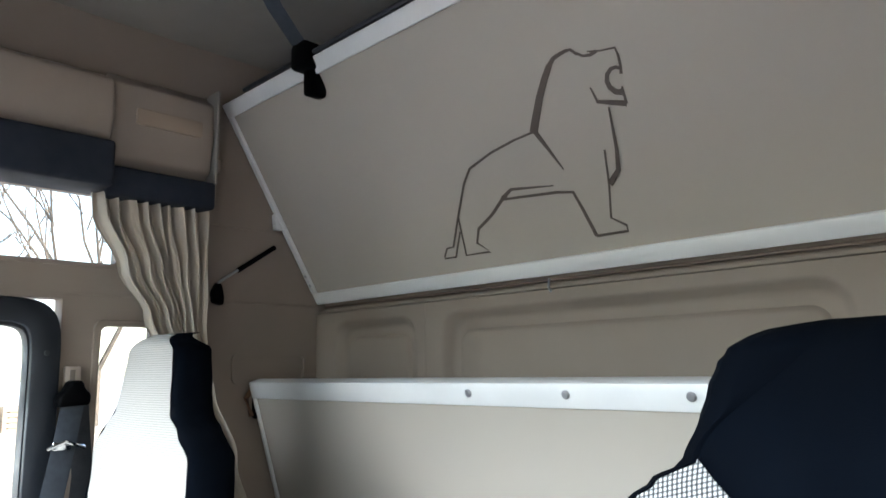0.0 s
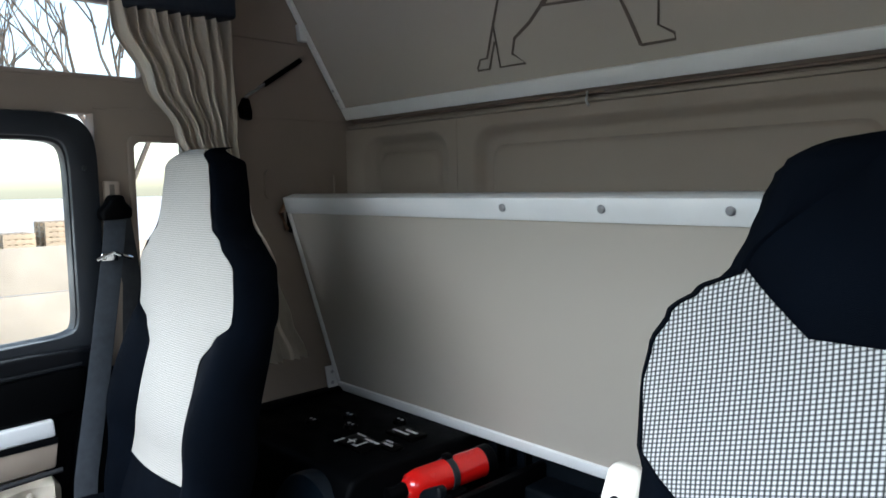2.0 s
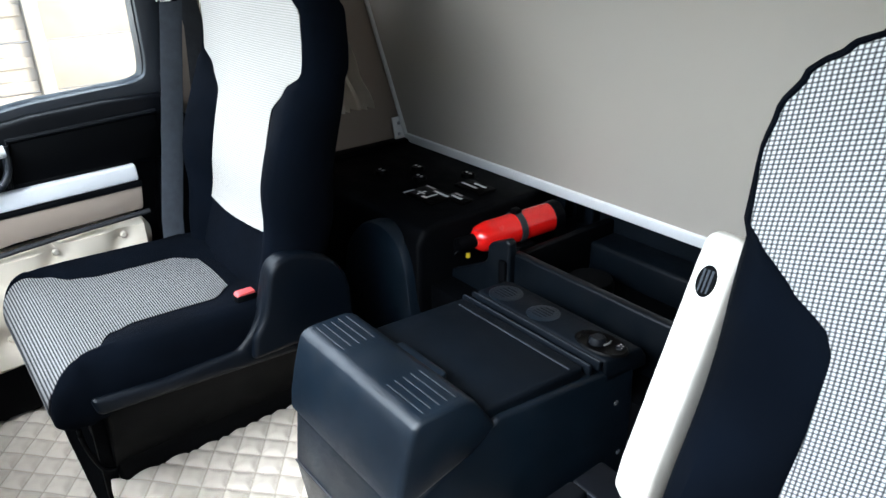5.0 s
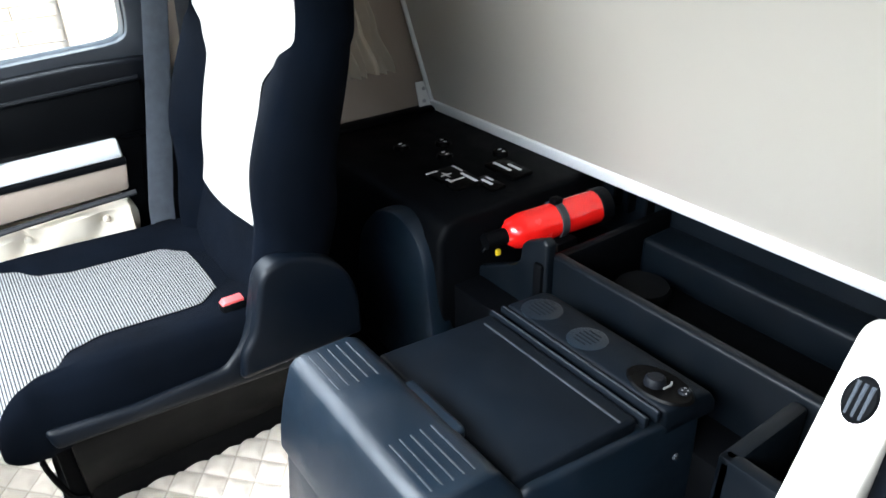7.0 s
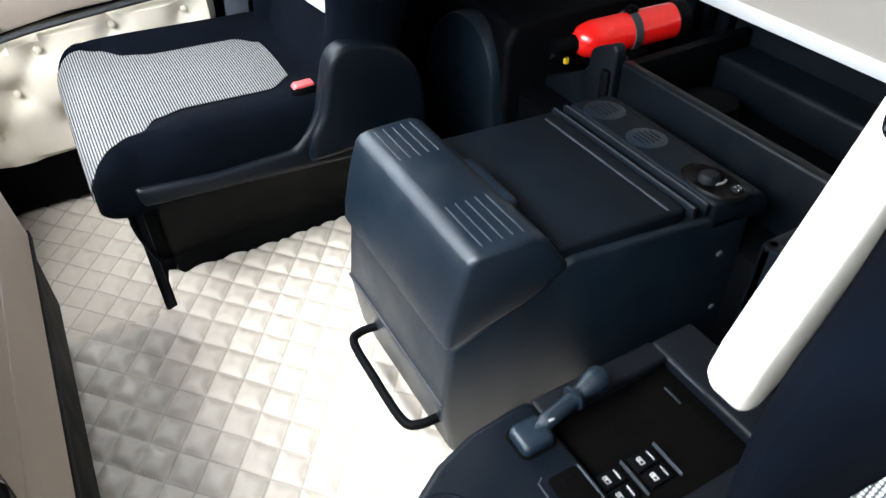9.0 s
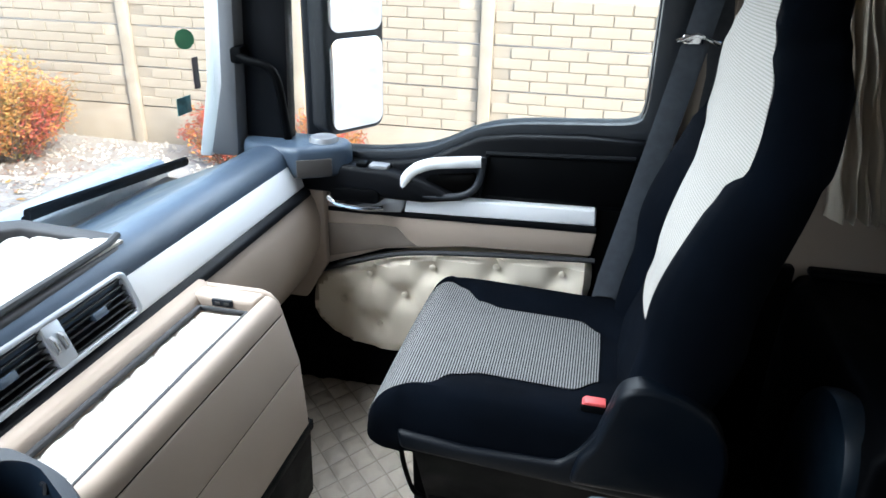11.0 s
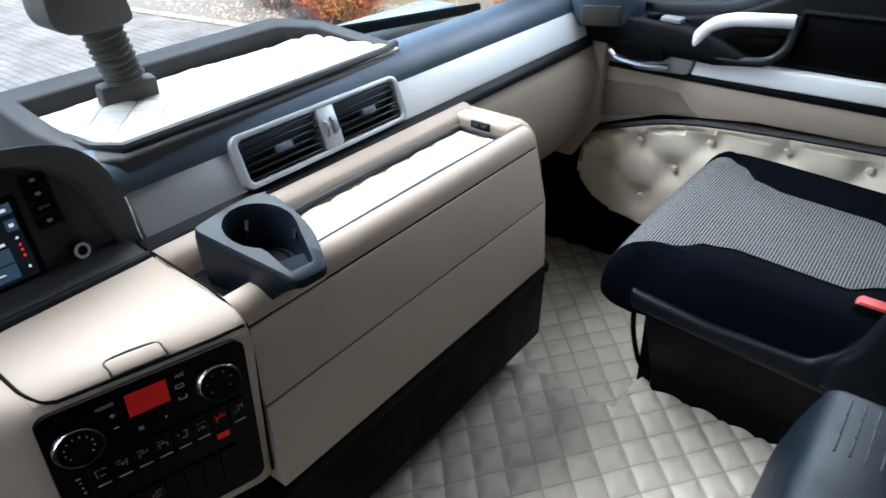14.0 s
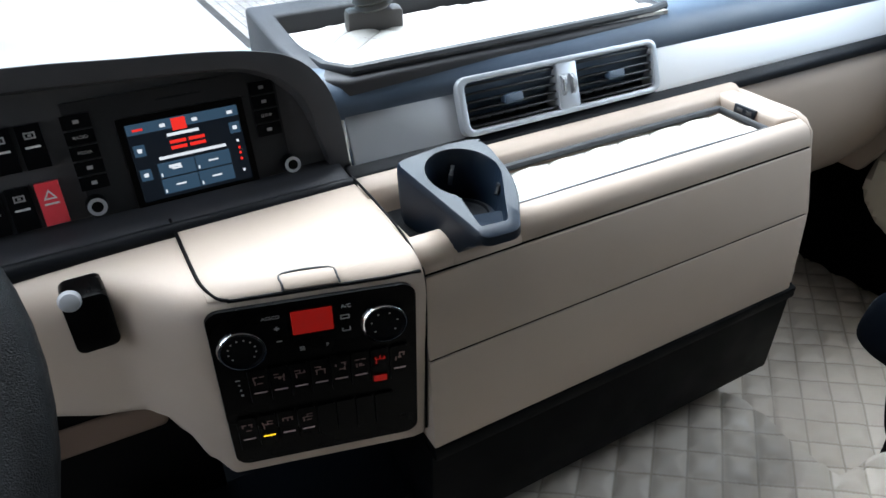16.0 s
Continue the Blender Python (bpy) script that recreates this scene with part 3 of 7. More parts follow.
def cab_door():
    d = thing("cab_door", (1.13, 0.1, -0.1), "closed passenger door with beige panels and silver handle", "door")
    sill = [(0.52, 0.560), (0.33, 0.570), (0.20, 0.592), (0.14, 0.622), (0.08, 0.650), (0.0, 0.662), (-0.15, 0.670), (-0.275, 0.675)]
    # lower leaf
    low = [(-0.335, -0.10), (0.60, -0.10), (0.60, 0.57)] + sill[0:1] + sill[1:] + [(-0.335, 0.68)]
    part("door_leaf", prism(low, "x", 1.115, 1.18, 0.004), M["bumper"], d)
    # window surround
    n_out = [(0.60, 0.545), (0.60, 1.222), (-0.27, 1.222), (-0.315, 1.20), (-0.338, 1.15), (-0.338, 0.64), (-0.28, 0.63), (0.0, 0.62), (0.12, 0.60), (0.20, 0.56), (0.33, 0.545)]
    n_in = [(0.572, 0.572), (0.572, 1.165), (-0.215, 1.165), (-0.262, 1.155), (-0.272, 1.105), (-0.272, 0.715), (-0.255, 0.687), (0.0, 0.672), (0.09, 0.655), (0.19, 0.60), (0.33, 0.578)]
    n_out, n_in = eased(n_out, 0.06), eased(n_in, 0.05)
    part("window_frame", ring(n_out, n_in, "x", 1.105, 1.16, 0.008), M["frame_grey"], d, "charcoal window surround")
    part("window_seal", ring(n_in, [(y * 0.985 - 0.001, z * 0.99 + 0.004) for y, z in n_in], "x", 1.12, 1.165, 0.002), M["rubber"], d)
    pane = part("pane", box(1.14, 1.146, -0.275, 0.59, 0.57, 1.17, 0), M["glass"], d, "clear door glass")
    pane.visible_shadow = False
    for z in (1.09, 0.70):
        part("screw", lathe([(0.006, 0), (0.006, 0.004), (0.0, 0.005)], aim((1.106, -0.305, z), (-1, 0, 0)), 10), M["rubber"], d)
    # arm level: dark upper moulding; a black slab stands for the pocket's shade
    top = [(0.50, 0.49), (0.50, 0.565)] + [(y, z - 0.012) for y, z in sill[1:7]] + [(-0.31, 0.656), (-0.31, 0.495), (0.25, 0.495)]
    part("upper_moulding", prism(top, "x", 1.075, 1.118, 0.010, 3), M["bumper"], d, "dark grey moulded upper panel")
    part("pocket", prism([(0.070, 0.508), (0.055, 0.604), (-0.265, 0.618), (-0.265, 0.508)], "x", 1.064, 1.08, 0.008, 2), M["black"], d, "black slab for the shade in the door pocket")
    part("pocket_lip", tube([(1.066, 0.075, 0.505), (1.066, 0.06, 0.608), (1.066, -0.26, 0.622)], 0.006, 8), M["bumper"], d)
    # arm ledge with switch and opener recess
    part("arm_ledge", prism([(0.50, 0.49), (0.49, 0.545), (0.40, 0.56), (0.28, 0.553), (0.20, 0.535), (0.10, 0.50), (0.20, 0.485)], "x", 1.035, 1.09, 0.012, 3), M["bumper"], d)
    part("window_switch", box(1.045, 1.075, 0.285, 0.33, 0.553, 0.564, 0.003), M["silver_dark"], d, "window switch with grey rocker")
    part("window_switch", box(1.045, 1.075, 0.335, 0.36, 0.555, 0.566, 0.003), M["black"], d)
    # opener recess is a flat black plate coloured as its shade
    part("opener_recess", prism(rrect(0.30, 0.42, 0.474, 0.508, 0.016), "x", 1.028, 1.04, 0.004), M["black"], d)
    part("opener_lever", tube(smooth_path([(1.026, 0.425, 0.482), (1.022, 0.40, 0.468), (1.022, 0.34, 0.463), (1.028, 0.29, 0.468)], 5), 0.006, 8), M["chrome"], d, "chrome door opener")
    part("pull_handle", tube(smooth_path([(1.062, 0.256, 0.506), (1.046, 0.250, 0.522), (1.038, 0.236, 0.547), (1.035, 0.212, 0.569), (1.035, 0.175, 0.583), (1.038, 0.125, 0.589), (1.050, 0.070, 0.592)], 6),
                             [0.0080] * 6 + [0.0092] * 12 + [0.0100] * 19, 12, flat=1.35), M["silver"], d, "satin silver pull handle")
    part("ledge_lip", tube(smooth_path([(1.060, 0.262, 0.507), (1.044, 0.205, 0.503), (1.043, 0.145, 0.505), (1.046, 0.098, 0.516), (1.052, 0.073, 0.545), (1.060, 0.066, 0.600)], 6), 0.0085, 10), M["frame_grey"], d, "dark lip round the finger well")
    # no well is cut here; the black slab is its painted shade
    part("handle_well", prism([(0.225, 0.505), (0.19, 0.545), (0.085, 0.560), (0.075, 0.515), (0.11, 0.497)], "x", 1.062, 1.08, 0.006, 2), M["gloss_black"], d, "black slab for the shaded finger well behind the handle")
    # silver strip, beige panel, black bead, tufted lower panel
    strip = [(0.250, 0.451), (0.240, 0.490), (0.10, 0.496), (-0.190, 0.505), (-0.193, 0.464)]
    part("silver_strip", prism(strip, "x", 1.056, 1.12, 0.006, 3), M["silver"], d, "satin silver trim strip")
    part("silver_strip", prism([(0.405, 0.449), (0.36, 0.463), (0.315, 0.472), (0.290, 0.488), (0.243, 0.490), (0.253, 0.451), (0.36, 0.443)], "x", 1.05, 1.12, 0.006, 2), M["silver_dark"], d)
    # dark strip modelled as the shade line below the silver trim
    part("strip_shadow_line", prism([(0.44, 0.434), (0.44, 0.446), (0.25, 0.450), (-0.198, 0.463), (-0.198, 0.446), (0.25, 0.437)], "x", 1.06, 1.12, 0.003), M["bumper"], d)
    beige = [(0.49, 0.275), (0.49, 0.475), (0.43, 0.478), (0.40, 0.437), (0.25, 0.439), (-0.198, 0.448), (-0.190, 0.388), (0.10, 0.377), (0.30, 0.348)]
    part("beige_panel", prism(beige, "x", 1.063, 1.12, 0.006, 2), M["beige"], d, "beige plastic door panel")
    part("speaker_grille", prism([(0.455, 0.31), (0.445, 0.402), (0.320, 0.411), (0.268, 0.410), (0.236, 0.378), (0.216, 0.366), (0.30, 0.352)], "x", 1.0595, 1.065, 0.003), M["grille"], d, "fine brown speaker grille")
    bead = smooth_path([(1.06, 0.49, 0.262), (1.055, 0.40, 0.30), (1.052, 0.25, 0.347), (1.052, 0.05, 0.369), (1.055, -0.20, 0.383)], 6)
    part("bead", tube(bead, 0.0065, 8), M["rubber"], d, "black rubber bead")

    ends = [(0.49, 0.165), (0.47, 0.255), (0.38, 0.295), (0.20, 0.344), (0.0, 0.360), (-0.150, 0.368), (-0.190, 0.356), (-0.195, 0.30), (-0.15, 0.20), (0.05, 0.09), (0.28, 0.065), (0.40, 0.08), (0.46, 0.12)]
    knots = [(0.338, 0.278), (0.179, 0.312), (0.024, 0.334), (-0.13, 0.335), (0.410, 0.195), (0.248, 0.229), (0.09, 0.245), (-0.06, 0.26), (0.315, 0.138), (0.16, 0.15)]

    def tufted():
        bm = bmesh.new()
        g = {}
        ny, nz = 56, 26
        for j in range(nz + 1):
            for i in range(ny + 1):
                y, z = -0.205 + 0.70 * i / ny, 0.06 + 0.305 * j / nz
                dip = sum(math.exp(-((y - a) ** 2 + (z - b) ** 2) / 0.0009) for a, b in knots)
                fold = 0.0
                for k, (a, b) in enumerate(knots):
                    for c, e in knots[k + 1:]:
                        L = math.hypot(c - a, e - b)
                        if L < 0.15:
                            t = max(0, min(1, ((y - a) * (c - a) + (z - b) * (e - b)) / L ** 2))
                            q = math.hypot(y - a - t * (c - a), z - b - t * (e - b))
                            fold = max(fold, math.exp(-(q / 0.008) ** 2))
                g[i, j] = (y, z, 1.052 + 0.020 * min(1.0, dip) + 0.0065 * fold)
        # clip to the panel outline
        poly = [Vector((a, b)) for a, b in smooth_loop(ends)]

        def inside(y, z):
            r = False
            for k in range(len(poly)):
                p, q = poly[k], poly[k - 1]
                if (p.y > z) != (q.y > z) and y < (q.x - p.x) * (z - p.y) / (q.y - p.y) + p.x:
                    r = not r
            return r
        V = {}
        for j in range(nz):
            for i in range(ny):
                y, z, _ = g[i, j]
                if inside(y + 0.35 / ny, z + 0.15 / nz):
                    f = []
                    for a, b in ((i, j), (i + 1, j), (i + 1, j + 1), (i, j + 1)):
                        if (a, b) not in V:
                            yy, zz, xx = g[a, b]
                            V[a, b] = bm.verts.new((xx, yy, zz))
                        f.append(V[a, b])
                    bm.faces.new(f)
        # pull the rim onto the outline and fold it back to the leaf
        rim = {v for e in bm.edges if e.is_boundary for v in e.verts}
        for v in rim:
            best = min(poly, key=lambda p: (p - Vector((v.co.y, v.co.z))).length)
            if (best - Vector((v.co.y, v.co.z))).length < 0.02:
                v.co.y, v.co.z = best.x, best.y
            v.co.x += 0.018
        got = bmesh.ops.extrude_edge_only(bm, edges=[e for e in bm.edges if e.is_boundary])
        for v in got["geom"]:
            if isinstance(v, bmesh.types.BMVert):
                v.co.x += 0.045
        bmesh.ops.recalc_face_normals(bm, faces=bm.faces)
        return bm

    tp = part("tufted_panel", tufted(), M["leather"], d, "cream buttoned leatherette panel")
    for a, b in knots:
        part("button", lathe([(0.0, 0.006), (0.006, 0.0045), (0.0085, 0.0), (0.007, -0.004)], aim((1.066, a, b), (-1, 0, 0)), 12), M["leather"], tp)
    part("door_bin", prism([(0.52, -0.06), (0.52, 0.14), (0.30, 0.085), (0.0, 0.12), (-0.25, 0.16), (-0.25, -0.06)], "x", 1.07, 1.12, 0.008), M["black"], d)
    return d


def smooth_loop(pts, n=6):
    P = [Vector((*p, 0)) for p in pts]
    m = len(P)
    out = []
    for i in range(m):
        a, b, c, e = P[i - 1], P[i], P[(i + 1) % m], P[(i + 2) % m]
        for k in range(n):
            t = k / n
            q = 0.5 * (2 * b + (c - a) * t + (2 * a - 5 * b + 4 * c - e) * t * t + (3 * b - a - 3 * c + e) * t ** 3)
            out.append((q.x, q.y))
    return out


cab_door()

# small fixed window behind the door and the slim window above it
q = thing("window_1", (1.15, -0.5, 0.6), "small fixed side window behind the door", "window", kind=S)
part("window_frame", ring(rrect(-0.585, -0.415, 0.59, 1.175, 0.025), rrect(-0.568, -0.432, 0.607, 1.158, 0.02), "x", 1.122, 1.15, 0.004), M["liner"], q)
qp = part("pane", box(1.16, 1.165, -0.58, -0.42, 0.595, 1.17, 0), M["glass"], q)
qp.visible_shadow = False
q = thing("window_2", (1.15, -0.1, 1.31), "slim upper side window with dark seal", "window", kind=S)
part("window_frame", ring(rrect(-0.475, 0.345, 1.308, 1.51, 0.02), rrect(-0.463, 0.333, 1.320, 1.498, 0.015), "x", 1.124, 1.15, 0.003), M["liner"], q)
qp = part("pane", box(1.16, 1.165, -0.475, 0.345, 1.31, 1.51, 0), M["glass"], q)
qp.visible_shadow = False

# overhead mouldings on the side wall
oh = thing("overhead_cabinet", (1.08, -0.1, 1.68), "beige moulded overhead cabinet over the side window", "cabinet", kind=S)
part("cabinet_body", prism([(1.13, 1.615), (1.05, 1.63), (1.03, 1.69), (1.04, 1.79), (1.13, 1.83)], "y", -0.405, 0.7, 0.014, 3), M["beige"], oh)
part("cabinet_body", prism([(1.13, 1.57), (1.085, 1.60), (1.07, 1.69), (1.075, 1.80), (1.13, 1.84)], "y", -0.695, -0.405, 0.010, 3), M["beige"], oh)
part("reading_lamp", prism(rrect(-0.655, -0.47, 1.692, 1.738, 0.006), "x", 1.062, 1.09, 0.003), M["lamp_cover"], oh, "beige lamp cover")
part("cabinet_edge", box(1.06, 1.13, -0.705, -0.695, 1.565, 1.845, 0.004), M["roof"], oh)

cr = thing("curtain_rail", (1.06, -0.2, 1.49), "black padded curtain rail above the side window", "curtain rail")
part("rail_cover", box(0.985, 1.125, -0.395, 0.7, 1.492, 1.61, 0.012, 3), M["navy"], cr)
part("rail_cover", box(1.03, 1.125, -0.685, -0.395, 1.482, 1.56, 0.010, 3), M["navy"], cr)


def curtain():
    rows = [(1.492, -0.375, -0.680, 0.018), (1.44, -0.38, -0.680, 0.018), (1.30, -0.44, -0.675, 0.02), (1.18, -0.52, -0.675, 0.018), (1.08, -0.575, -0.695, 0.014), (0.98, -0.60, -0.718, 0.016),
            (0.80, -0.62, -0.785, 0.022), (0.65, -0.64, -0.835, 0.022), (0.53, -0.66, -0.88, 0.022)]
    a = [(-r[0], r[1]) for r in rows]; b = [(-r[0], r[2]) for r in rows]; dd = [(-r[0], r[3]) for r in rows]

    def f(u, v):
        z = 1.492 - 0.965 * v
        y0, y1, amp = lerp(a, -z), lerp(b, -z), lerp(dd, -z)
        ph = u * 2 * math.pi * 9 + 0.9 * math.sin(u * 11 + v * 2)
        x = 1.075 + amp * math.sin(ph) + 0.006 * math.sin(ph * 2.3 + v * 5)
        return (x - (0.02 if v < 0.4 else 0.0) * math.sin(math.pi * v / 0.4 if v < 0.4 else 0), y0 + (y1 - y0) * u + 0.004 * math.sin(v * 20 + u * 30), z)
    return sheet(f, 150, 46)


single("curtain", curtain(), M["curtain"], "gathered ecru curtain hanging from the black rail", "curtain")

# ---- bunks ----


def slant(p0, p1, off, lo, hi):
    """Four corners (y, z) of a slab along the line p0-p1, from lo to hi of its length, off = (front, back) distances."""
    d = Vector((p1[0] - p0[0], p1[1] - p0[1]))
    n = Vector((d.y, -d.x)).normalized()
    P0, P1 = Vector(p0) + d * lo, Vector(p0) + d * hi
    return [tuple(P0 + n * off[0]), tuple(P1 + n * off[0]), tuple(P1 + n * off[1]), tuple(P0 + n * off[1])]


def bunk(name, p0, p1, x0, x1, label, rail_top, rail_low, side, deep):
    b = thing(name, (0, p0[0], p0[1]), label, "bunk")
    part("board", prism(slant(p0, p1, (0.0, -deep), 0.0, 1.0), "x", x0 + side, x1 - side, 0), M["board"], b, "beige laminated board")
    L = math.hypot(p1[0] - p0[0], p1[1] - p0[1])
    part("top_rail", prism(slant(p0, p1, (0.010, -deep - 0.01), 1 - rail_top / L, 1.006), "x", x0, x1, 0.004), M["rail"], b, "pale aluminium edge rail")
    part("bottom_rail", prism(slant(p0, p1, (0.008, -deep - 0.01), -0.006, rail_low / L), "x", x0, x1, 0.004), M["rail"], b, "pale aluminium edge rail")
    for a, c in ((x1 - side, x1), (x0, x0 + side)):
        part("side_rail", prism(slant(p0, p1, (0.009, -deep - 0.008), rail_low / L, 1 - rail_top / L), "x", a, c, 0.004), M["rail"], b)
    return b


LB0, LB1 = (-1.03, 0.392), (-0.853, 1.004)
lb = bunk("lower_bunk", LB0, LB1, -1.13, 1.105, "folded lower bunk, beige board with pale aluminium edge rail", 0.045, 0.026, 0.012, 0.022)
dl = Vector((LB1[0] - LB0[0], LB1[1] - LB0[1])).normalized()
for x in (-0.72, -0.48, -0.24, 0.0, 0.241):
    part("screw", lathe([(0.0085, 0.0), (0.0085, 0.002), (0.006, 0.0045), (0.0, 0.0048)], aim((x, LB1[0] - dl.x * 0.018 + 0.0105, LB1[1] - dl.y * 0.018 - 0.002), (0, dl.y, -dl.x)), 14), M["steel"], lb)
part("catch", box(1.098, 1.125, -0.905, -0.865, 0.90, 0.985, 0.008), M["black"], lb, "black latch with brown strap")
part("catch_strap", tube([(1.115, -0.87, 1.0), (1.11, -0.84, 0.96), (1.112, -0.86, 0.91)], 0.008, 8), surface("brown_strap", (0.14, 0.07, 0.035), 0.7), lb)
part("hinge_plate", prism([(-1.035, 0.385), (-0.985, 0.40), (-0.975, 0.47), (-1.01, 0.47)], "x", 1.106, 1.112, 0.002), M["rail"], lb)
for z in (0.415, 0.45):
    part("rivet", lathe([(0.006, 0.0), (0.005, 0.003), (0.0, 0.004)], aim((1.106, -1.0, z), (-1, 0, 0)), 10), M["steel"], lb)

UB0, UB1 = (-1.10, 1.250), (-0.752, 1.830)
ub = bunk("upper_bunk", UB0, UB1, -1.12, 1.125, "tilted upper bunk, beige board with printed emblem and aluminium frame", 0.040, 0.035, 0.022, 0.06)
part("lock_seam", box(-1.12, 1.10, -1.116, -1.104, 1.231, 1.238, 0.002), M["brown"], ub)
part("hook", tube([(0.20, -1.09, 1.235), (0.20, -1.085, 1.215), (0.19, -1.08, 1.205)], 0.003, 6), M["steel"], ub)
part("edge_seal", tube([(-1.1, UB1[0] + 0.006, UB1[1] + 0.012), (1.0, UB1[0] + 0.006, UB1[1] + 0.012)], 0.007, 6), M["rubber"], ub)
for t_ in (0.09, 0.14):
    part("rivet", lathe([(0.006, 0.0), (0.005, 0.003), (0.0, 0.004)], aim((1.112, UB0[0] + t_ * 0.348 + 0.0095, UB0[1] + t_ * 0.58), (0, 0.857, -0.515)), 10), M["steel"], ub)
part("bracket", prism([(-0.96, 1.47), (-0.93, 1.47), (-0.925, 1.52), (-0.945, 1.52)], "x", 1.112, 1.135, 0.004), M["rail"], ub)


def emblem():
    """Plain angular strokes printed on the board."""
    ex = Vector((-1, 0, 0))
    d = Vector((0, UB1[0] - UB0[0], UB1[1] - UB0[1])).normalized()
    nrm = Vector((0, d.z, -d.y))
    o = Vector((0.500, UB0[0], UB0[1])) + nrm * 0.0015
    bm = bmesh.new()

    def stroke(pts, w0, w1):
        P = [o + ex * a + d * b for a, b in pts]
        n = len(P)
        prev = None
        for i, p in enumerate(P):
            t = (P[min(i + 1, n - 1)] - P[max(i - 1, 0)]).normalized()
            s = t.cross(nrm) * (w0 + (w1 - w0) * i / max(1, n - 1)) / 2
            cur = (bm.verts.new(p + s), bm.verts.new(p - s))
            if prev:
                bm.faces.new((prev[0], prev[1], cur[1], cur[0]))
            prev = cur
    stroke([(-0.004, 0.083), (0.016, 0.105), (0.039, 0.106), (0.098, 0.186), (0.153, 0.258), (0.187, 0.289)], 0.005, 0.006)
    stroke([(0.187, 0.289), (0.264, 0.311), (0.336, 0.323), (0.392, 0.328)], 0.006, 0.005)
    stroke([(0.391, 0.326), (0.412, 0.358), (0.436, 0.393), (0.462, 0.425), (0.483, 0.447)], 0.020, 0.013)
    stroke([(0.483, 0.447), (0.497, 0.457), (0.512, 0.460), (0.527, 0.462), (0.539, 0.461), (0.550, 0.447)], 0.010, 0.005)
    stroke([(0.539, 0.459), (0.560, 0.441), (0.576, 0.438), (0.590, 0.441)], 0.004, 0.008)
    stroke([(0.572, 0.446), (0.597, 0.439), (0.628, 0.435), (0.630, 0.420), (0.628, 0.402), (0.624, 0.385)], 0.003, 0.006)
    stroke([(0.627, 0.394), (0.618, 0.400), (0.607, 0.400), (0.596, 0.392), (0.591, 0.380), (0.593, 0.367), (0.601, 0.356), (0.617, 0.350)], 0.006, 0.012)
    stroke([(0.617, 0.362), (0.616, 0.345), (0.615, 0.328)], 0.004, 0.006)
    stroke([(0.394, 0.330), (0.412, 0.282), (0.430, 0.232)], 0.012, 0.003)
    stroke([(0.553, 0.379), (0.558, 0.348), (0.615, 0.328)], 0.003, 0.012)
    stroke([(0.577, 0.331), (0.563, 0.245), (0.552, 0.204), (0.523, 0.179)], 0.004, 0.014)
    stroke([(0.537, 0.251), (0.521, 0.180), (0.499, 0.107), (0.528, 0.085), (0.527, 0.072), (0.451, 0.072)], 0.004, 0.006)
    stroke([(0.451, 0.072), (0.442, 0.131), (0.433, 0.179), (0.392, 0.187), (0.248, 0.198)], 0.008, 0.006)
    stroke([(0.391, 0.203), (0.279, 0.217), (0.246, 0.200)], 0.003, 0.012)
    stroke([(0.246, 0.200), (0.199, 0.168), (0.142, 0.140), (0.120, 0.105), (0.149, 0.077), (0.070, 0.078), (0.094, 0.179)], 0.008, 0.005)
    stroke([(-0.006, 0.079), (0.034, 0.078), (0.081, 0.142)], 0.005, 0.005)
    bmesh.ops.recalc_face_normals(bm, faces=bm.faces)
    bmesh.ops.solidify(bm, geom=bm.faces[:], thickness=0.0008)
    return bm


part("emblem", emblem(), M["emblem"], ub, "dark brown printed line emblem")

st = thing("bunk_strap", (0.68, -0.74, 1.80), "dark webbing strap with black buckle holding the upper bunk", "strap")
part("webbing", tube([(0.60, -0.52, 1.995), (0.655, -0.63, 1.92), (0.685, -0.72, 1.865)], 0.022, 8, flat=0.12), M["strap"], st)
part("buckle", box(0.655, 0.72, -0.775, -0.715, 1.80, 1.872, 0.012), M["black"], st, "black plastic strap buckle")
part("buckle_tongue", box(0.668, 0.705, -0.80, -0.745, 1.735, 1.81, 0.010), M["black"], st)
gs = thing("gas_strut", (1.10, -0.73, 1.29), "slim black gas strut of the upper bunk", "gas strut")
part("rod", tube([(1.10, -0.735, 1.288), (1.105, -0.82, 1.345)], 0.004, 8), M["steel"], gs)
part("cylinder", tube([(1.105, -0.80, 1.33), (1.11, -0.925, 1.412)], 0.0075, 10), M["black"], gs)
part("bracket", prism([(-0.756, 1.225), (-0.728, 1.232), (-0.724, 1.262), (-0.738, 1.292), (-0.750, 1.285), (-0.758, 1.25)], "x", 1.098, 1.13, 0.006, 2), M["black"], gs)

# ---- seats ----


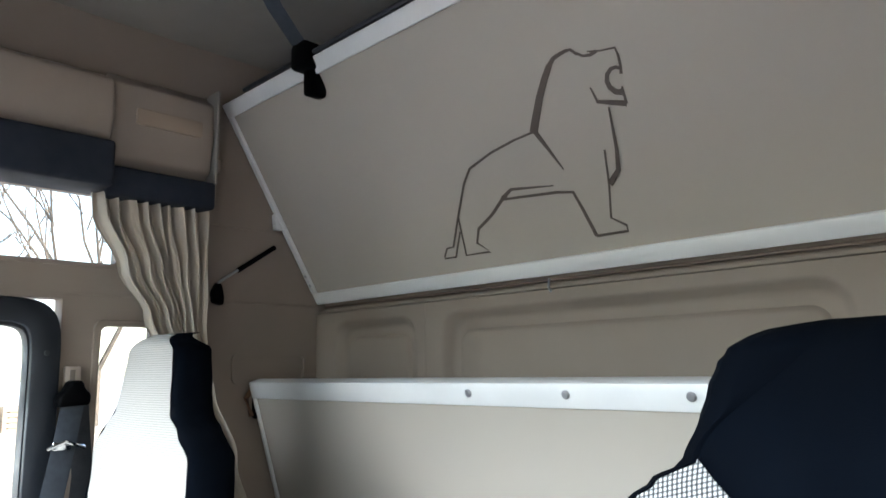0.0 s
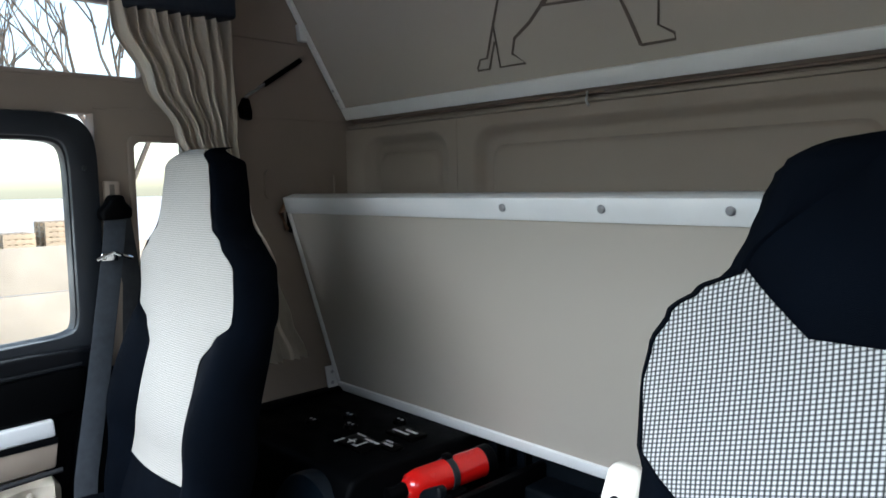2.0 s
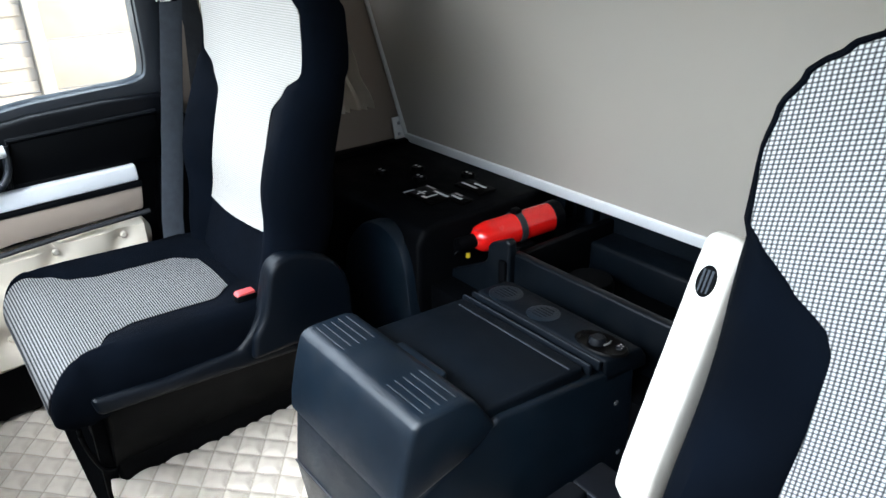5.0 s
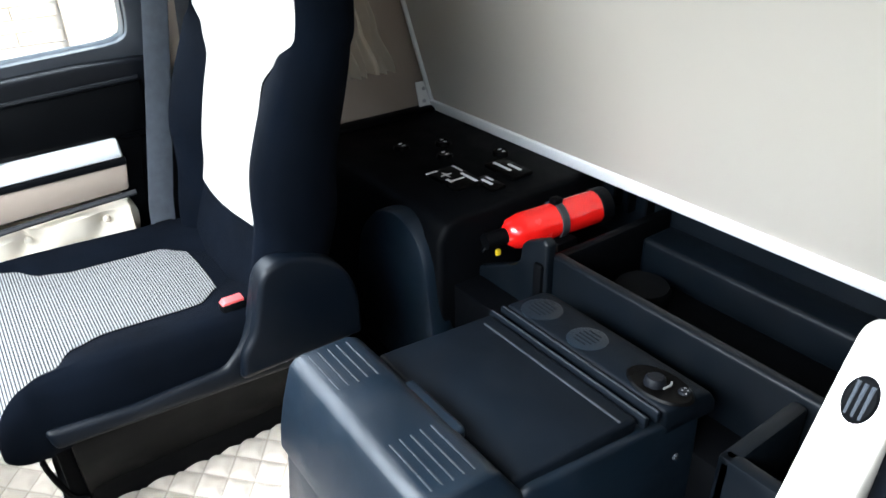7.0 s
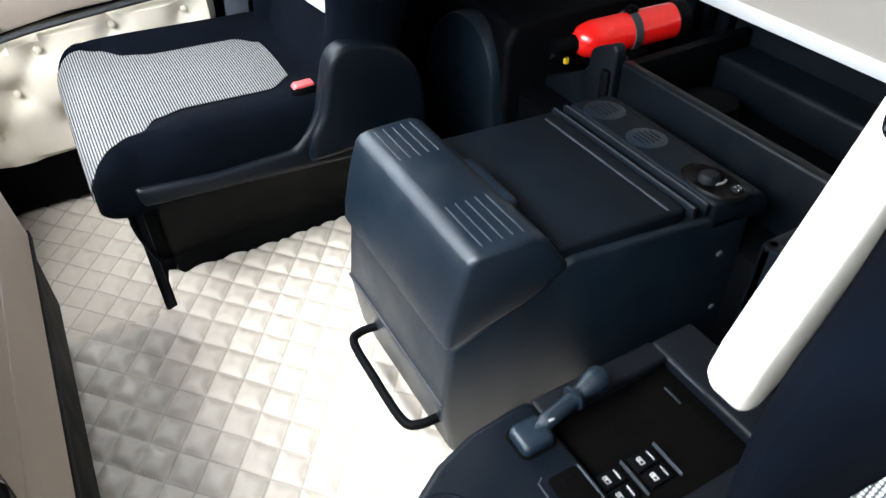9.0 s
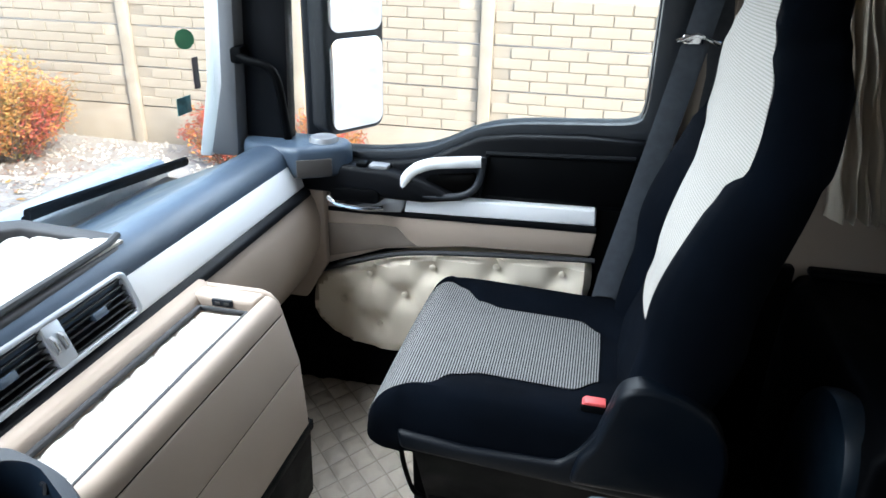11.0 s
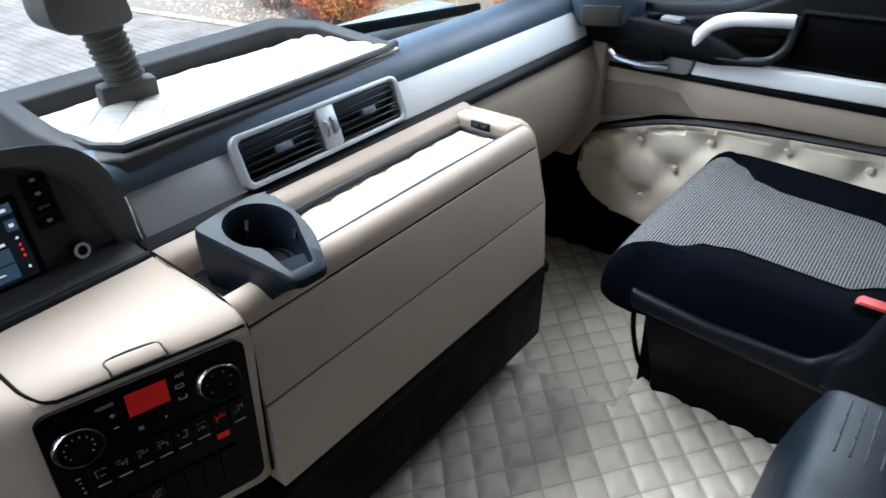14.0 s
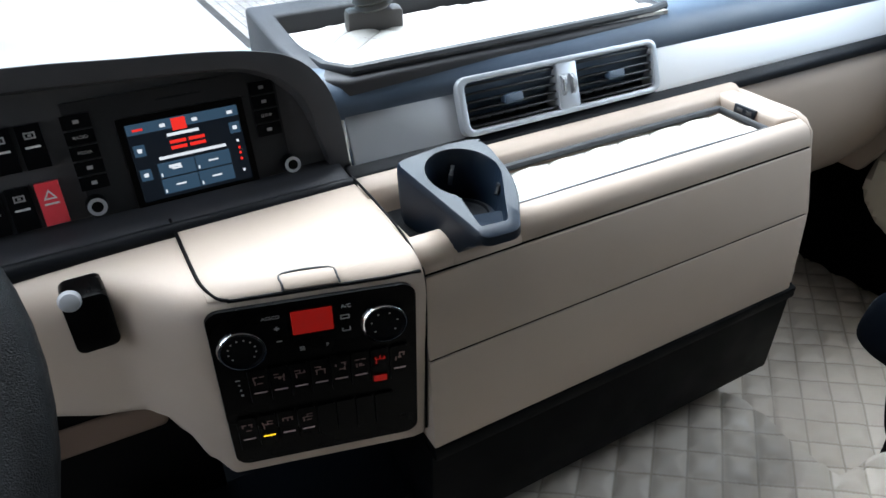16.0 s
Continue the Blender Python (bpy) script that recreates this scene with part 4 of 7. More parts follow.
def seat_back(root, cx, hw_t, b_t, y_t, top, low, head_pale, cut, bulge, cloth, deep=0.0):
    """Upholstered backrest with side bolsters; a patterned panel runs up its middle."""
    rows = 84
    zs = [low + (top - low) * (1 - (1 - k / rows) ** 1.25) for k in range(rows + 1)]
    body, panel = bmesh.new(), bmesh.new()
    br, pr_ = [], []
    for k, z in enumerate(zs):
        v = (z - low) / (top - low)
        hw, b, y0 = lerp(hw_t, v), lerp(b_t, v), lerp(y_t, v)
        b = min(b, hw - 0.012)
        puff = bulge[0] * math.exp(-((v - bulge[1]) / bulge[2]) ** 2) + 0.008
        th = 0.125 - (0.045 - deep) * v
        r = min(0.04, th * 0.45, max(0.007, hw - b - 0.004))
        e = min(1.0, (1 - v) / 0.035)
        y0 -= 0.05 * (1 - math.sqrt(max(0.0, 1 - (1 - e) ** 2)))
        th *= 0.35 + 0.65 * e
        r *= 0.35 + 0.65 * e
        half = []
        for i in range(7):                                   # panel, from the middle out
            x = b * i / 6
            half.append((x, y0 + 0.012 * math.cos(math.pi * x / max(b, 1e-3) / 2) - 0.004))
        edge = half[-1][1]
        for i in range(1, 6):                                # bolster
            t = i / 5
            x = b + (hw - r - b) * t
            half.append((x, edge + puff * math.sin(math.pi * 0.5 * t) * min(1, (hw - b) / 0.07)))
        yo = half[-1][1]
        for i in range(1, 7):                                # round the side
            a = math.pi * i / 6
            half.append((hw - r + r * math.sin(a), (yo + y0 - th) / 2 + (yo - y0 + th) / 2 * math.cos(a)))
        half.append((b * 0.5, y0 - th - 0.012))
        loop = [(cx + x, y, z) for x, y in half] + [(cx - x, y, z) for x, y in half[:0:-1]]
        br.append([body.verts.new(p) for p in loop])
        front = [(cx - x, y, z) for x, y in half[6:0:-1]] + [(cx + x, y, z) for x, y in half[:7]]
        if head_pale[0] <= v <= head_pale[1]:
            pr_.append([panel.verts.new((x, y + 0.0042, z2)) for x, y, z2 in front])
    n = len(br[0])
    for A, B in zip(br, br[1:]):
        for i in range(n):
            body.faces.new((A[i], A[(i + 1) % n], B[(i + 1) % n], B[i]))
    body.faces.new(br[0]); body.faces.new(br[-1][::-1])
    for A, B in zip(pr_, pr_[1:]):
        for i in range(len(A) - 1):
            panel.faces.new((A[i], A[i + 1], B[i + 1], B[i]))
    for m in (body, panel):
        bmesh.ops.recalc_face_normals(m, faces=m.faces)
    if sum(f.normal.y for f in panel.faces) < 0:
        bmesh.ops.reverse_faces(panel, faces=panel.faces[:])
    if cut:                                                   # the head cushion's lower outline
        c0, c1, zc, rise = cut
        for co, no in (((cx, 0, zc), (0, 0, 1)), ((cx + c0, 0, zc), (-rise, 0, c1 - c0)), ((cx - c0, 0, zc), (rise, 0, c1 - c0))):
            bmesh.ops.bisect_plane(panel, geom=panel.verts[:] + panel.edges[:] + panel.faces[:], plane_co=co, plane_no=no)
        gone = [f for f in panel.faces for p in [f.calc_center_median()] if p.z > zc + rise * max(0.0, abs(p.x - cx) - c0) / (c1 - c0)]
        bmesh.ops.delete(panel, geom=gone, context="FACES")
    bmesh.ops.solidify(panel, geom=panel.faces[:], thickness=0.0015)
    bk = part("backrest", body, M["cloth"], root, "black cloth backrest with side bolsters")
    part("centre_panel", panel, M[cloth], bk, "pale check woven centre panel")
    return bk


def seat_cushion(root, cx, y_front, y_back, ztop):
    rows = 64
    body, panel = bmesh.new(), bmesh.new()
    br, pr_ = [], []
    b_t = [(0, 0.215), (0.16, 0.22), (0.24, 0.215), (0.31, 0.19), (0.40, 0.14), (0.50, 0.124), (0.80, 0.124), (0.90, 0.085), (1, 0.05)]
    for k in range(rows + 1):
        v = k / rows
        if v < 0.25:                                          # nose rolls down
            a = math.pi / 2 * (1 - v / 0.25)
            y, drop = y_front - 0.06 * (1 - math.sin(a)), 0.085 * (1 - math.cos(a))
        else:
            y, drop = y_front - 0.06 - (y_front - 0.06 - y_back) * (v - 0.25) / 0.75, 0.0
        drop += 0.02 * max(0, (v - 0.4)) 
        hw = 0.24 - 0.02 * (1 - min(1, v / 0.25)) ** 2
        b = min(lerp(b_t, v), hw - 0.015)
        zt = ztop - drop
        rr = min(0.03, max(0.008, hw - b - 0.004))
        half = [(b * i / 6, zt + 0.006 * math.cos(math.pi * i / 12)) for i in range(7)]
        up = 0.020 * min(1, v / 0.3)
        for i in range(1, 5):
            t = i / 4
            half.append((b + (hw - rr - b) * t, zt + up * math.sin(math.pi / 2 * t)))
        zo = half[-1][1]
        zb = ztop - 0.125 + 0.025 * (1 - min(1, v / 0.25))
        for i in range(1, 7):
            a = math.pi * i / 6
            half.append((hw - rr + rr * math.sin(a), (zo + zb) / 2 + (zo - zb) / 2 * math.cos(a)))
        half.append((0.08, zb))
        loop = [(cx + x, y, z) for x, z in half] + [(cx - x, y, z) for x, z in half[:0:-1]]
        br.append([body.verts.new(p) for p in loop])
        front = [(cx - x, y, z) for x, z in half[6:0:-1]] + [(cx + x, y, z) for x, z in half[:7]]
        if v < 0.90:
            pr_.append([panel.verts.new((x, yy + (0.003 if v < 0.1 else 0), z + 0.003)) for x, yy, z in front])
    n = len(br[0])
    for A, B in zip(br, br[1:]):
        for i in range(n):
            body.faces.new((A[i], A[(i + 1) % n], B[(i + 1) % n], B[i]))
    body.faces.new(br[0]); body.faces.new(br[-1][::-1])
    for A, B in zip(pr_, pr_[1:]):
        for i in range(len(A) - 1):
            panel.faces.new((A[i], A[i + 1], B[i + 1], B[i]))
    for m in (body, panel):
        bmesh.ops.recalc_face_normals(m, faces=m.faces)
    if sum(f.normal.z for f in panel.faces) < 0:
        bmesh.ops.reverse_faces(panel, faces=panel.faces[:])
    bmesh.ops.solidify(panel, geom=panel.faces[:], thickness=0.0015)
    cu = part("cushion", body, M["cloth"], root, "black cloth seat cushion")
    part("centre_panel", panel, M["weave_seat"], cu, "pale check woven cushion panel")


PCX = 0.745
HW = [(0, 0.215), (0.14, 0.24), (0.30, 0.255), (0.50, 0.26), (0.68, 0.255), (0.735, 0.235), (0.785, 0.178), (0.83, 0.150), (0.90, 0.140), (0.955, 0.122), (1, 0.07)]
BP = [(0, 0.15), (0.20, 0.142), (0.35, 0.128), (0.47, 0.128), (0.53, 0.17), (0.575, 0.232), (0.70, 0.232), (0.76, 0.178), (0.80, 0.134), (0.86, 0.122), (0.95, 0.110), (1, 0.06)]
seat = thing("cab_seat", (PCX, 0, -0.08), "black passenger seat with pale check woven centre panels", "seat", "cab seats")
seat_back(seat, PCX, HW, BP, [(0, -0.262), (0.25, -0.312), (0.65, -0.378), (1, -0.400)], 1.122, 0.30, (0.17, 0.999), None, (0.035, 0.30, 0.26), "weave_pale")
seat_cushion(seat, PCX, 0.165, -0.28, 0.332)
part("side_trim", prism([(0.105, 0.276), (0.098, 0.238), (-0.38, 0.205), (-0.41, 0.35), (-0.375, 0.397), (-0.328, 0.424), (-0.276, 0.431), (-0.247, 0.412), (-0.225, 0.330), (-0.20, 0.293), (-0.17, 0.264), (-0.02, 0.262)], "x", 0.495, 0.530, 0.010, 3), M["trim"], seat, "dark moulded side cover")
part("hinge_cover", prism([(p.x, p.y) for p in smooth_path([(-0.425, 0.238, 0), (-0.422, 0.33, 0), (-0.395, 0.390, 0), (-0.345, 0.425, 0), (-0.290, 0.438, 0), (-0.253, 0.422, 0), (-0.238, 0.375, 0), (-0.222, 0.320, 0), (-0.20, 0.285, 0), (-0.19, 0.238, 0)], 4)], "x", 0.480, 0.528, 0.012, 4, angle=60), M["trim"], seat)
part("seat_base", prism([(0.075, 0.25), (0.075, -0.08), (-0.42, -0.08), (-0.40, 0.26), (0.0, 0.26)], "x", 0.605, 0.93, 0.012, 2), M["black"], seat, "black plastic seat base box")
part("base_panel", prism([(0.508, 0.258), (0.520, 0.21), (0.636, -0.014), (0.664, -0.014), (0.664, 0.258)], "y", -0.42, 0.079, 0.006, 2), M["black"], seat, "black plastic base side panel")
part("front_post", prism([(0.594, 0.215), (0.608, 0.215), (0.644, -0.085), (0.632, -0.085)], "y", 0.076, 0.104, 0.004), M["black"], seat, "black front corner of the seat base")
part("adjust_lever", tube(smooth_path([(0.60, 0.115, 0.22), (0.605, 0.125, 0.14), (0.61, 0.105, 0.05), (0.61, 0.08, 0.03)], 5), 0.005, 8), M["black"], seat, "black wire adjuster lever")
part("maker_strip", tube([(0.622, 0.016, 0.022), (0.622, 0.070, 0.022)], 0.0035, 6), M["print"], seat)
part("buckle", box(0.538, 0.566, -0.240, -0.196, 0.27, 0.355, 0.006), M["black"], seat, "seat belt buckle")
part("release_button", prism([(-0.236, 0.3592), (-0.204, 0.3592), (-0.197, 0.3535), (-0.236, 0.3520)], "x", 0.5415, 0.5625, 0.002), M["red_button"], seat, "pale red buckle release")

DCX = -0.625
drv = thing("cab_seat", (DCX, -0.2, -0.02), "black driver's seat with pale check panel and raised armrest", "seat", "cab seats")
HWD = [(0, 0.22), (0.14, 0.235), (0.30, 0.247), (0.52, 0.254), (0.70, 0.257), (0.745, 0.253), (0.79, 0.236), (0.820, 0.208), (0.836, 0.184), (0.888, 0.170), (0.922, 0.163), (0.953, 0.154), (0.969, 0.143), (0.980, 0.129), (0.990, 0.106), (1, 0.06)]
BD = [(0, 0.17), (0.155, 0.165), (0.28, 0.147), (0.41, 0.141), (0.50, 0.139), (0.52, 0.144), (0.57, 0.19), (0.59, 0.215), (0.62, 0.236), (0.70, 0.242), (0.745, 0.236), (0.79, 0.218), (0.822, 0.188), (0.845, 0.152), (1, 0.05)]
seat_back(drv, DCX, HWD, BD, [(0, -0.265), (0.5, -0.325), (0.8, -0.358), (1, -0.385)], 1.074, 0.30, (0.06, 0.862), (0.095, 0.150, 0.905, 0.050), (0.074, 0.21, 0.20), "weave_back", 0.05)
seat_cushion(drv, DCX, 0.10, -0.29, 0.335)
part("seat_base", box(DCX - 0.2, DCX + 0.2, -0.42, 0.0, -0.02, 0.22, 0.012), M["black"], drv)
arm = [(-0.392, 0.728), (-0.378, 0.745), (-0.358, 0.745), (-0.344, 0.718), (-0.256, 0.515), (-0.248, 0.485), (-0.260, 0.458), (-0.282, 0.455), (-0.300, 0.478), (-0.388, 0.68)]
ar = part("armrest", prism(arm, "x", -0.376, -0.335, 0.014, 4), M["armrest"], drv, "raised white leatherette armrest")
# hollow's shade given as a black disc on the armrest end
part("armrest_slot", lathe([(0.0, 0.0022), (0.85, 0.0022), (1.0, 0.0008), (1.0, -0.004)], aim((-0.3555, -0.3385, 0.7045), (0, 0.917, 0.398)) @ Matrix.Diagonal((0.0105, 0.0165, 1.0, 1.0)), 24), M["black"], ar, "black disc for the shaded hollow in the armrest end")
for k in (-1, 0, 1):
    part("slot_strap", tube([(-0.3555 + 0.0045 * k, -0.3415, 0.7160), (-0.3555 + 0.0045 * k, -0.3330, 0.6940)], 0.0016, 6), M["strap"], ar)


# ---- seat belt ----
bt = thing("seat_belt", (1.08, -0.35, 0.3), "grey seat belt hanging from a black pillar guide", "seat belt")
part("guide", box(1.112, 1.128, -0.388, -0.350, 0.99, 1.058, 0.004), M["beige"], bt, "beige slotted height adjuster")
part("guide_slot", box(1.1105, 1.114, -0.374, -0.362, 1.018, 1.050, 0.001), M["grille"], bt)
part("guide", prism([(-0.398, 0.965), (-0.400, 0.990), (-0.385, 1.006), (-0.380, 1.024), (-0.352, 1.024), (-0.342, 1.002), (-0.326, 0.985), (-0.328, 0.962)], "x", 1.064, 1.112, 0.008, 3), M["black"], bt, "black belt guide")
part("webbing", tube([(1.085, -0.368, 1.0), (1.065, -0.345, 0.88), (1.03, -0.29, 0.62), (1.0, -0.235, 0.37), (0.985, -0.225, 0.31)], 0.026, 8, flat=0.07, up=(1, 0, 0)), M["strap"], bt)
part("webbing", tube([(1.088, -0.375, 0.985), (1.10, -0.40, 0.80), (1.10, -0.38, 0.45), (1.10, -0.36, 0.2)], 0.024, 8, flat=0.07, up=(1, 0, 0)), M["strap_dark"], bt)
part("tongue", box(1.048, 1.062, -0.355, -0.315, 0.865, 0.885, 0.004), M["chrome"], bt, "chrome belt tongue")
part("tongue_bar", tube([(1.05, -0.385, 0.868), (1.045, -0.34, 0.885), (1.055, -0.305, 0.87)], 0.005, 8), M["chrome"], bt)
part("anchor", box(0.975, 1.01, -0.25, -0.205, 0.285, 0.33, 0.008), M["black"], bt)
part("pillar_cover", prism([(-0.345, 0.12), (-0.345, 0.60), (-0.275, 0.60), (-0.235, 0.40), (-0.215, 0.12)], "x", 1.075, 1.13, 0.012), M["black"], bt, "black lower pillar cover")

# ---- storage behind the seats ----
tub = thing("storage_unit", (0.3, -0.85, 0.0), "black moulded storage unit under the folded bunk", "storage unit")
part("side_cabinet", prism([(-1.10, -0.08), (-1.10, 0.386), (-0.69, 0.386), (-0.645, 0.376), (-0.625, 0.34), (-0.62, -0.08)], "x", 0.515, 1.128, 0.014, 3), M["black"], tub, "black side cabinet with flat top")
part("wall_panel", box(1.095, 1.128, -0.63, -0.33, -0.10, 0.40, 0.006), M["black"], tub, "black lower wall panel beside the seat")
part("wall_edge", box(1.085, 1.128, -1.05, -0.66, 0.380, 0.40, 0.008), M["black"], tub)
part("arch_panel", prism(smooth_loop([(0.53, 0.0), (0.525, 0.22), (0.55, 0.32), (0.60, 0.36), (0.67, 0.365), (0.75, 0.32), (0.81, 0.22), (0.82, 0.0)], 4), "y", -0.66, -0.60, 0.012, 2), M["black2"], tub, "arched black plastic panel")
part("arch_rib", tube(smooth_path([(0.560, -0.700, 0.0), (0.566, -0.705, 0.12), (0.574, -0.715, 0.19), (0.566, -0.722, 0.235)], 5), [0.030] * 6 + [0.026] * 5 + [0.022] * 5, 12), M["black2"], tub)
part("tray_wall", prism([(0.318, 0.02), (0.318, 0.388), (0.330, 0.396), (0.378, 0.372), (0.388, 0.362), (0.393, 0.326), (0.412, 0.308), (0.540, 0.242), (0.560, 0.250), (0.60, 0.225), (0.60, 0.02)], "y", -0.752, -0.728, 0.006, 3), M["storage"], tub, "stepped black wall before the extinguisher")
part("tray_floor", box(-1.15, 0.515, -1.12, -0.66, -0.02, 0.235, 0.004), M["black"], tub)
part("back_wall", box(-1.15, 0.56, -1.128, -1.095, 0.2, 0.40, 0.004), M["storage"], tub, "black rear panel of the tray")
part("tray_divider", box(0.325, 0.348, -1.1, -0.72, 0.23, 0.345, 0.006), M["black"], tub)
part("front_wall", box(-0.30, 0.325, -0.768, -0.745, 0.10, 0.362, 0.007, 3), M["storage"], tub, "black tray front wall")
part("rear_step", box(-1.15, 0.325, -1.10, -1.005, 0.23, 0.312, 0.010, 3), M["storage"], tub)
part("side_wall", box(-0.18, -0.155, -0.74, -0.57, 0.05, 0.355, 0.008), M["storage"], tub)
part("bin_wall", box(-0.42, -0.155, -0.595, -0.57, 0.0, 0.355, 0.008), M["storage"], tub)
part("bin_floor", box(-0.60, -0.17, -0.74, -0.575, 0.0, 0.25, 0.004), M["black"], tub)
part("tray_disc", lathe([(0.0, 0.0), (0.05, 0.0), (0.055, -0.01), (0.055, -0.05)], Matrix.Translation((0.23, -0.90, 0.285)), 24), M["black"], tub)
for x in (0.37, 0.42, 0.46):
    part("tray_rib", box(x, x + 0.006, -1.096, -1.07, 0.31, 0.37, 0.001), M["black"], tub)

# small sockets and printed switches on the side cabinet top
sp = thing("socket_panel", (0.68, -0.8, 0.386), "black socket and switch plate with pale printed marks", "socket panel")
for x, y, w, h in ((0.67, -0.78, 0.055, 0.038), (0.635, -0.905, 0.05, 0.03), (0.60, -0.82, 0.035, 0.02)):
    part("switch_plate", box(x - w, x + w, y - h, y + h, 0.384, 0.394, 0.004), M["gloss_black"], sp)
for x, y in ((0.86, -0.886), (0.90, -0.79), (0.72, -0.955), (0.79, -0.84)):
    part("socket", lathe([(0.0, 0.006), (0.012, 0.006), (0.013, 0.010), (0.018, 0.010), (0.020, 0.0)], Matrix.Translation((x, y, 0.386)), 18), M["gloss_black"], sp)
    part("socket_mark", box(x - 0.012, x - 0.007, y - 0.004, y + 0.004, 0.3965, 0.3975, 0), M["print"], sp)
    part("socket_mark", box(x + 0.003, x + 0.008, y - 0.004, y + 0.004, 0.3965, 0.3975, 0), M["print"], sp)
for x, y, w, h in ((0.685, -0.768, 0.0025, 0.014), (0.685, -0.768, 0.014, 0.0025), (0.655, -0.755, 0.010, 0.004), (0.645, -0.80, 0.028, 0.004), (0.70, -0.81, 0.018, 0.003), (0.715, -0.75, 0.003, 0.016), (0.65, -0.775, 0.003, 0.016),
                   (0.645, -0.895, 0.03, 0.004), (0.625, -0.915, 0.022, 0.004), (0.60, -0.815, 0.018, 0.004), (0.61, -0.83, 0.012, 0.003)):
    part("printed_mark", box(x - w, x + w, y - h, y + h, 0.3945, 0.3952, 0), M["print"], sp)


def extinguisher():
    e = thing("fire_extinguisher", (0.43, -0.85, 0.33), "red fire extinguisher lying in a black tray bracket", "fire extinguisher")
    a, b = Vector((0.463, -0.748, 0.342)), Vector((0.430, -0.990, 0.352))
    d = (b - a).normalized()
    L = (b - a).length
    m = aim(a, d)
    part("bottle", lathe([(0.0, 0.0), (0.018, 0.003), (0.031, 0.017), (0.037, 0.040), (0.037, L - 0.02), (0.034, L), (0.0, L + 0.004)], m, 32), M["red"], e, "glossy red steel bottle")
    part("base_ring", lathe([(0.0373, L - 0.022), (0.039, L - 0.020), (0.039, L + 0.006), (0.036, L + 0.008)], m, 32), M["black"], e)
    part("strap", lathe([(0.0373, 0.118), (0.040, 0.119), (0.040, 0.135), (0.0373, 0.136)], m, 32), M["rubber"], e, "black rubber strap")
    part("strap_clip", box(0.437, 0.459, -0.884, -0.862, 0.380, 0.396, 0.004), M["black"], e)
    part("valve", tube([a - d * 0.045, a + d * 0.01], 0.017, 12), M["black"], e, "black valve head")
    part("lever", tube([a + Vector((0.0, 0.025, 0.012)), a + Vector((0.012, 0.045, -0.025))], 0.008, 8, flat=0.6), M["black"], e)
    part("safety_tag", box(0.463, 0.471, -0.742, -0.732, 0.300, 0.313, 0.002), M["yellow"], e, "yellow safety tag")
    part("cradle", box(0.40, 0.50, -0.90, -0.84, 0.234, 0.318, 0.010), M["black"], e)


extinguisher()

# ---- box between the seats ----


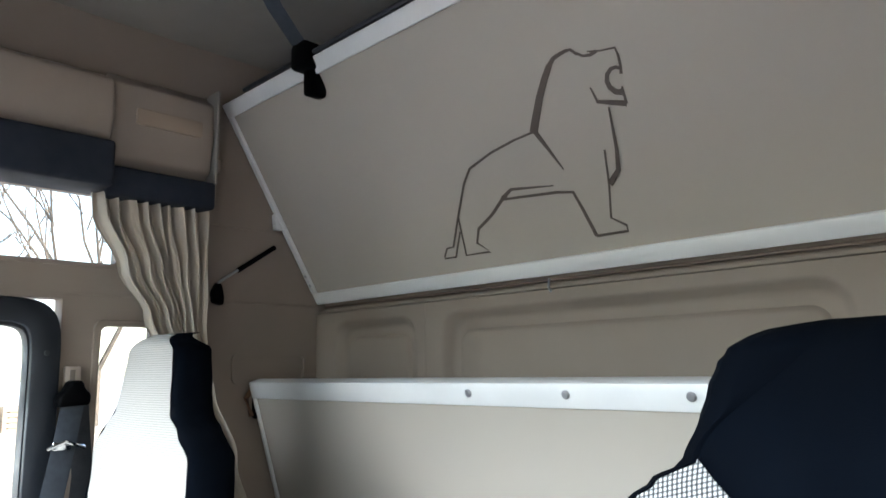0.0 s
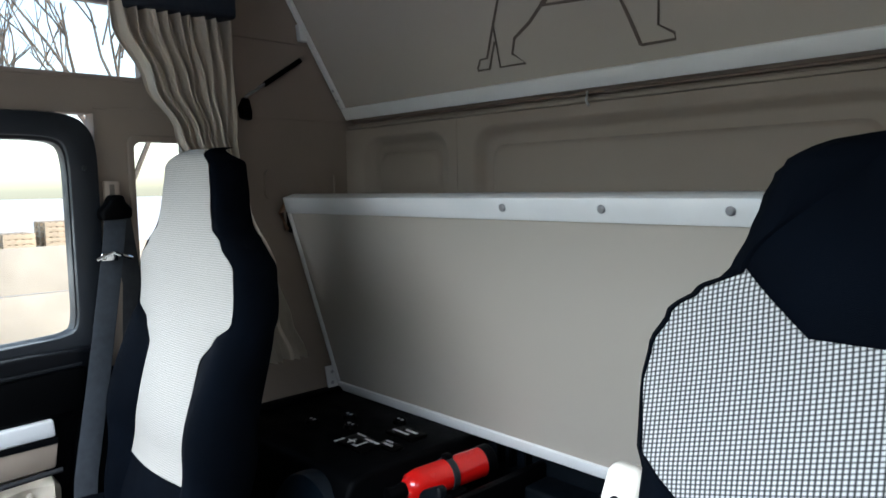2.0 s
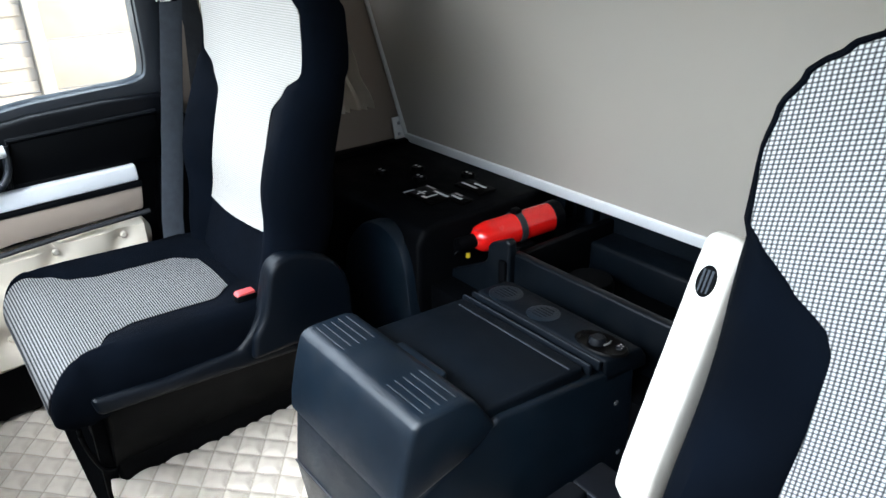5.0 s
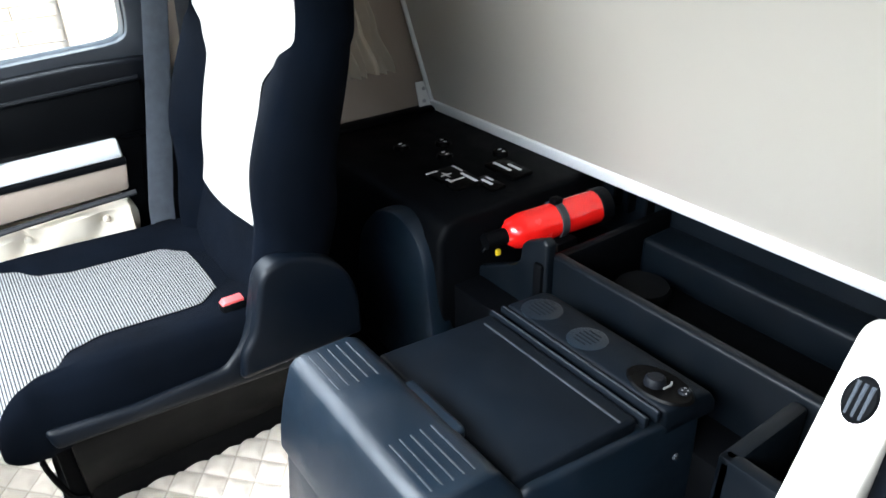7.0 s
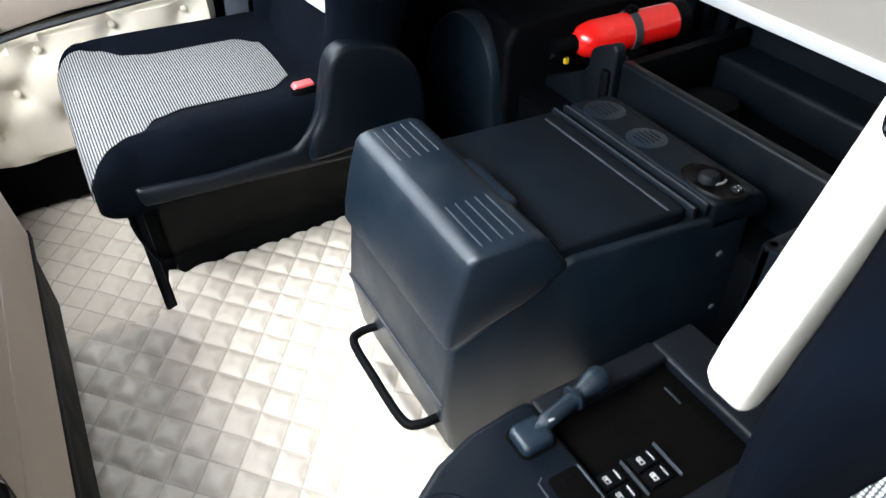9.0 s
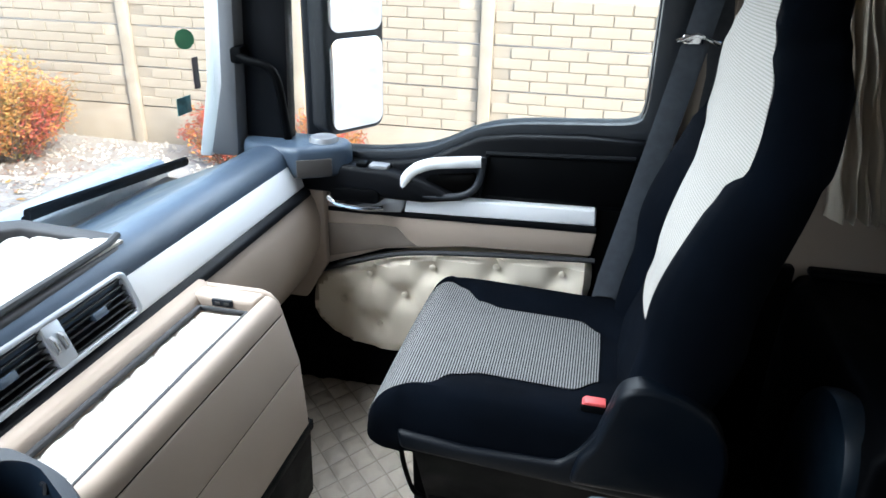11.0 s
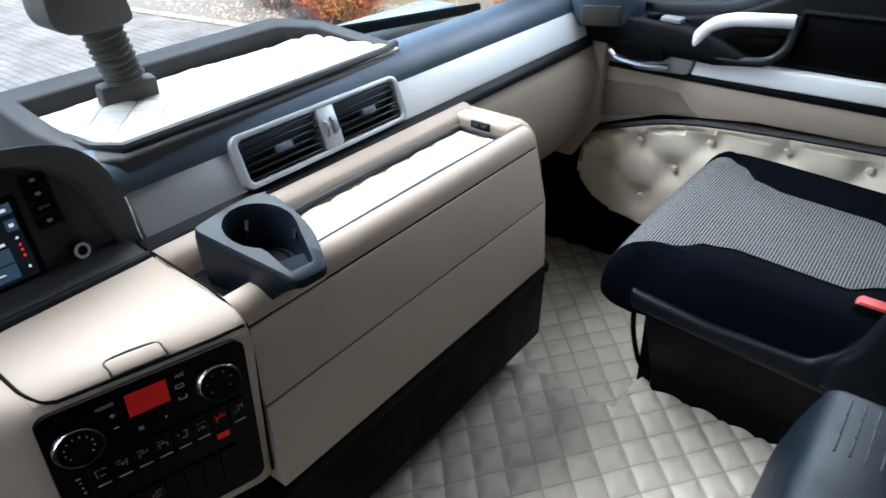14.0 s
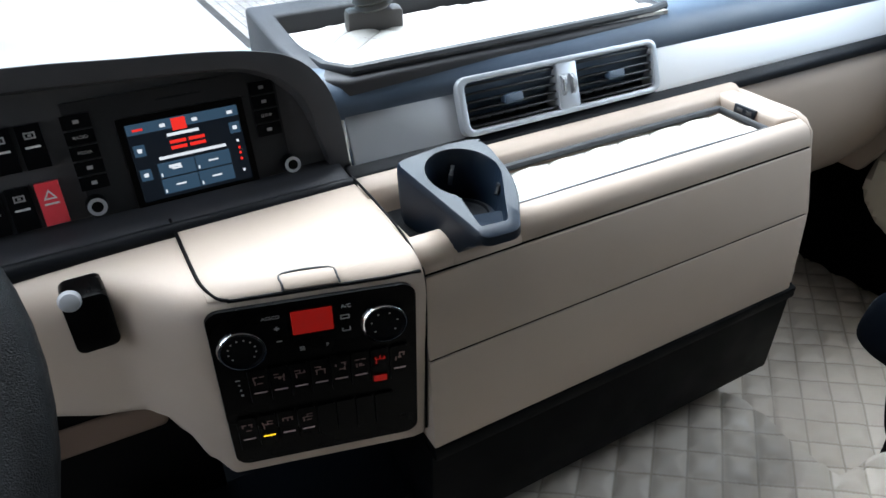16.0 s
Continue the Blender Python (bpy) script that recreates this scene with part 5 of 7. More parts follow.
def console_box():
    c = thing("centre_box", (0.13, -0.4, 0.0), "dark grey plastic cool box with ribbed ridge and lid", "cool box")
    x0, x1 = -0.032, 0.298
    lower = [(-0.186, 0.0), (-0.172, 0.12), (-0.184, 0.235), (-0.30, 0.30), (-0.36, 0.335), (-0.66, 0.325), (-0.68, 0.0)]
    part("body", prism(lower, "x", x0, x1, 0.010, 3), M["black2"], c, "dark grey plastic body")
    hood = [(-0.176, 0.238), (-0.180, 0.275), (-0.191, 0.325), (-0.202, 0.362), (-0.208, 0.380), (-0.216, 0.3895), (-0.228, 0.3925), (-0.297, 0.3965), (-0.314, 0.390), (-0.338, 0.352), (-0.355, 0.325), (-0.31, 0.29)]
    part("ridge", prism(hood, "x", x0 - 0.003, x1 + 0.003, 0.009, 3), M["black2"], c, "raised front ridge")
    for xa in (-0.019, 0.195):
        for k in range(5):
            y = -0.234 - 0.0142 * k
            z = 0.3925 + (-0.228 - y) * 0.058
            for j in range(3):
                x = xa + 0.0300 * j + 0.0015 * (k % 2)
                part("rib", box(x, x + 0.0285, y - 0.0012, y + 0.0012, z - 0.003, z + 0.0013, 0.0006), M["rib"], c)
    part("latch", box(0.052, 0.172, -0.331, -0.306, 0.362, 0.388, 0.008, 3), M["black2"], c, "lid latch bar")
    part("lid", box(x0 + 0.010, x1 - 0.010, -0.545, -0.34, 0.325, 0.352, 0.007, 3), M["lid"], c, "flat matt lid")
    part("lid_lip", box(x0 + 0.016, x1 - 0.030, -0.5195, -0.5165, 0.350, 0.3545, 0.0012), M["rib"], c)
    for y in (-0.551, -0.573):
        part("hinge_rib", box(x0 + 0.002, x1 - 0.002, y - 0.005, y + 0.003, 0.335, 0.3530, 0.0025), M["lid"], c)
        part("hinge_edge", box(x0 + 0.004, x1 - 0.006, y - 0.0014, y + 0.0012, 0.3522, 0.3542, 0.0006), M["rib"], c)
    deck = prism([(-0.583, 0.30), (-0.583, 0.352), (-0.655, 0.352), (-0.676, 0.343), (-0.690, 0.322), (-0.692, 0.30)], "x", x0, x1, 0.008, 3)
    part("rear_deck", deck, M["lid"], c, "matt deck behind the hinge")
    for px, r in ((0.252, 0.033), (0.150, 0.031)):
        part("speaker_pad", lathe([(0.0, 0.0022), (r - 0.004, 0.002), (r, 0.0006), (r, -0.01)], Matrix.Translation((px, -0.619, 0.352)), 28), M["black2"], c, "round ribbed pad")
        for k in range(-3, 4):
            w = math.sqrt(max(0.0, (r - 0.006) ** 2 - (0.009 * k) ** 2)) * 0.7
            part("pad_rib", box(px - w, px + w, -0.619 + 0.008 * k - 0.0012, -0.619 + 0.008 * k + 0.0012, 0.3535, 0.3550, 0.0004), M["lid"], c)
    # shallow disc in gloss black, the well's shade put into its colour
    part("socket_well", lathe([(0.0, 0.0008), (0.030, 0.0008), (0.036, 0.0030), (0.039, 0.0032), (0.042, 0.0)], Matrix.Translation((0.012, -0.620, 0.352)) @ Matrix.Diagonal((1.25, 0.78, 1, 1)), 32), M["gloss_black"], c, "oval socket well")
    part("socket", lathe([(0.0, 0.013), (0.011, 0.013), (0.014, 0.010), (0.0155, 0.0)], Matrix.Translation((0.018, -0.617, 0.352)), 20), M["bumper"], c, "capped power socket")
    part("socket_clip", tube([(0.004, -0.634, 0.3565), (-0.002, -0.625, 0.3585), (-0.001, -0.612, 0.3575)], 0.0016, 6), M["steel"], c, "bright cap strap")
    part("socket", lathe([(0.0, 0.005), (0.007, 0.005), (0.009, 0.0)], Matrix.Translation((-0.018, -0.634, 0.352)), 16), M["bumper"], c)
    for dx, dy in ((-0.016, -0.631), (-0.021, -0.636), (-0.015, -0.638), (-0.024, -0.629)):
        part("socket_mark", box(dx - 0.0012, dx + 0.0012, dy - 0.001, dy + 0.001, 0.3568, 0.3573, 0), M["icon"], c)
    for y, z in ((-0.62, 0.25), (-0.64, 0.13), (-0.60, 0.08)):
        part("side_screw", lathe([(0.006, 0), (0.004, 0.003), (0, 0.003)], aim((x0, y, z), (-1, 0, 0)), 8), M["rib"], c)
    part("front_seam", box(x0 + 0.004, x1 - 0.004, -0.1815, -0.170, 0.122, 0.126, 0.001), M["rubber"], c)
    for ob in c.children_recursive:                          # the box narrows away from the dashboard side: its sides slant
        for v in ob.data.vertices:
            v.co.x += 0.098 * (v.co.y + 0.225)
    part("floor_bar", tube(smooth_path([(0.218, -0.19, 0.062), (0.222, -0.15, 0.06), (0.205, -0.132, 0.058), (0.12, -0.130, 0.058), (0.03, -0.132, 0.058), (0.008, -0.150, 0.06), (0.004, -0.19, 0.062)], 6), 0.0075, 12), M["black"], c, "black bent bar at the foot")


console_box()


def gear_console():
    g = thing("gear_console", (-0.28, -0.15, 0.0), "black gear console with selector lever and switches", "gear console")
    plan = [(-0.42, -0.44), (-0.186, -0.44), (-0.180, -0.30), (-0.178, -0.18), (-0.184, -0.115), (-0.200, -0.068), (-0.230, -0.020), (-0.270, 0.010), (-0.33, 0.026), (-0.42, 0.03)]
    part("console_body", prism(plan, "z", 0.0, 0.284, 0.004, 2), M["bumper"], g, "blue-black moulded console body")
    front = [(-0.42, -0.200), (-0.178, -0.200)] + plan[3:]
    part("front_deck", prism(front, "z", 0.282, 0.304, 0.016, 4), M["trim"], g, "rounded blue-black front deck")
    for name, x0, x1, y0, y1 in (("side_deck", -0.212, -0.180, -0.375, -0.198), ("side_deck", -0.42, -0.352, -0.375, -0.198), ("rear_deck", -0.42, -0.182, -0.44, -0.373)):
        part(name, box(x0, x1, y0, y1, 0.280, 0.302, 0.006, 3), M["bumper"], g)
    part("tray_floor", box(-0.36, -0.205, -0.38, -0.195, 0.281, 0.2862, 0.001), M["gloss_black"], g, "sunken gloss black tray")
    part("tray_edge", box(-0.272, -0.214, -0.3735, -0.3705, 0.3015, 0.3035, 0.0008), M["rib"], g)
    part("tray_edge", box(-0.262, -0.236, -0.3510, -0.3490, 0.2862, 0.2880, 0.0006), M["rib"], g)
    # selector: squared base, stalk leaning back, collar and rounded knob
    part("lever_base", prism(rrect(-0.2425, -0.2065, -0.190, -0.150, 0.008), "z", 0.296, 0.318, 0.007, 3), M["black2"], g, "squared selector base")
    part("lever_gap", prism(rrect(-0.2455, -0.2035, -0.1935, -0.1465, 0.010), "z", 0.300, 0.3052, 0.001), M["gloss_black"], g)
    part("lever_stalk", tube(smooth_path([(-0.224, -0.172, 0.310), (-0.220, -0.195, 0.315), (-0.213, -0.240, 0.322)], 5), [0.0075] * 4 + [0.0095] * 7, 14), M["black2"], g, "selector stalk")
    part("stalk_catch", box(-0.227, -0.219, -0.199, -0.189, 0.318, 0.323, 0.002), M["silver_dark"], g)
    part("lever_collar", lathe([(0.008, -0.003), (0.0145, -0.002), (0.0145, 0.002), (0.008, 0.003)], aim((-0.2145, -0.231, 0.3208), (0.13, -0.95, 0.14)), 20), M["black2"], g)
    part("lever_knob", lathe([(0.0, -0.020), (0.0085, -0.019), (0.0105, -0.010), (0.0140, 0.004), (0.0150, 0.012), (0.0125, 0.019), (0.0, 0.0215)], aim((-0.2105, -0.256, 0.3245), (0.13, -0.95, 0.16)), 24), M["black2"], g, "dark rounded selector knob")
    # coin well in front of the switches: a flat black plate stands for its shade
    part("coin_well", prism(rrect(-0.332, -0.272, -0.192, -0.154, 0.006), "z", 0.300, 0.3047, 0.001), M["gloss_black"], g, "black plate for the shaded coin well")
    part("well_lip", tube([(-0.274, -0.1925, 0.3048), (-0.330, -0.1925, 0.3048)], 0.0012, 6), M["rib"], g)
    part("well_lip", tube([(-0.268, -0.152, 0.3045), (-0.272, -0.1455, 0.3045), (-0.335, -0.1455, 0.3045)], 0.0010, 6), M["rib"], g)
    for i, (x, y) in enumerate(((-0.297, -0.219), (-0.318, -0.219), (-0.297, -0.264), (-0.318, -0.264))):
        k = part("switch", box(x - 0.0095, x + 0.0095, y - 0.015, y + 0.015, 0.285, 0.2905, 0.002), M["black"], g, "small black rocker switch")
        for dx, dy, w, h in ((0.0, 0.003, 0.0042, 0.0007), (0.0, 0.0075, 0.0042, 0.0007), (-0.004, 0.005, 0.0007, 0.003), (0.004, 0.0055, 0.0007, 0.002), (0.001, 0.005, 0.0012, 0.0012)):
            part("switch_mark", box(x + dx - w, x + dx + w, y + dy - h, y + dy + h, 0.2905, 0.2910, 0), M["icon"], k)
        part("switch_bar", box(x - 0.006, x + 0.006, y - 0.0090, y - 0.0075, 0.2905, 0.2910, 0), M["icon"], k)
    for y in (-0.2415, -0.2865):
        part("switch_divider", box(-0.330, -0.286, y - 0.0009, y + 0.0009, 0.285, 0.2908, 0.0003), M["rib"], g)
    part("cup_ring", lathe([(0.028, -0.004), (0.033, 0.0025), (0.037, 0.003), (0.041, 0.0)], Matrix.Translation((-0.268, -0.040, 0.3035)), 32), M["trim"], g, "round cup ring")
    # flat black disc as the shade inside the cup ring
    part("cup_well", lathe([(0.0, 0.0005), (0.030, 0.0005), (0.031, -0.002)], Matrix.Translation((-0.268, -0.040, 0.3035)), 28), M["gloss_black"], g)


gear_console()

# ---- dashboard ----
db = thing("dashboard", (0.3, 0.6, 0.3), "truck dashboard with blue-grey top, silver strip and beige lower panels", "dashboard")
# soft top, rolling from the strip up to the windscreen
roll = [(0.502, 0.562), (0.506, 0.576), (0.514, 0.589), (0.527, 0.598), (0.545, 0.6025), (0.562, 0.6025), (0.58, 0.598), (0.605, 0.586), (0.64, 0.567), (0.70, 0.533), (0.92, 0.445), (0.92, 0.40), (0.52, 0.40)]
part("dash_top", prism(roll, "x", -0.098, 1.055, 0.006, 2, angle=50), M["dash"], db, "blue-grey soft dash top")
part("corner_pod", prism(smooth_loop([(0.985, 0.50), (1.0, 0.60), (1.06, 0.64), (1.12, 0.60), (1.125, 0.43), (1.085, 0.382), (1.04, 0.392), (0.992, 0.462)], 4), "z", 0.53, 0.605, 0.016, 3), M["dash"], db, "rounded dash corner with vent dial")
part("corner_dial", lathe([(0.0, 0.004), (0.022, 0.005), (0.030, 0.010), (0.034, 0.004), (0.035, -0.01)], Matrix.Translation((1.066, 0.445, 0.606)), 24), M["silver_dark"], db, "round vent dial")
part("corner_face", prism([(0.979, 0.478), (1.020, 0.408), (1.03, 0.414), (0.99, 0.484)], "z", 0.536, 0.578, 0.003), M["mount"], db, "small grey vent patch")
# strip face
part("silver_strip", prism([(0.507, 0.568), (0.493, 0.545), (0.480, 0.512), (0.478, 0.504), (0.53, 0.49), (0.55, 0.56)], "x", 0.388, 1.02, 0.003, 2), M["silver"], db, "satin silver trim strip")
lp = part("grey_strip", prism([(0.505, 0.564), (0.480, 0.502), (0.53, 0.49), (0.55, 0.56)], "x", -0.078, 0.074, 0.002, 1), M["silver_dark"], db, "brushed grey trim panel")
part("strip_edge", prism([(0.507, 0.566), (0.480, 0.499), (0.484, 0.499), (0.510, 0.566)], "x", -0.082, -0.0775, 0.001), M["chrome"], lp)
part("strip_edge", tube([(-0.080, 0.5058, 0.5665), (0.074, 0.5058, 0.5665)], 0.0012, 6), M["chrome"], lp)
# solid dark filler stands for the shade below the strip
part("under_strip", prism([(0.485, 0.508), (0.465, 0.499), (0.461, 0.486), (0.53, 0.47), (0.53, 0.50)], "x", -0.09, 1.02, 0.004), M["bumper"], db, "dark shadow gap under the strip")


def words(text, size, matrix, material, parent):
    """Raised lettering in the built-in font."""
    cu = bpy.data.curves.new("lettering", "FONT")
    cu.body, cu.size, cu.extrude = text, size, 0.0002
    cu.align_x = cu.align_y = "CENTER"
    cu.materials.append(material)
    ob = new("lettering", cu)
    ob.matrix_world = matrix
    ob.parent = parent
    return ob


def vent_unit():
    """Two louvred outlets with thumb wheels between them, in a silver frame."""
    v = thing("centre_vent", (0.245, 0.49, 0.50), "silver framed pair of black louvred air vents", "air vent")

    def P(x, s, off=0.0):            # s from 0 (low edge) to 1 (top edge) on the leaning face
        return Vector((x - 0.0145, 0.485 + 0.022 * s - 0.93 * off, 0.5115 + 0.056 * s + 0.37 * off))

    def slab(loop, lo, hi, bevel, holes=None):
        bm = bmesh.new()
        A = [bm.verts.new(P(x, s, lo)) for x, s in loop]
        B = [bm.verts.new(P(x, s, hi)) for x, s in loop]
        n = len(loop)
        if holes:
            C = [bm.verts.new(P(x, s, hi)) for x, s in holes]
            D = [bm.verts.new(P(x, s, lo)) for x, s in holes]
            for p, q in ((A, B), (B, C), (C, D)):
                for i in range(n):
                    bm.faces.new((p[i], p[(i + 1) % n], q[(i + 1) % n], q[i]))
        else:
            bm.faces.new(A[::-1]); bm.faces.new(B)
            for i in range(n):
                bm.faces.new((A[i], A[(i + 1) % n], B[(i + 1) % n], B[i]))
        bmesh.ops.recalc_face_normals(bm, faces=bm.faces)
        return bevelled(bm, bevel, 2, 40)

    def rr(x0, x1, s0, s1, r):
        k = 0.075
        return [(x, s / k) for x, s in rrect(x0, x1, s0 * k, s1 * k, r)]
    part("vent_frame", slab(rr(0.081, 0.407, -0.11, 1.11, 0.016), 0.0, 0.012, 0.003, rr(0.092, 0.397, 0.02, 0.98, 0.010)), M["silver_frame"], v, "satin silver vent frame")
    part("vent_well", slab(rr(0.086, 0.402, -0.02, 1.02, 0.008), -0.028, -0.020, 0.0), M["gloss_black"], v)
    part("centre_bar", slab(rr(0.230, 0.264, 0.0, 1.0, 0.004), -0.02, 0.0115, 0.002), M["silver_frame"], v, "silver bar between the outlets")
    for x in (0.238, 0.253):
        part("thumb_wheel", lathe([(0.0, -0.0028), (0.0155, -0.0028), (0.0155, 0.0028), (0.0, 0.0028)], Matrix.Translation(P(x, 0.52, 0.004)) @ pose(0, 0, 0, 0, 90, 0), 20), M["silver_dark"], v, "grey thumb wheel")
        part("wheel_mark", tube([P(x - 0.0035, 0.40, 0.0195), P(x - 0.0035, 0.64, 0.0195)], 0.0012, 5), M["chrome"], v)
    for xa, xb in ((0.092, 0.230), (0.264, 0.397)):
        for k in range(6):
            s = 0.085 + 0.166 * k
            part("louvre", slab([(xa, s - 0.022), (xb, s - 0.022), (xb, s + 0.022), (xa, s + 0.022)], -0.018, 0.007, 0.0007), M["louvre"], v)
        for k in range(7):
            x = xa + (xb - xa) * (k + 0.5) / 7
            part("rear_slat", slab([(x - 0.001, 0.08), (x + 0.001, 0.08), (x + 0.001, 0.92), (x - 0.001, 0.92)], -0.021, -0.016, 0.0), M["black"], v)
        xm = (xa + xb) / 2
        part("slider", slab(rr(xm - 0.014, xm + 0.014, 0.40, 0.60, 0.003), 0.0, 0.012, 0.002), M["dash"], v, "blue-grey louvre slider")
    return v


vent_unit()

# centre drawer block
blk = thing("drawer_block", (0.22, 0.36, 0.0), "beige dashboard drawer block with two flush drawers and black foot", "drawer unit")
X0, X1 = -0.09, 0.523
bm = prism([(0.2745, 0.238), (0.2845, 0.3615), (0.475, 0.3615), (0.475, 0.238)], "x", X0, X1, 0.0015, 2)
part("lower_drawer", bm, M["beige"], blk, "smooth beige drawer front")
part("upper_drawer", prism([(0.2850, 0.3645), (0.308, 0.4555), (0.475, 0.4555), (0.475, 0.3645)], "x", X0, X1, 0.0015, 2), M["beige"], blk, "smooth beige drawer front")
part("seam", box(X0 + 0.002, X1 - 0.002, 0.2868, 0.47, 0.3605, 0.3655, 0), M["black"], blk)
part("seam", box(X0 + 0.002, X1 - 0.002, 0.3105, 0.47, 0.4545, 0.4595, 0), M["black"], blk)
# top: rails round the recess, rounded front and right corner
lipf = [(0.3085, 0.4585), (0.313, 0.472), (0.319, 0.483), (0.327, 0.4875), (0.335, 0.4895), (0.341, 0.4880), (0.342, 0.4585)]
part("low_lip", prism([(0.3085, 0.4585), (0.313, 0.472), (0.318, 0.480), (0.324, 0.483), (0.3265, 0.482), (0.3265, 0.4585)], "x", -0.046, 0.0405, 0.002, 2, angle=60), M["beige"], blk, "lower beige lip under the cup holder")
part("top_lip", prism(lipf, "x", X0, -0.044, 0.003, 2, angle=60), M["beige"], blk, "rounded beige front lip")
part("top_lip", prism(lipf, "x", 0.039, X1, 0.003, 2, angle=60), M["beige"], blk, "rounded beige front lip")
part("top_back", prism([(0.434, 0.4585), (0.437, 0.478), (0.444, 0.491), (0.456, 0.498), (0.480, 0.499), (0.480, 0.4585)], "x", X0, X1 + 0.01, 0.002, 1), M["beige"], blk)
part("top_end", prism([(0.485, 0.340), (0.485, 0.455), (X1, 0.455), (X1, 0.335)], "z", 0.4585, 0.4945, 0.008, 3), M["beige"], blk)
part("top_end", prism([(X0, 0.340), (X0, 0.455), (-0.075, 0.455), (-0.075, 0.340)], "z", 0.4585, 0.4835, 0.006, 3), M["beige"], blk)
part("recess_floor", box(X0, X1 - 0.02, 0.335, 0.457, 0.44, 0.462, 0), M["beige"], blk)
side = [(0.280, 0.236), (0.290, 0.36), (0.314, 0.452), (0.320, 0.474), (0.335, 0.489), (0.350, 0.494), (0.462, 0.494), (0.462, 0.25)]
part("end_cover", prism(side, "x", X1 + 0.0015, X1 + 0.016, 0.007, 3), M["beige"], blk, "rounded beige end cover")
part("foot_panel", prism([(0.284, 0.06), (0.282, 0.234), (0.47, 0.234), (0.47, 0.06)], "x", X0, X1 + 0.026, 0.006), M["black"], blk, "black foot panel")
part("foot_lip", prism([(0.273, 0.216), (0.273, 0.2355), (0.30, 0.2355), (0.30, 0.216)], "x", X0, X1 + 0.018, 0.003), M["black"], blk)
part("foot_panel", box(-0.42, X1 - 0.03, 0.33, 0.47, -0.09, 0.10, 0.004), M["black"], blk)
usb = part("usb_socket", box(0.4815, 0.4865, 0.378, 0.414, 0.480, 0.4930, 0.001), M["black2"], blk, "black twin usb socket")
for y in (0.383, 0.399):
    part("usb_port", box(0.4805, 0.4820, y, y + 0.009, 0.484, 0.489, 0.0003), M["mount"], usb)

# thin black slab lays the cup holder's shade on the recess floor
part("holder_socket", box(-0.070, 0.053, 0.327, 0.43, 0.4625, 0.4668, 0.001), M["black"], blk, "thin black slab for the shade under the cup holder")
qp_ = thing("quilted_pad", (0.27, 0.41, 0.462), "white quilted pad with black piping in the dashboard tray", "pad")
part("pad_top", quilted(0.052, 0.466, 0.346, 0.428, 0.4745, 0.040, 0.0075, 0.0036, True, 45, 0.016), M["pad"], qp_)
part("piping", tube([(0.048, 0.3445, 0.4805), (0.30, 0.3455, 0.482), (0.470, 0.3445, 0.4805), (0.470, 0.430, 0.4805), (0.25, 0.4295, 0.482), (0.048, 0.430, 0.4805)], 0.0052, 8, closed=True), M["rubber"], qp_, "black piping")


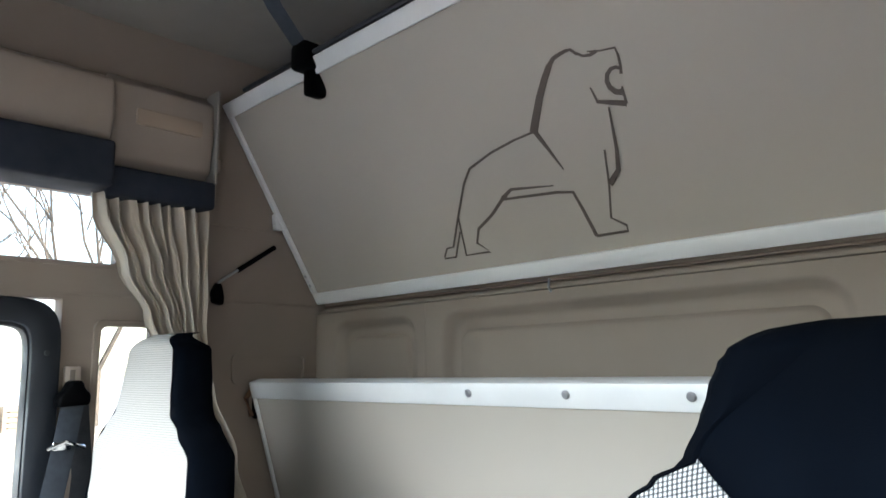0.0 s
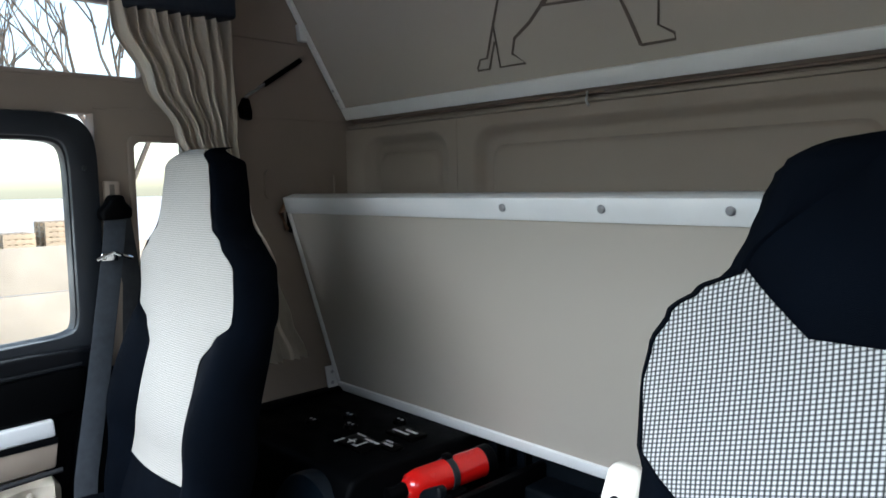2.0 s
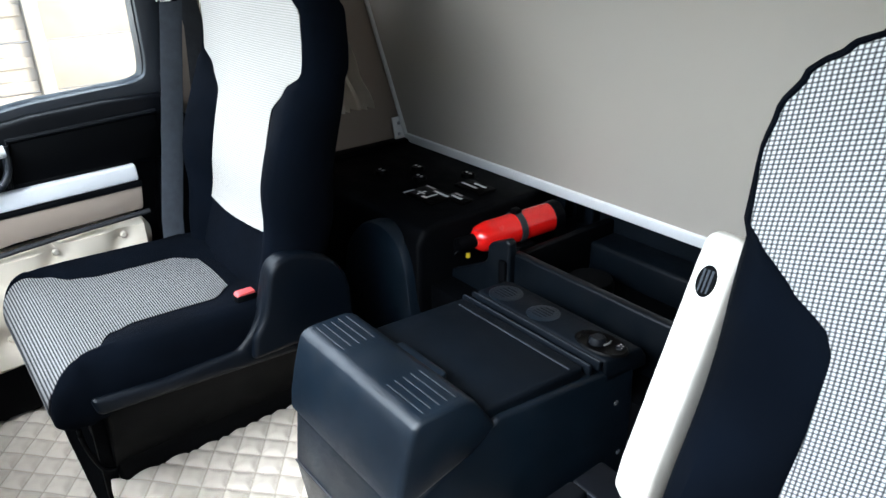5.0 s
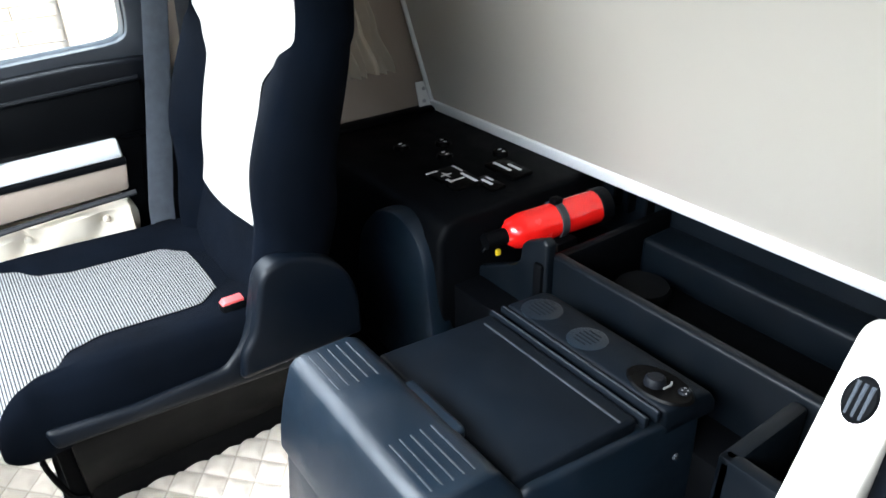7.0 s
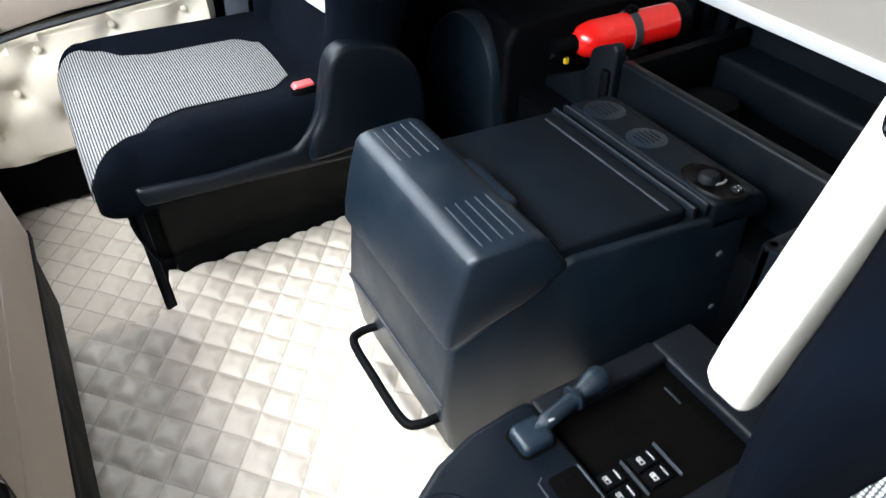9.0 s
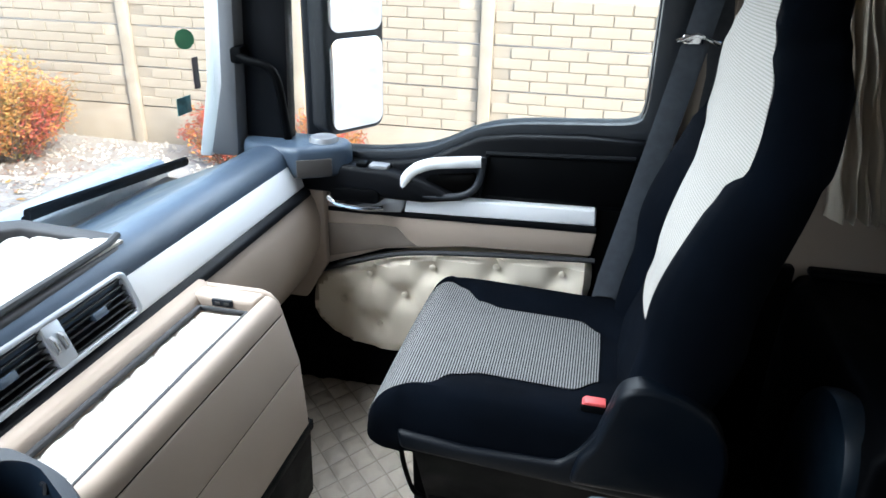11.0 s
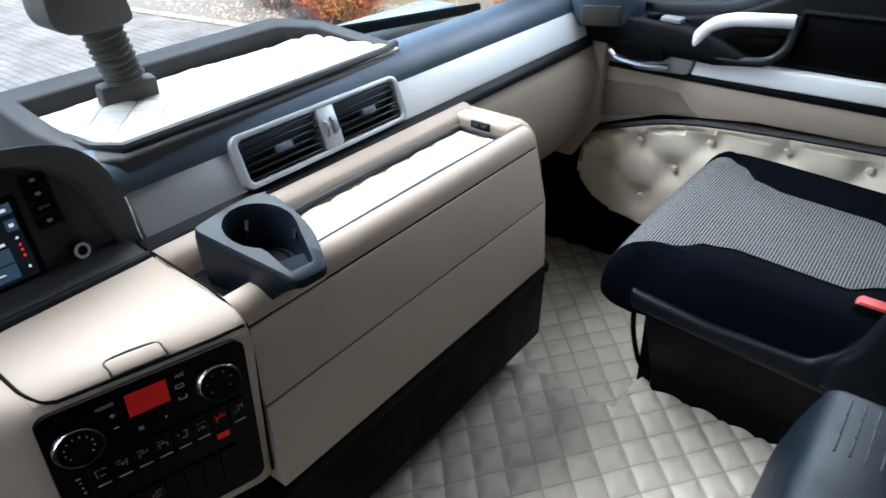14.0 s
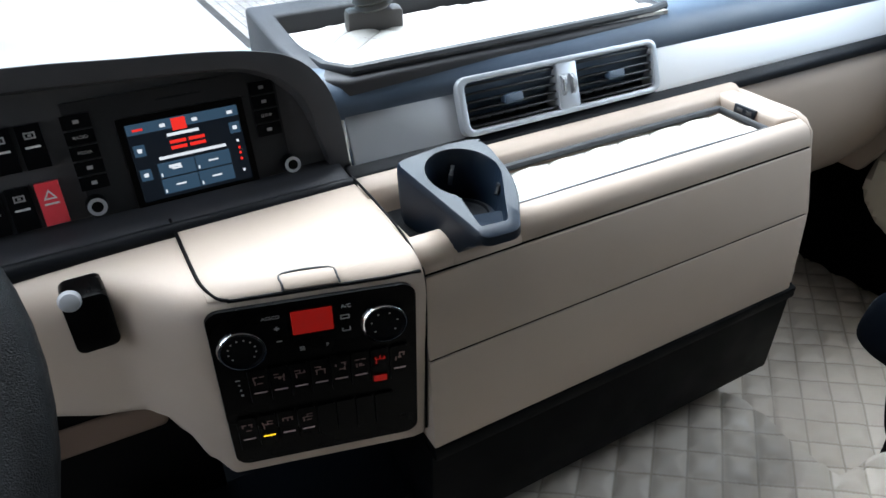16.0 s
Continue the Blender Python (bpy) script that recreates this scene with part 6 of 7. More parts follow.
def cup_holder():
    c = thing("cup_holder", (-0.01, 0.35, 0.46), "dark blue-grey cup holder clipped into the dashboard tray", "cup holder")
    corners = [(-0.064, 0.409), (-0.036, 0.268), (0.005, 0.266), (0.046, 0.330), (0.053, 0.412), (0.02, 0.420)]
    radii = [0.012, 0.010, 0.012, 0.035, 0.022, 0.03]
    outer = []
    for k, c1 in enumerate(corners):
        p0, p1, p2 = (Vector(corners[(k + d) % len(corners)]) for d in (-1, 0, 1))
        a0 = p1 + (p0 - p1).normalized() * radii[k]
        a2 = p1 + (p2 - p1).normalized() * radii[k]
        outer += [tuple(a0 * (1 - s) ** 2 + p1 * 2 * s * (1 - s) + a2 * s * s) for s in (0, 0.2, 0.4, 0.6, 0.8, 1)]
        nx = p2 + (p1 - p2).normalized() * radii[(k + 1) % len(corners)]
        outer += [tuple(a2.lerp(nx, s / 9)) for s in range(1, 9)]
    hx, hy = -0.001, 0.367

    def top(y):
        return 0.512 + (y - 0.268) * 0.19

    slot = [(-0.026, 0.336), (-0.031, 0.285), (0.0, 0.2825), (0.033, 0.343)]

    def keyhole(x, y, k=1.0):
        a = math.atan2(y - hy, x - hx)
        ux, uy = math.cos(a), math.sin(a)
        r = 0.0415
        for (ax, ay), (bx, by) in zip(slot, slot[1:]):
            det = ux * (ay - by) - uy * (ax - bx)
            if abs(det) < 1e-9:
                continue
            s = ((ax - hx) * (ay - by) - (ay - hy) * (ax - bx)) / det
            v = (ux * (ay - hy) - uy * (ax - hx)) / det
            if s > 0 and -0.001 <= v <= 1.001:
                r = max(r, s)
        return hx + r * k * ux, hy + r * k * uy, r > 0.052
    bm = bmesh.new()
    n = len(outer)
    cx_, cy_ = -0.005, 0.36
    rows = [[bm.verts.new((cx_ + (x - cx_) * 0.92, max(cy_ + (y - cy_) * 0.90, 0.322), 0.462)) for x, y in outer],
            [bm.verts.new((cx_ + (x - cx_) * 0.975, max(cy_ + (y - cy_) * 0.97, 0.290), 0.490)) for x, y in outer],
            [bm.verts.new((x, y, top(y) - 0.011)) for x, y in outer],
            [bm.verts.new((cx_ + (x - cx_) * 0.985, cy_ + (y - cy_) * 0.985, top(y) - 0.002)) for x, y in outer],
            [bm.verts.new((cx_ + (x - cx_) * 0.955, cy_ + (y - cy_) * 0.955, top(y))) for x, y in outer]]
    K = [keyhole(x, y) for x, y in outer]
    rows.append([bm.verts.new((x, y, top(y) - 0.0005)) for x, y, _ in K])
    rows.append([bm.verts.new((hx + (x - hx) * 0.97, hy + (y - hy) * 0.97, top(y) - (0.008 if w else 0.004))) for x, y, w in K])
    rows.append([bm.verts.new((hx + (x - hx) * (0.95 if w else 0.90), hy + (y - hy) * (0.95 if w else 0.90), 0.500 if w else 0.476)) for x, y, w in K])
    for A, B in zip(rows, rows[1:]):
        for i in range(n):
            bm.faces.new((A[i], A[(i + 1) % n], B[(i + 1) % n], B[i]))
    bm.faces.new(rows[0][::-1])
    mid = bm.verts.new((hx, hy, 0.474))
    for i in range(n):
        bm.faces.new((rows[-1][i], rows[-1][(i + 1) % n], mid))
    bmesh.ops.recalc_face_normals(bm, faces=bm.faces)
    part("holder_body", bm, M["holder"], c, "blue-grey plastic holder")
    part("holder_floor", lathe([(0.0, 0.0), (0.028, 0.0), (0.0295, 0.003), (0.0315, 0.003), (0.0325, 0.0)], Matrix.Translation((hx, hy, 0.4775)), 28), M["bumper"], c)
    part("grip_spring", tube([(0.004, 0.404, 0.497), (0.002, 0.398, 0.512), (0.006, 0.401, 0.521)], 0.0028, 6), M["steel"], c, "small steel grip spring")
    part("grip_tooth", tube([(-0.036, 0.352, 0.512), (-0.032, 0.345, 0.515), (-0.027, 0.338, 0.508)], 0.003, 6), M["bumper"], c)
    part("grip_tooth", tube([(0.034, 0.352, 0.512), (0.030, 0.344, 0.515), (0.024, 0.340, 0.508)], 0.003, 6), M["bumper"], c)


cup_holder()

# glove panel on the passenger side
gp = [(0.478, 0.494), (0.462, 0.47), (0.448, 0.42), (0.455, 0.35), (0.49, 0.27), (0.545, 0.20), (0.60, 0.20), (0.60, 0.494)]
part("glove_panel", prism(gp, "x", X1 + 0.012, 1.04, 0.010, 3, angle=60), M["beige"], db, "smooth beige passenger panel")
part("side_cheek", prism([(0.44, 0.49), (0.44, 0.30), (0.50, 0.20), (0.62, 0.2), (0.62, 0.52)], "x", 1.04, 1.066, 0.006), M["beige"], db)
part("footwell_wall", box(0.40, 1.12, 0.60, 0.66, -0.09, 0.46, 0.006), M["black"], db)
part("footwell_wall", box(1.085, 1.13, 0.44, 0.62, -0.09, 0.48, 0.004), M["black"], db)

# tray with pad on the dash top
tr = thing("dash_tray", (0.15, 0.55, 0.62), "dark moulded tray on the dash top", "tray")
o_ = [(-0.112, 0.735), (0.36, 0.745), (0.425, 0.69), (0.462, 0.538), (0.42, 0.522), (-0.066, 0.508), (-0.090, 0.524), (-0.110, 0.62)]
i_ = [(-0.084, 0.695), (0.34, 0.705), (0.392, 0.67), (0.428, 0.546), (0.40, 0.536), (-0.055, 0.522), (-0.071, 0.54), (-0.084, 0.62)]
bm = bmesh.new()
n = len(o_)
R = [[bm.verts.new((x, y, zz(y))) for x, y in L_] for L_, zz in ((o_, lambda y: 0.46), (o_, lambda y: 0.597 + 0.165 * max(0, y - 0.52)), (i_, lambda y: 0.599 + 0.165 * max(0, y - 0.52)), (i_, lambda y: 0.594))]
for A, B in zip(R, R[1:]):
    for i in range(n):
        bm.faces.new((A[i], A[(i + 1) % n], B[(i + 1) % n], B[i]))
bmesh.ops.recalc_face_normals(bm, faces=bm.faces)
part("tray_rim", bevelled(bm, 0.006, 3, 40), M["hood"], tr, "dark moulded tray rim")
part("tray_floor", prism(i_, "z", 0.590, 0.5955, 0), M["hood"], tr, "flat tray floor")
tp = thing("quilted_pad", (0.15, 0.53, 0.625), "white quilted pad with dark piping in the dash tray", "pad")


part("pad_top", quilted(-0.10, 0.45, 0.527, 0.692, 0.604, 0.04, 0.006, 0.0048, True, 45, 0.012, left=lambda y: -0.080 + 0.54 * max(0, 0.56 - y), right=lambda y: 0.438 - 0.25 * max(0, y - 0.54)), M["pad"], tp)
part("piping", tube([(-0.083, 0.60, 0.604), (-0.078, 0.55, 0.604), (-0.058, 0.521, 0.604), (0.15, 0.525, 0.605), (0.41, 0.533, 0.605), (0.445, 0.542, 0.606)], 0.0062, 8), M["rubber"], tp, "dark piping")

# bellows mount of a device, standing in the tray
mt = thing("device_mount", (0.03, 0.585, 0.63), "grey bellows mount standing in the dash tray", "device mount")
part("mount_foot", prism([(0.0, 0.672), (0.075, 0.66), (0.068, 0.632), (-0.006, 0.644)], "z", 0.60, 0.632, 0.006), M["mount"], mt)
prof_b = [(0.0, 0.0)]
for k in range(9):
    prof_b += [(0.0215, 0.002 + 0.0085 * k), (0.0265, 0.0062 + 0.0085 * k)]
prof_b += [(0.0215, 0.08), (0.0, 0.081)]
part("bellows", lathe(prof_b, aim((0.036, 0.652, 0.630), (-0.22, 0.05, 1)), 24), surface("grey_bellows_rubber", (0.065, 0.061, 0.055), 0.7, vary=0.1), mt, "ribbed grey rubber bellows")
part("mount_head", prism(smooth_loop([(-0.03, 0.706), (0.045, 0.706), (0.05, 0.73), (0.03, 0.80), (-0.03, 0.82), (-0.05, 0.74)], 4), "y", 0.63, 0.685, 0.012, 3), M["mount"], mt)

# ---- driver side of the dashboard ----
dr = thing("driver_console", (-0.3, 0.4, 0.25), "beige driver console with climate panel and radio hood", "dashboard")
dp = [(0.305, 0.238), (0.292, 0.243), (0.287, 0.254), (0.286, 0.27), (0.283, 0.33), (0.2785, 0.42), (0.276, 0.455), (0.2775, 0.468), (0.281, 0.479), (0.288, 0.4875), (0.298, 0.493), (0.312, 0.4965), (0.33, 0.4985), (0.43, 0.5005), (0.50, 0.4995), (0.50, 0.30), (0.42, 0.238)]
KNEE = [(0.093, 0.238), (0.296, 0.238), (0.316, 0.262), (0.333, 0.298), (0.348, 0.318), (0.365, 0.325), (0.395, 0.326), (0.46, 0.338), (0.9, 0.338)]


def console_skin():
    """The console front, which swings back into the knee panel beside the wheel."""
    xs = [-0.093 - 0.004 * k for k in range(92)] + [-0.6, -0.9]
    bm = bmesh.new()
    rows = []
    for x in xs:
        low = lerp(KNEE, -x)
        back = 0.040 * lerp([(0.29, 0.0), (0.375, 1.0), (1, 1.0)], -x)
        rows.append([bm.verts.new((x, y + back * max(0.0, min(1.0, (0.47 - y) / 0.19)), z if z > 0.46 else low + (z - 0.238) * (0.46 - low) / 0.222)) for y, z in dp])
    for A, B_ in zip(rows, rows[1:]):
        for i in range(len(dp)):
            bm.faces.new((A[i], A[(i + 1) % len(dp)], B_[(i + 1) % len(dp)], B_[i]))
    bm.faces.new(rows[0]); bm.faces.new(rows[-1][::-1])
    bmesh.ops.recalc_face_normals(bm, faces=bm.faces)
    return bm


part("lower_console", console_skin(), M["beige"], dr, "beige console front curving into the knee panel")
# rail set back under the panel; its shade is put in as brown colour
part("knee_rail", box(-0.9, -0.345, 0.415, 0.445, 0.245, 0.286, 0.008, 3), M["brown"], dr, "beige rail under the knee panel, coloured brown for its shade")
# black box put in as the shade beneath the knee panel
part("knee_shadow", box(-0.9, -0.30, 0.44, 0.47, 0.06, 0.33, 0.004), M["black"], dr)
# lid of the storage bin
part("bin_lid", prism([(0.2828, 0.4832), (0.2866, 0.4874), (0.297, 0.4935), (0.312, 0.4972), (0.33, 0.4995), (0.438, 0.5065), (0.438, 0.498), (0.33, 0.495), (0.300, 0.488), (0.2880, 0.4810)], "x", -0.288, -0.0955, 0.0006, 2, angle=60), M["beige"], dr, "beige storage bin lid")
part("lid_tab", prism([(0.2828, 0.4850), (0.2866, 0.4894), (0.2945, 0.4942), (0.2965, 0.4945), (0.2960, 0.488), (0.287, 0.480)], "x", -0.2215, -0.1725, 0.0008, 2, angle=60), M["beige"], dr, "lid finger tab")
part("tab_seam", tube(smooth_path([(-0.2225, 0.2828, 0.4840), (-0.2218, 0.2866, 0.4889), (-0.218, 0.2968, 0.4945), (-0.176, 0.2968, 0.4945), (-0.1722, 0.2866, 0.4889), (-0.1715, 0.2828, 0.4840)], 4), 0.0011, 6), M["rubber"], dr)
part("lid_seam", tube(smooth_path([(-0.2895, 0.438, 0.5083), (-0.2895, 0.35, 0.5012), (-0.2892, 0.312, 0.4968), (-0.2870, 0.2965, 0.4926), (-0.280, 0.2860, 0.4856), (-0.270, 0.2832, 0.4826), (-0.255, 0.2826, 0.4818), (-0.0955, 0.2824, 0.4815)], 5), 0.0019, 6), M["black"], dr)
part("side_seam", tube(smooth_path([(-0.094, 0.46, 0.511), (-0.093, 0.34, 0.503), (-0.092, 0.295, 0.485), (-0.092, 0.280, 0.455), (-0.092, 0.284, 0.26)], 5), 0.0016, 6), M["black"], dr)


def climate_panel():
    c = thing("climate_panel", (-0.2, 0.275, 0.26), "gloss black climate and switch panel with red display", "control panel")
    tl = lambda z: 0.276 + 0.004 * (0.46 - z) / 0.1 * 0.6     # the face leans a little

    def plate(x0, x1, z0, z1, off, th, r, mat_, name, parent, label=""):
        bm = bmesh.new()
        loop = rrect(x0, x1, z0, z1, r) if r > 0 else [(x1, z1), (x0, z1), (x0, z0), (x1, z0)]
        A = [bm.verts.new((x, tl(z) - off, z)) for x, z in loop]
        B = [bm.verts.new((x, tl(z) - off - th, z)) for x, z in loop]
        bm.faces.new(A); bm.faces.new(B[::-1])
        for i in range(len(loop)):
            bm.faces.new((A[i], A[(i + 1) % len(loop)], B[(i + 1) % len(loop)], B[i]))
        bmesh.ops.recalc_face_normals(bm, faces=bm.faces)
        return part(name, bm, mat_, parent, label)
    plate(-0.2955, -0.106, 0.2545, 0.4625, -0.002, 0.005, 0.014, M["gloss_black"], "panel_plate", c, "gloss black plate")
    off = 0.0035
    plate(-0.2220, -0.1848, 0.4232, 0.4508, off, 0.001, 0, M["lit_panel"], "display", c, "red lit display")
    for x, z, big in ((-0.2699, 0.4165, 1), (-0.1385, 0.4216, 1)):
        m = aim((x, tl(z) - 0.003, z), (0, -1, 0.06))
        k = part("knob", lathe([(0.0, 0.0052), (0.0178, 0.0052), (0.0195, 0.0075), (0.0195, 0.0)], m, 28), M["black"], c, "black rotary knob")
        part("knob_ring", lathe([(0.0196, 0.0), (0.0220, 0.001), (0.0219, 0.0052), (0.0209, 0.0066), (0.0196, 0.0064)], m, 32), M["chrome"], k, "chrome ring")
        for i in range(10 if x < -0.2 else 6):
            a = radians(-40 + 260 * i / (9 if x < -0.2 else 5))
            p = m @ Vector((0.0125 * math.cos(a), 0.0125 * math.sin(a), 0.0054))
            part("knob_mark", box(p.x - 0.0007, p.x + 0.0007, p.y - 0.0003, p.y + 0.0003, p.z - 0.0007, p.z + 0.0007, 0), M["icon"], k)
    for x, z, w, h in ((-0.1735, 0.4372, 0.0042, 0.0005), (-0.1735, 0.4332, 0.0042, 0.0005), (-0.1772, 0.4350, 0.0005, 0.0022), (-0.1698, 0.4350, 0.0005, 0.0022), (-0.1729, 0.4178, 0.0036, 0.0006), (-0.1765, 0.4196, 0.0006, 0.0018), (-0.1695, 0.4200, 0.0006, 0.0022),
                       (-0.2154, 0.4062, 0.0024, 0.0005), (-0.2154, 0.4043, 0.0024, 0.0005), (-0.2154, 0.4024, 0.0024, 0.0005), (-0.2358, 0.4337, 0.0024, 0.0007), (-0.2351, 0.4179, 0.0024, 0.0007),
                       (-0.2786, 0.3765, 0.0022, 0.0006), (-0.2778, 0.3700, 0.0009, 0.0009), (-0.2772, 0.3630, 0.0009, 0.0009), (-0.2768, 0.3560, 0.0012, 0.0012)):
        plate(x - w, x + w, z - h, z + h, off, 0.0005, 0, M["icon"], "printed_mark", c)
    plate(-0.2365, -0.2351, 0.4313, 0.4361, off, 0.0005, 0, M["icon"], "printed_mark", c)
    icon_rng = random.Random(31)
    STROKES = [(-0.003, 0.0105, 0.0022, 0.0006), (0.003, 0.0105, 0.0022, 0.0006), (0, 0.0065, 0.0050, 0.0005), (-0.0038, 0.003, 0.0006, 0.0024), (0.0038, 0.003, 0.0006, 0.0024),
               (0.0, 0.0085, 0.0006, 0.0026), (0.001, 0.0022, 0.0026, 0.0006), (-0.0045, 0.008, 0.0007, 0.0014), (0.0042, 0.008, 0.0007, 0.0016), (0.0, 0.0045, 0.0014, 0.0010)]
    for row, z in ((0, 0.3655), (1, 0.3025)):
        for i in range(8):
            x = -0.2603 + 0.01936 * i if row == 0 else -0.2792 + 0.0196 * i
            k = plate(x - 0.009, x + 0.009, z - 0.024, z + 0.022, off - 0.002, 0.0045, 0.003, M["gloss_black"], "rocker_switch", c)
            if row == 0 or i < 4:
                for dx, dz, w, h in icon_rng.sample(STROKES, 5):
                    plate(x + dx - w, x + dx + w, z + 0.003 + dz - h, z + 0.003 + dz + h, off + 0.003, 0.0005, 0, M["lit_panel"] if (row, i) == (0, 6) else M["icon_red"], "switch_icon", k)
                bar = M["lit_yellow"] if (row == 1 and i == 1) else M["icon_bar"]
                if (row, i) != (0, 6):
                    plate(x - 0.006, x + 0.006, z - 0.008, z - 0.0065, off + 0.003, 0.0005, 0, bar, "switch_bar", k)
            if row == 0 and i == 6:
                plate(x - 0.0075, x + 0.0055, z - 0.020, z - 0.012, off + 0.004, 0.0005, 0, M["lit_panel"], "warning_light", k)


climate_panel()


def radio_hood():
    h = thing("instrument_hood", (-0.35, 0.5, 0.50), "dark grey instrument hood with radio display", "instrument hood")
    bend = [(-0.95, 0.664), (-0.60, 0.682), (-0.39, 0.675), (-0.30, 0.668), (-0.20, 0.659), (-0.143, 0.646), (-0.109, 0.619), (-0.089, 0.571), (-0.079, 0.484)]
    bend2 = [(-0.93, 0.645), (-0.60, 0.662), (-0.395, 0.654), (-0.305, 0.649), (-0.206, 0.642), (-0.166, 0.631), (-0.141, 0.613), (-0.122, 0.582), (-0.100, 0.486)]
    out = [(-0.95, 0.484)] + [(p.x, p.y) for p in smooth_path([(a, b, 0) for a, b in bend], 4)]
    inn = [(-0.93, 0.486)] + [(p.x, p.y) for p in smooth_path([(a, b, 0) for a, b in bend2], 4)]
    shell = ring(out, inn, "y", 0.486, 0.72, 0.007)
    for v in shell.verts:                                    # the top falls away towards the windscreen
        v.co.z -= 0.42 * max(0.0, v.co.y - 0.505) * min(1.0, max(0.0, v.co.z - 0.50) / 0.1)
    part("hood_shell", shell, M["hood"], h, "grained grey hood")
    part("foot_bar", prism([(0.449, 0.494), (0.449, 0.505), (0.456, 0.508), (0.50, 0.514), (0.50, 0.494)], "x", -0.93, -0.094, 0.002, 2), M["hood"], h, "ledge under the radio")
    part("foot_lip", prism([(0.440, 0.493), (0.440, 0.505), (0.4445, 0.5105), (0.452, 0.5115), (0.452, 0.493)], "x", -0.93, -0.092, 0.003, 3), M["bumper"], h, "dark lip under the radio")

    def P(x, s, off=0.0):            # s: height on the leaning radio face
        return Vector((x, 0.494 + 0.034 * s - 0.97 * off, 0.497 + 0.135 * s + 0.24 * off))

    def plate(x0, x1, s0, s1, off, th, mat_, name, parent, label="", r=0.0):
        bm = bmesh.new()
        loop = [(x, s / 8) for x, s in rrect(x0, x1, s0 * 8, s1 * 8, r)] if r else [(x1, s1), (x0, s1), (x0, s0), (x1, s0)]
        A = [bm.verts.new(P(x, s, off)) for x, s in loop]
        B = [bm.verts.new(P(x, s, off + th)) for x, s in loop]
        bm.faces.new(A); bm.faces.new(B[::-1])
        for i in range(len(loop)):
            bm.faces.new((A[i], A[(i + 1) % len(loop)], B[(i + 1) % len(loop)], B[i]))
        bmesh.ops.recalc_face_normals(bm, faces=bm.faces)
        return part(name, bm, mat_, parent, label)
    face = bmesh.new()
    face.faces.new([face.verts.new(P(x, max(0.0, (z - 0.497) / 0.135), 0.0)) for x, z in inn])
    part("radio_face", face, M["hood"], h, "dark grey instrument face")
    r = thing("radio", (-0.24, 0.5, 0.52), "truck radio with lit colour display and side keys", "radio")
    plate(-0.355, -0.148, 0.05, 0.93, 0.0005, 0.004, M["radio"], "radio_plate", r, "dark grey radio front", )
    plate(-0.312, -0.186, 0.10, 0.76, 0.0045, 0.0015, M["gloss_black"], "bezel", r)
    s = plate(-0.305, -0.193, 0.14, 0.71, 0.0062, 0.0008, M["screen"], "display", r, "lit blue-black display")
    o2, t2 = 0.0072, 0.0004
    plate(-0.3045, -0.1935, 0.632, 0.708, o2 - 0.0005, t2, M["screen_tile"], "screen_bar", s)
    plate(-0.261, -0.247, 0.612, 0.700, o2, t2, M["lit_red"], "screen_tile", s)
    plate(-0.299, -0.289, 0.655, 0.672, o2, t2, M["lit_red"], "screen_mark", s)
    for x in (-0.270, -0.238, -0.202):
        plate(x - 0.0028, x + 0.0028, 0.652, 0.676, o2, t2, M["lit_white"], "screen_mark", s)
    for x, w, z in ((-0.252, 0.016, 0.588), (-0.247, 0.034, 0.432), (-0.268, 0.006, 0.362)):      # unreadable lines of text
        plate(x - w, x + w, z - 0.011, z + 0.011, o2, t2, M["lit_white"], "screen_text", s)
    for x in (-0.259, -0.240):
        for dz in (-0.021, 0.021):
            plate(x - 0.0080, x + 0.0080, 0.512 + dz - 0.012, 0.512 + dz + 0.012, o2, t2, M["lit_red"], "screen_text", s)
    for x0, x1 in ((-0.2845, -0.2480), (-0.2470, -0.2110)):
        for z0, z1 in ((0.288, 0.398), (0.165, 0.278)):
            plate(x0, x1, z0, z1, o2 - 0.0005, t2, M["screen_tile"], "screen_tile", s)
            plate((x0 + x1) / 2 - 0.005, (x0 + x1) / 2 + 0.005, (z0 + z1) / 2 - 0.006, (z0 + z1) / 2 + 0.006, o2, t2, M["lit_white"], "screen_mark", s)
            plate(x0 + 0.0015, x0 + 0.0030, z0 + 0.010, z0 + 0.036, o2, t2, M["lit_white"], "screen_mark", s)
    for x, z in ((-0.297, 0.515), (-0.297, 0.335), (-0.200, 0.545)):
        plate(x - 0.0055, x + 0.0055, z - 0.042, z + 0.042, o2 - 0.0005, t2, M["screen_tile"], "screen_tile", s)
        plate(x - 0.0022, x + 0.0022, z - 0.014, z + 0.014, o2, t2, M["lit_white"], "screen_mark", s)
    for z, m_ in ((0.445, "lit_white"), (0.390, "lit_red"), (0.350, "lit_red"), (0.305, "lit_red"), (0.215, "lit_white")):
        plate(-0.2012, -0.1988, z - 0.010, z + 0.010, o2, t2, M[m_], "screen_mark", s)
    for side_x, names in ((-0.345, 5), (-0.164, 4)):
        for i in range(names):
            z = 0.80 - 0.108 * i
            k = plate(side_x - 0.013, side_x + 0.013, z - 0.047, z + 0.047, 0.0045, 0.0025, M["black"], "key", r, r=0.002)
            word = {(5, 1): "RADIO", (5, 2): "MEDIA", (4, 2): "SETUP"}.get((names, i))
            if word:
                words(word, 0.0044, Matrix.Translation(P(side_x, z, 0.0072)) @ pose(0, 0, 0, 76, 0, 0), M["icon"], k)
            else:
                plate(side_x - 0.0026, side_x + 0.0026, z - 0.012, z + 0.012, 0.0071, 0.0004, M["icon"], "key_mark", k)
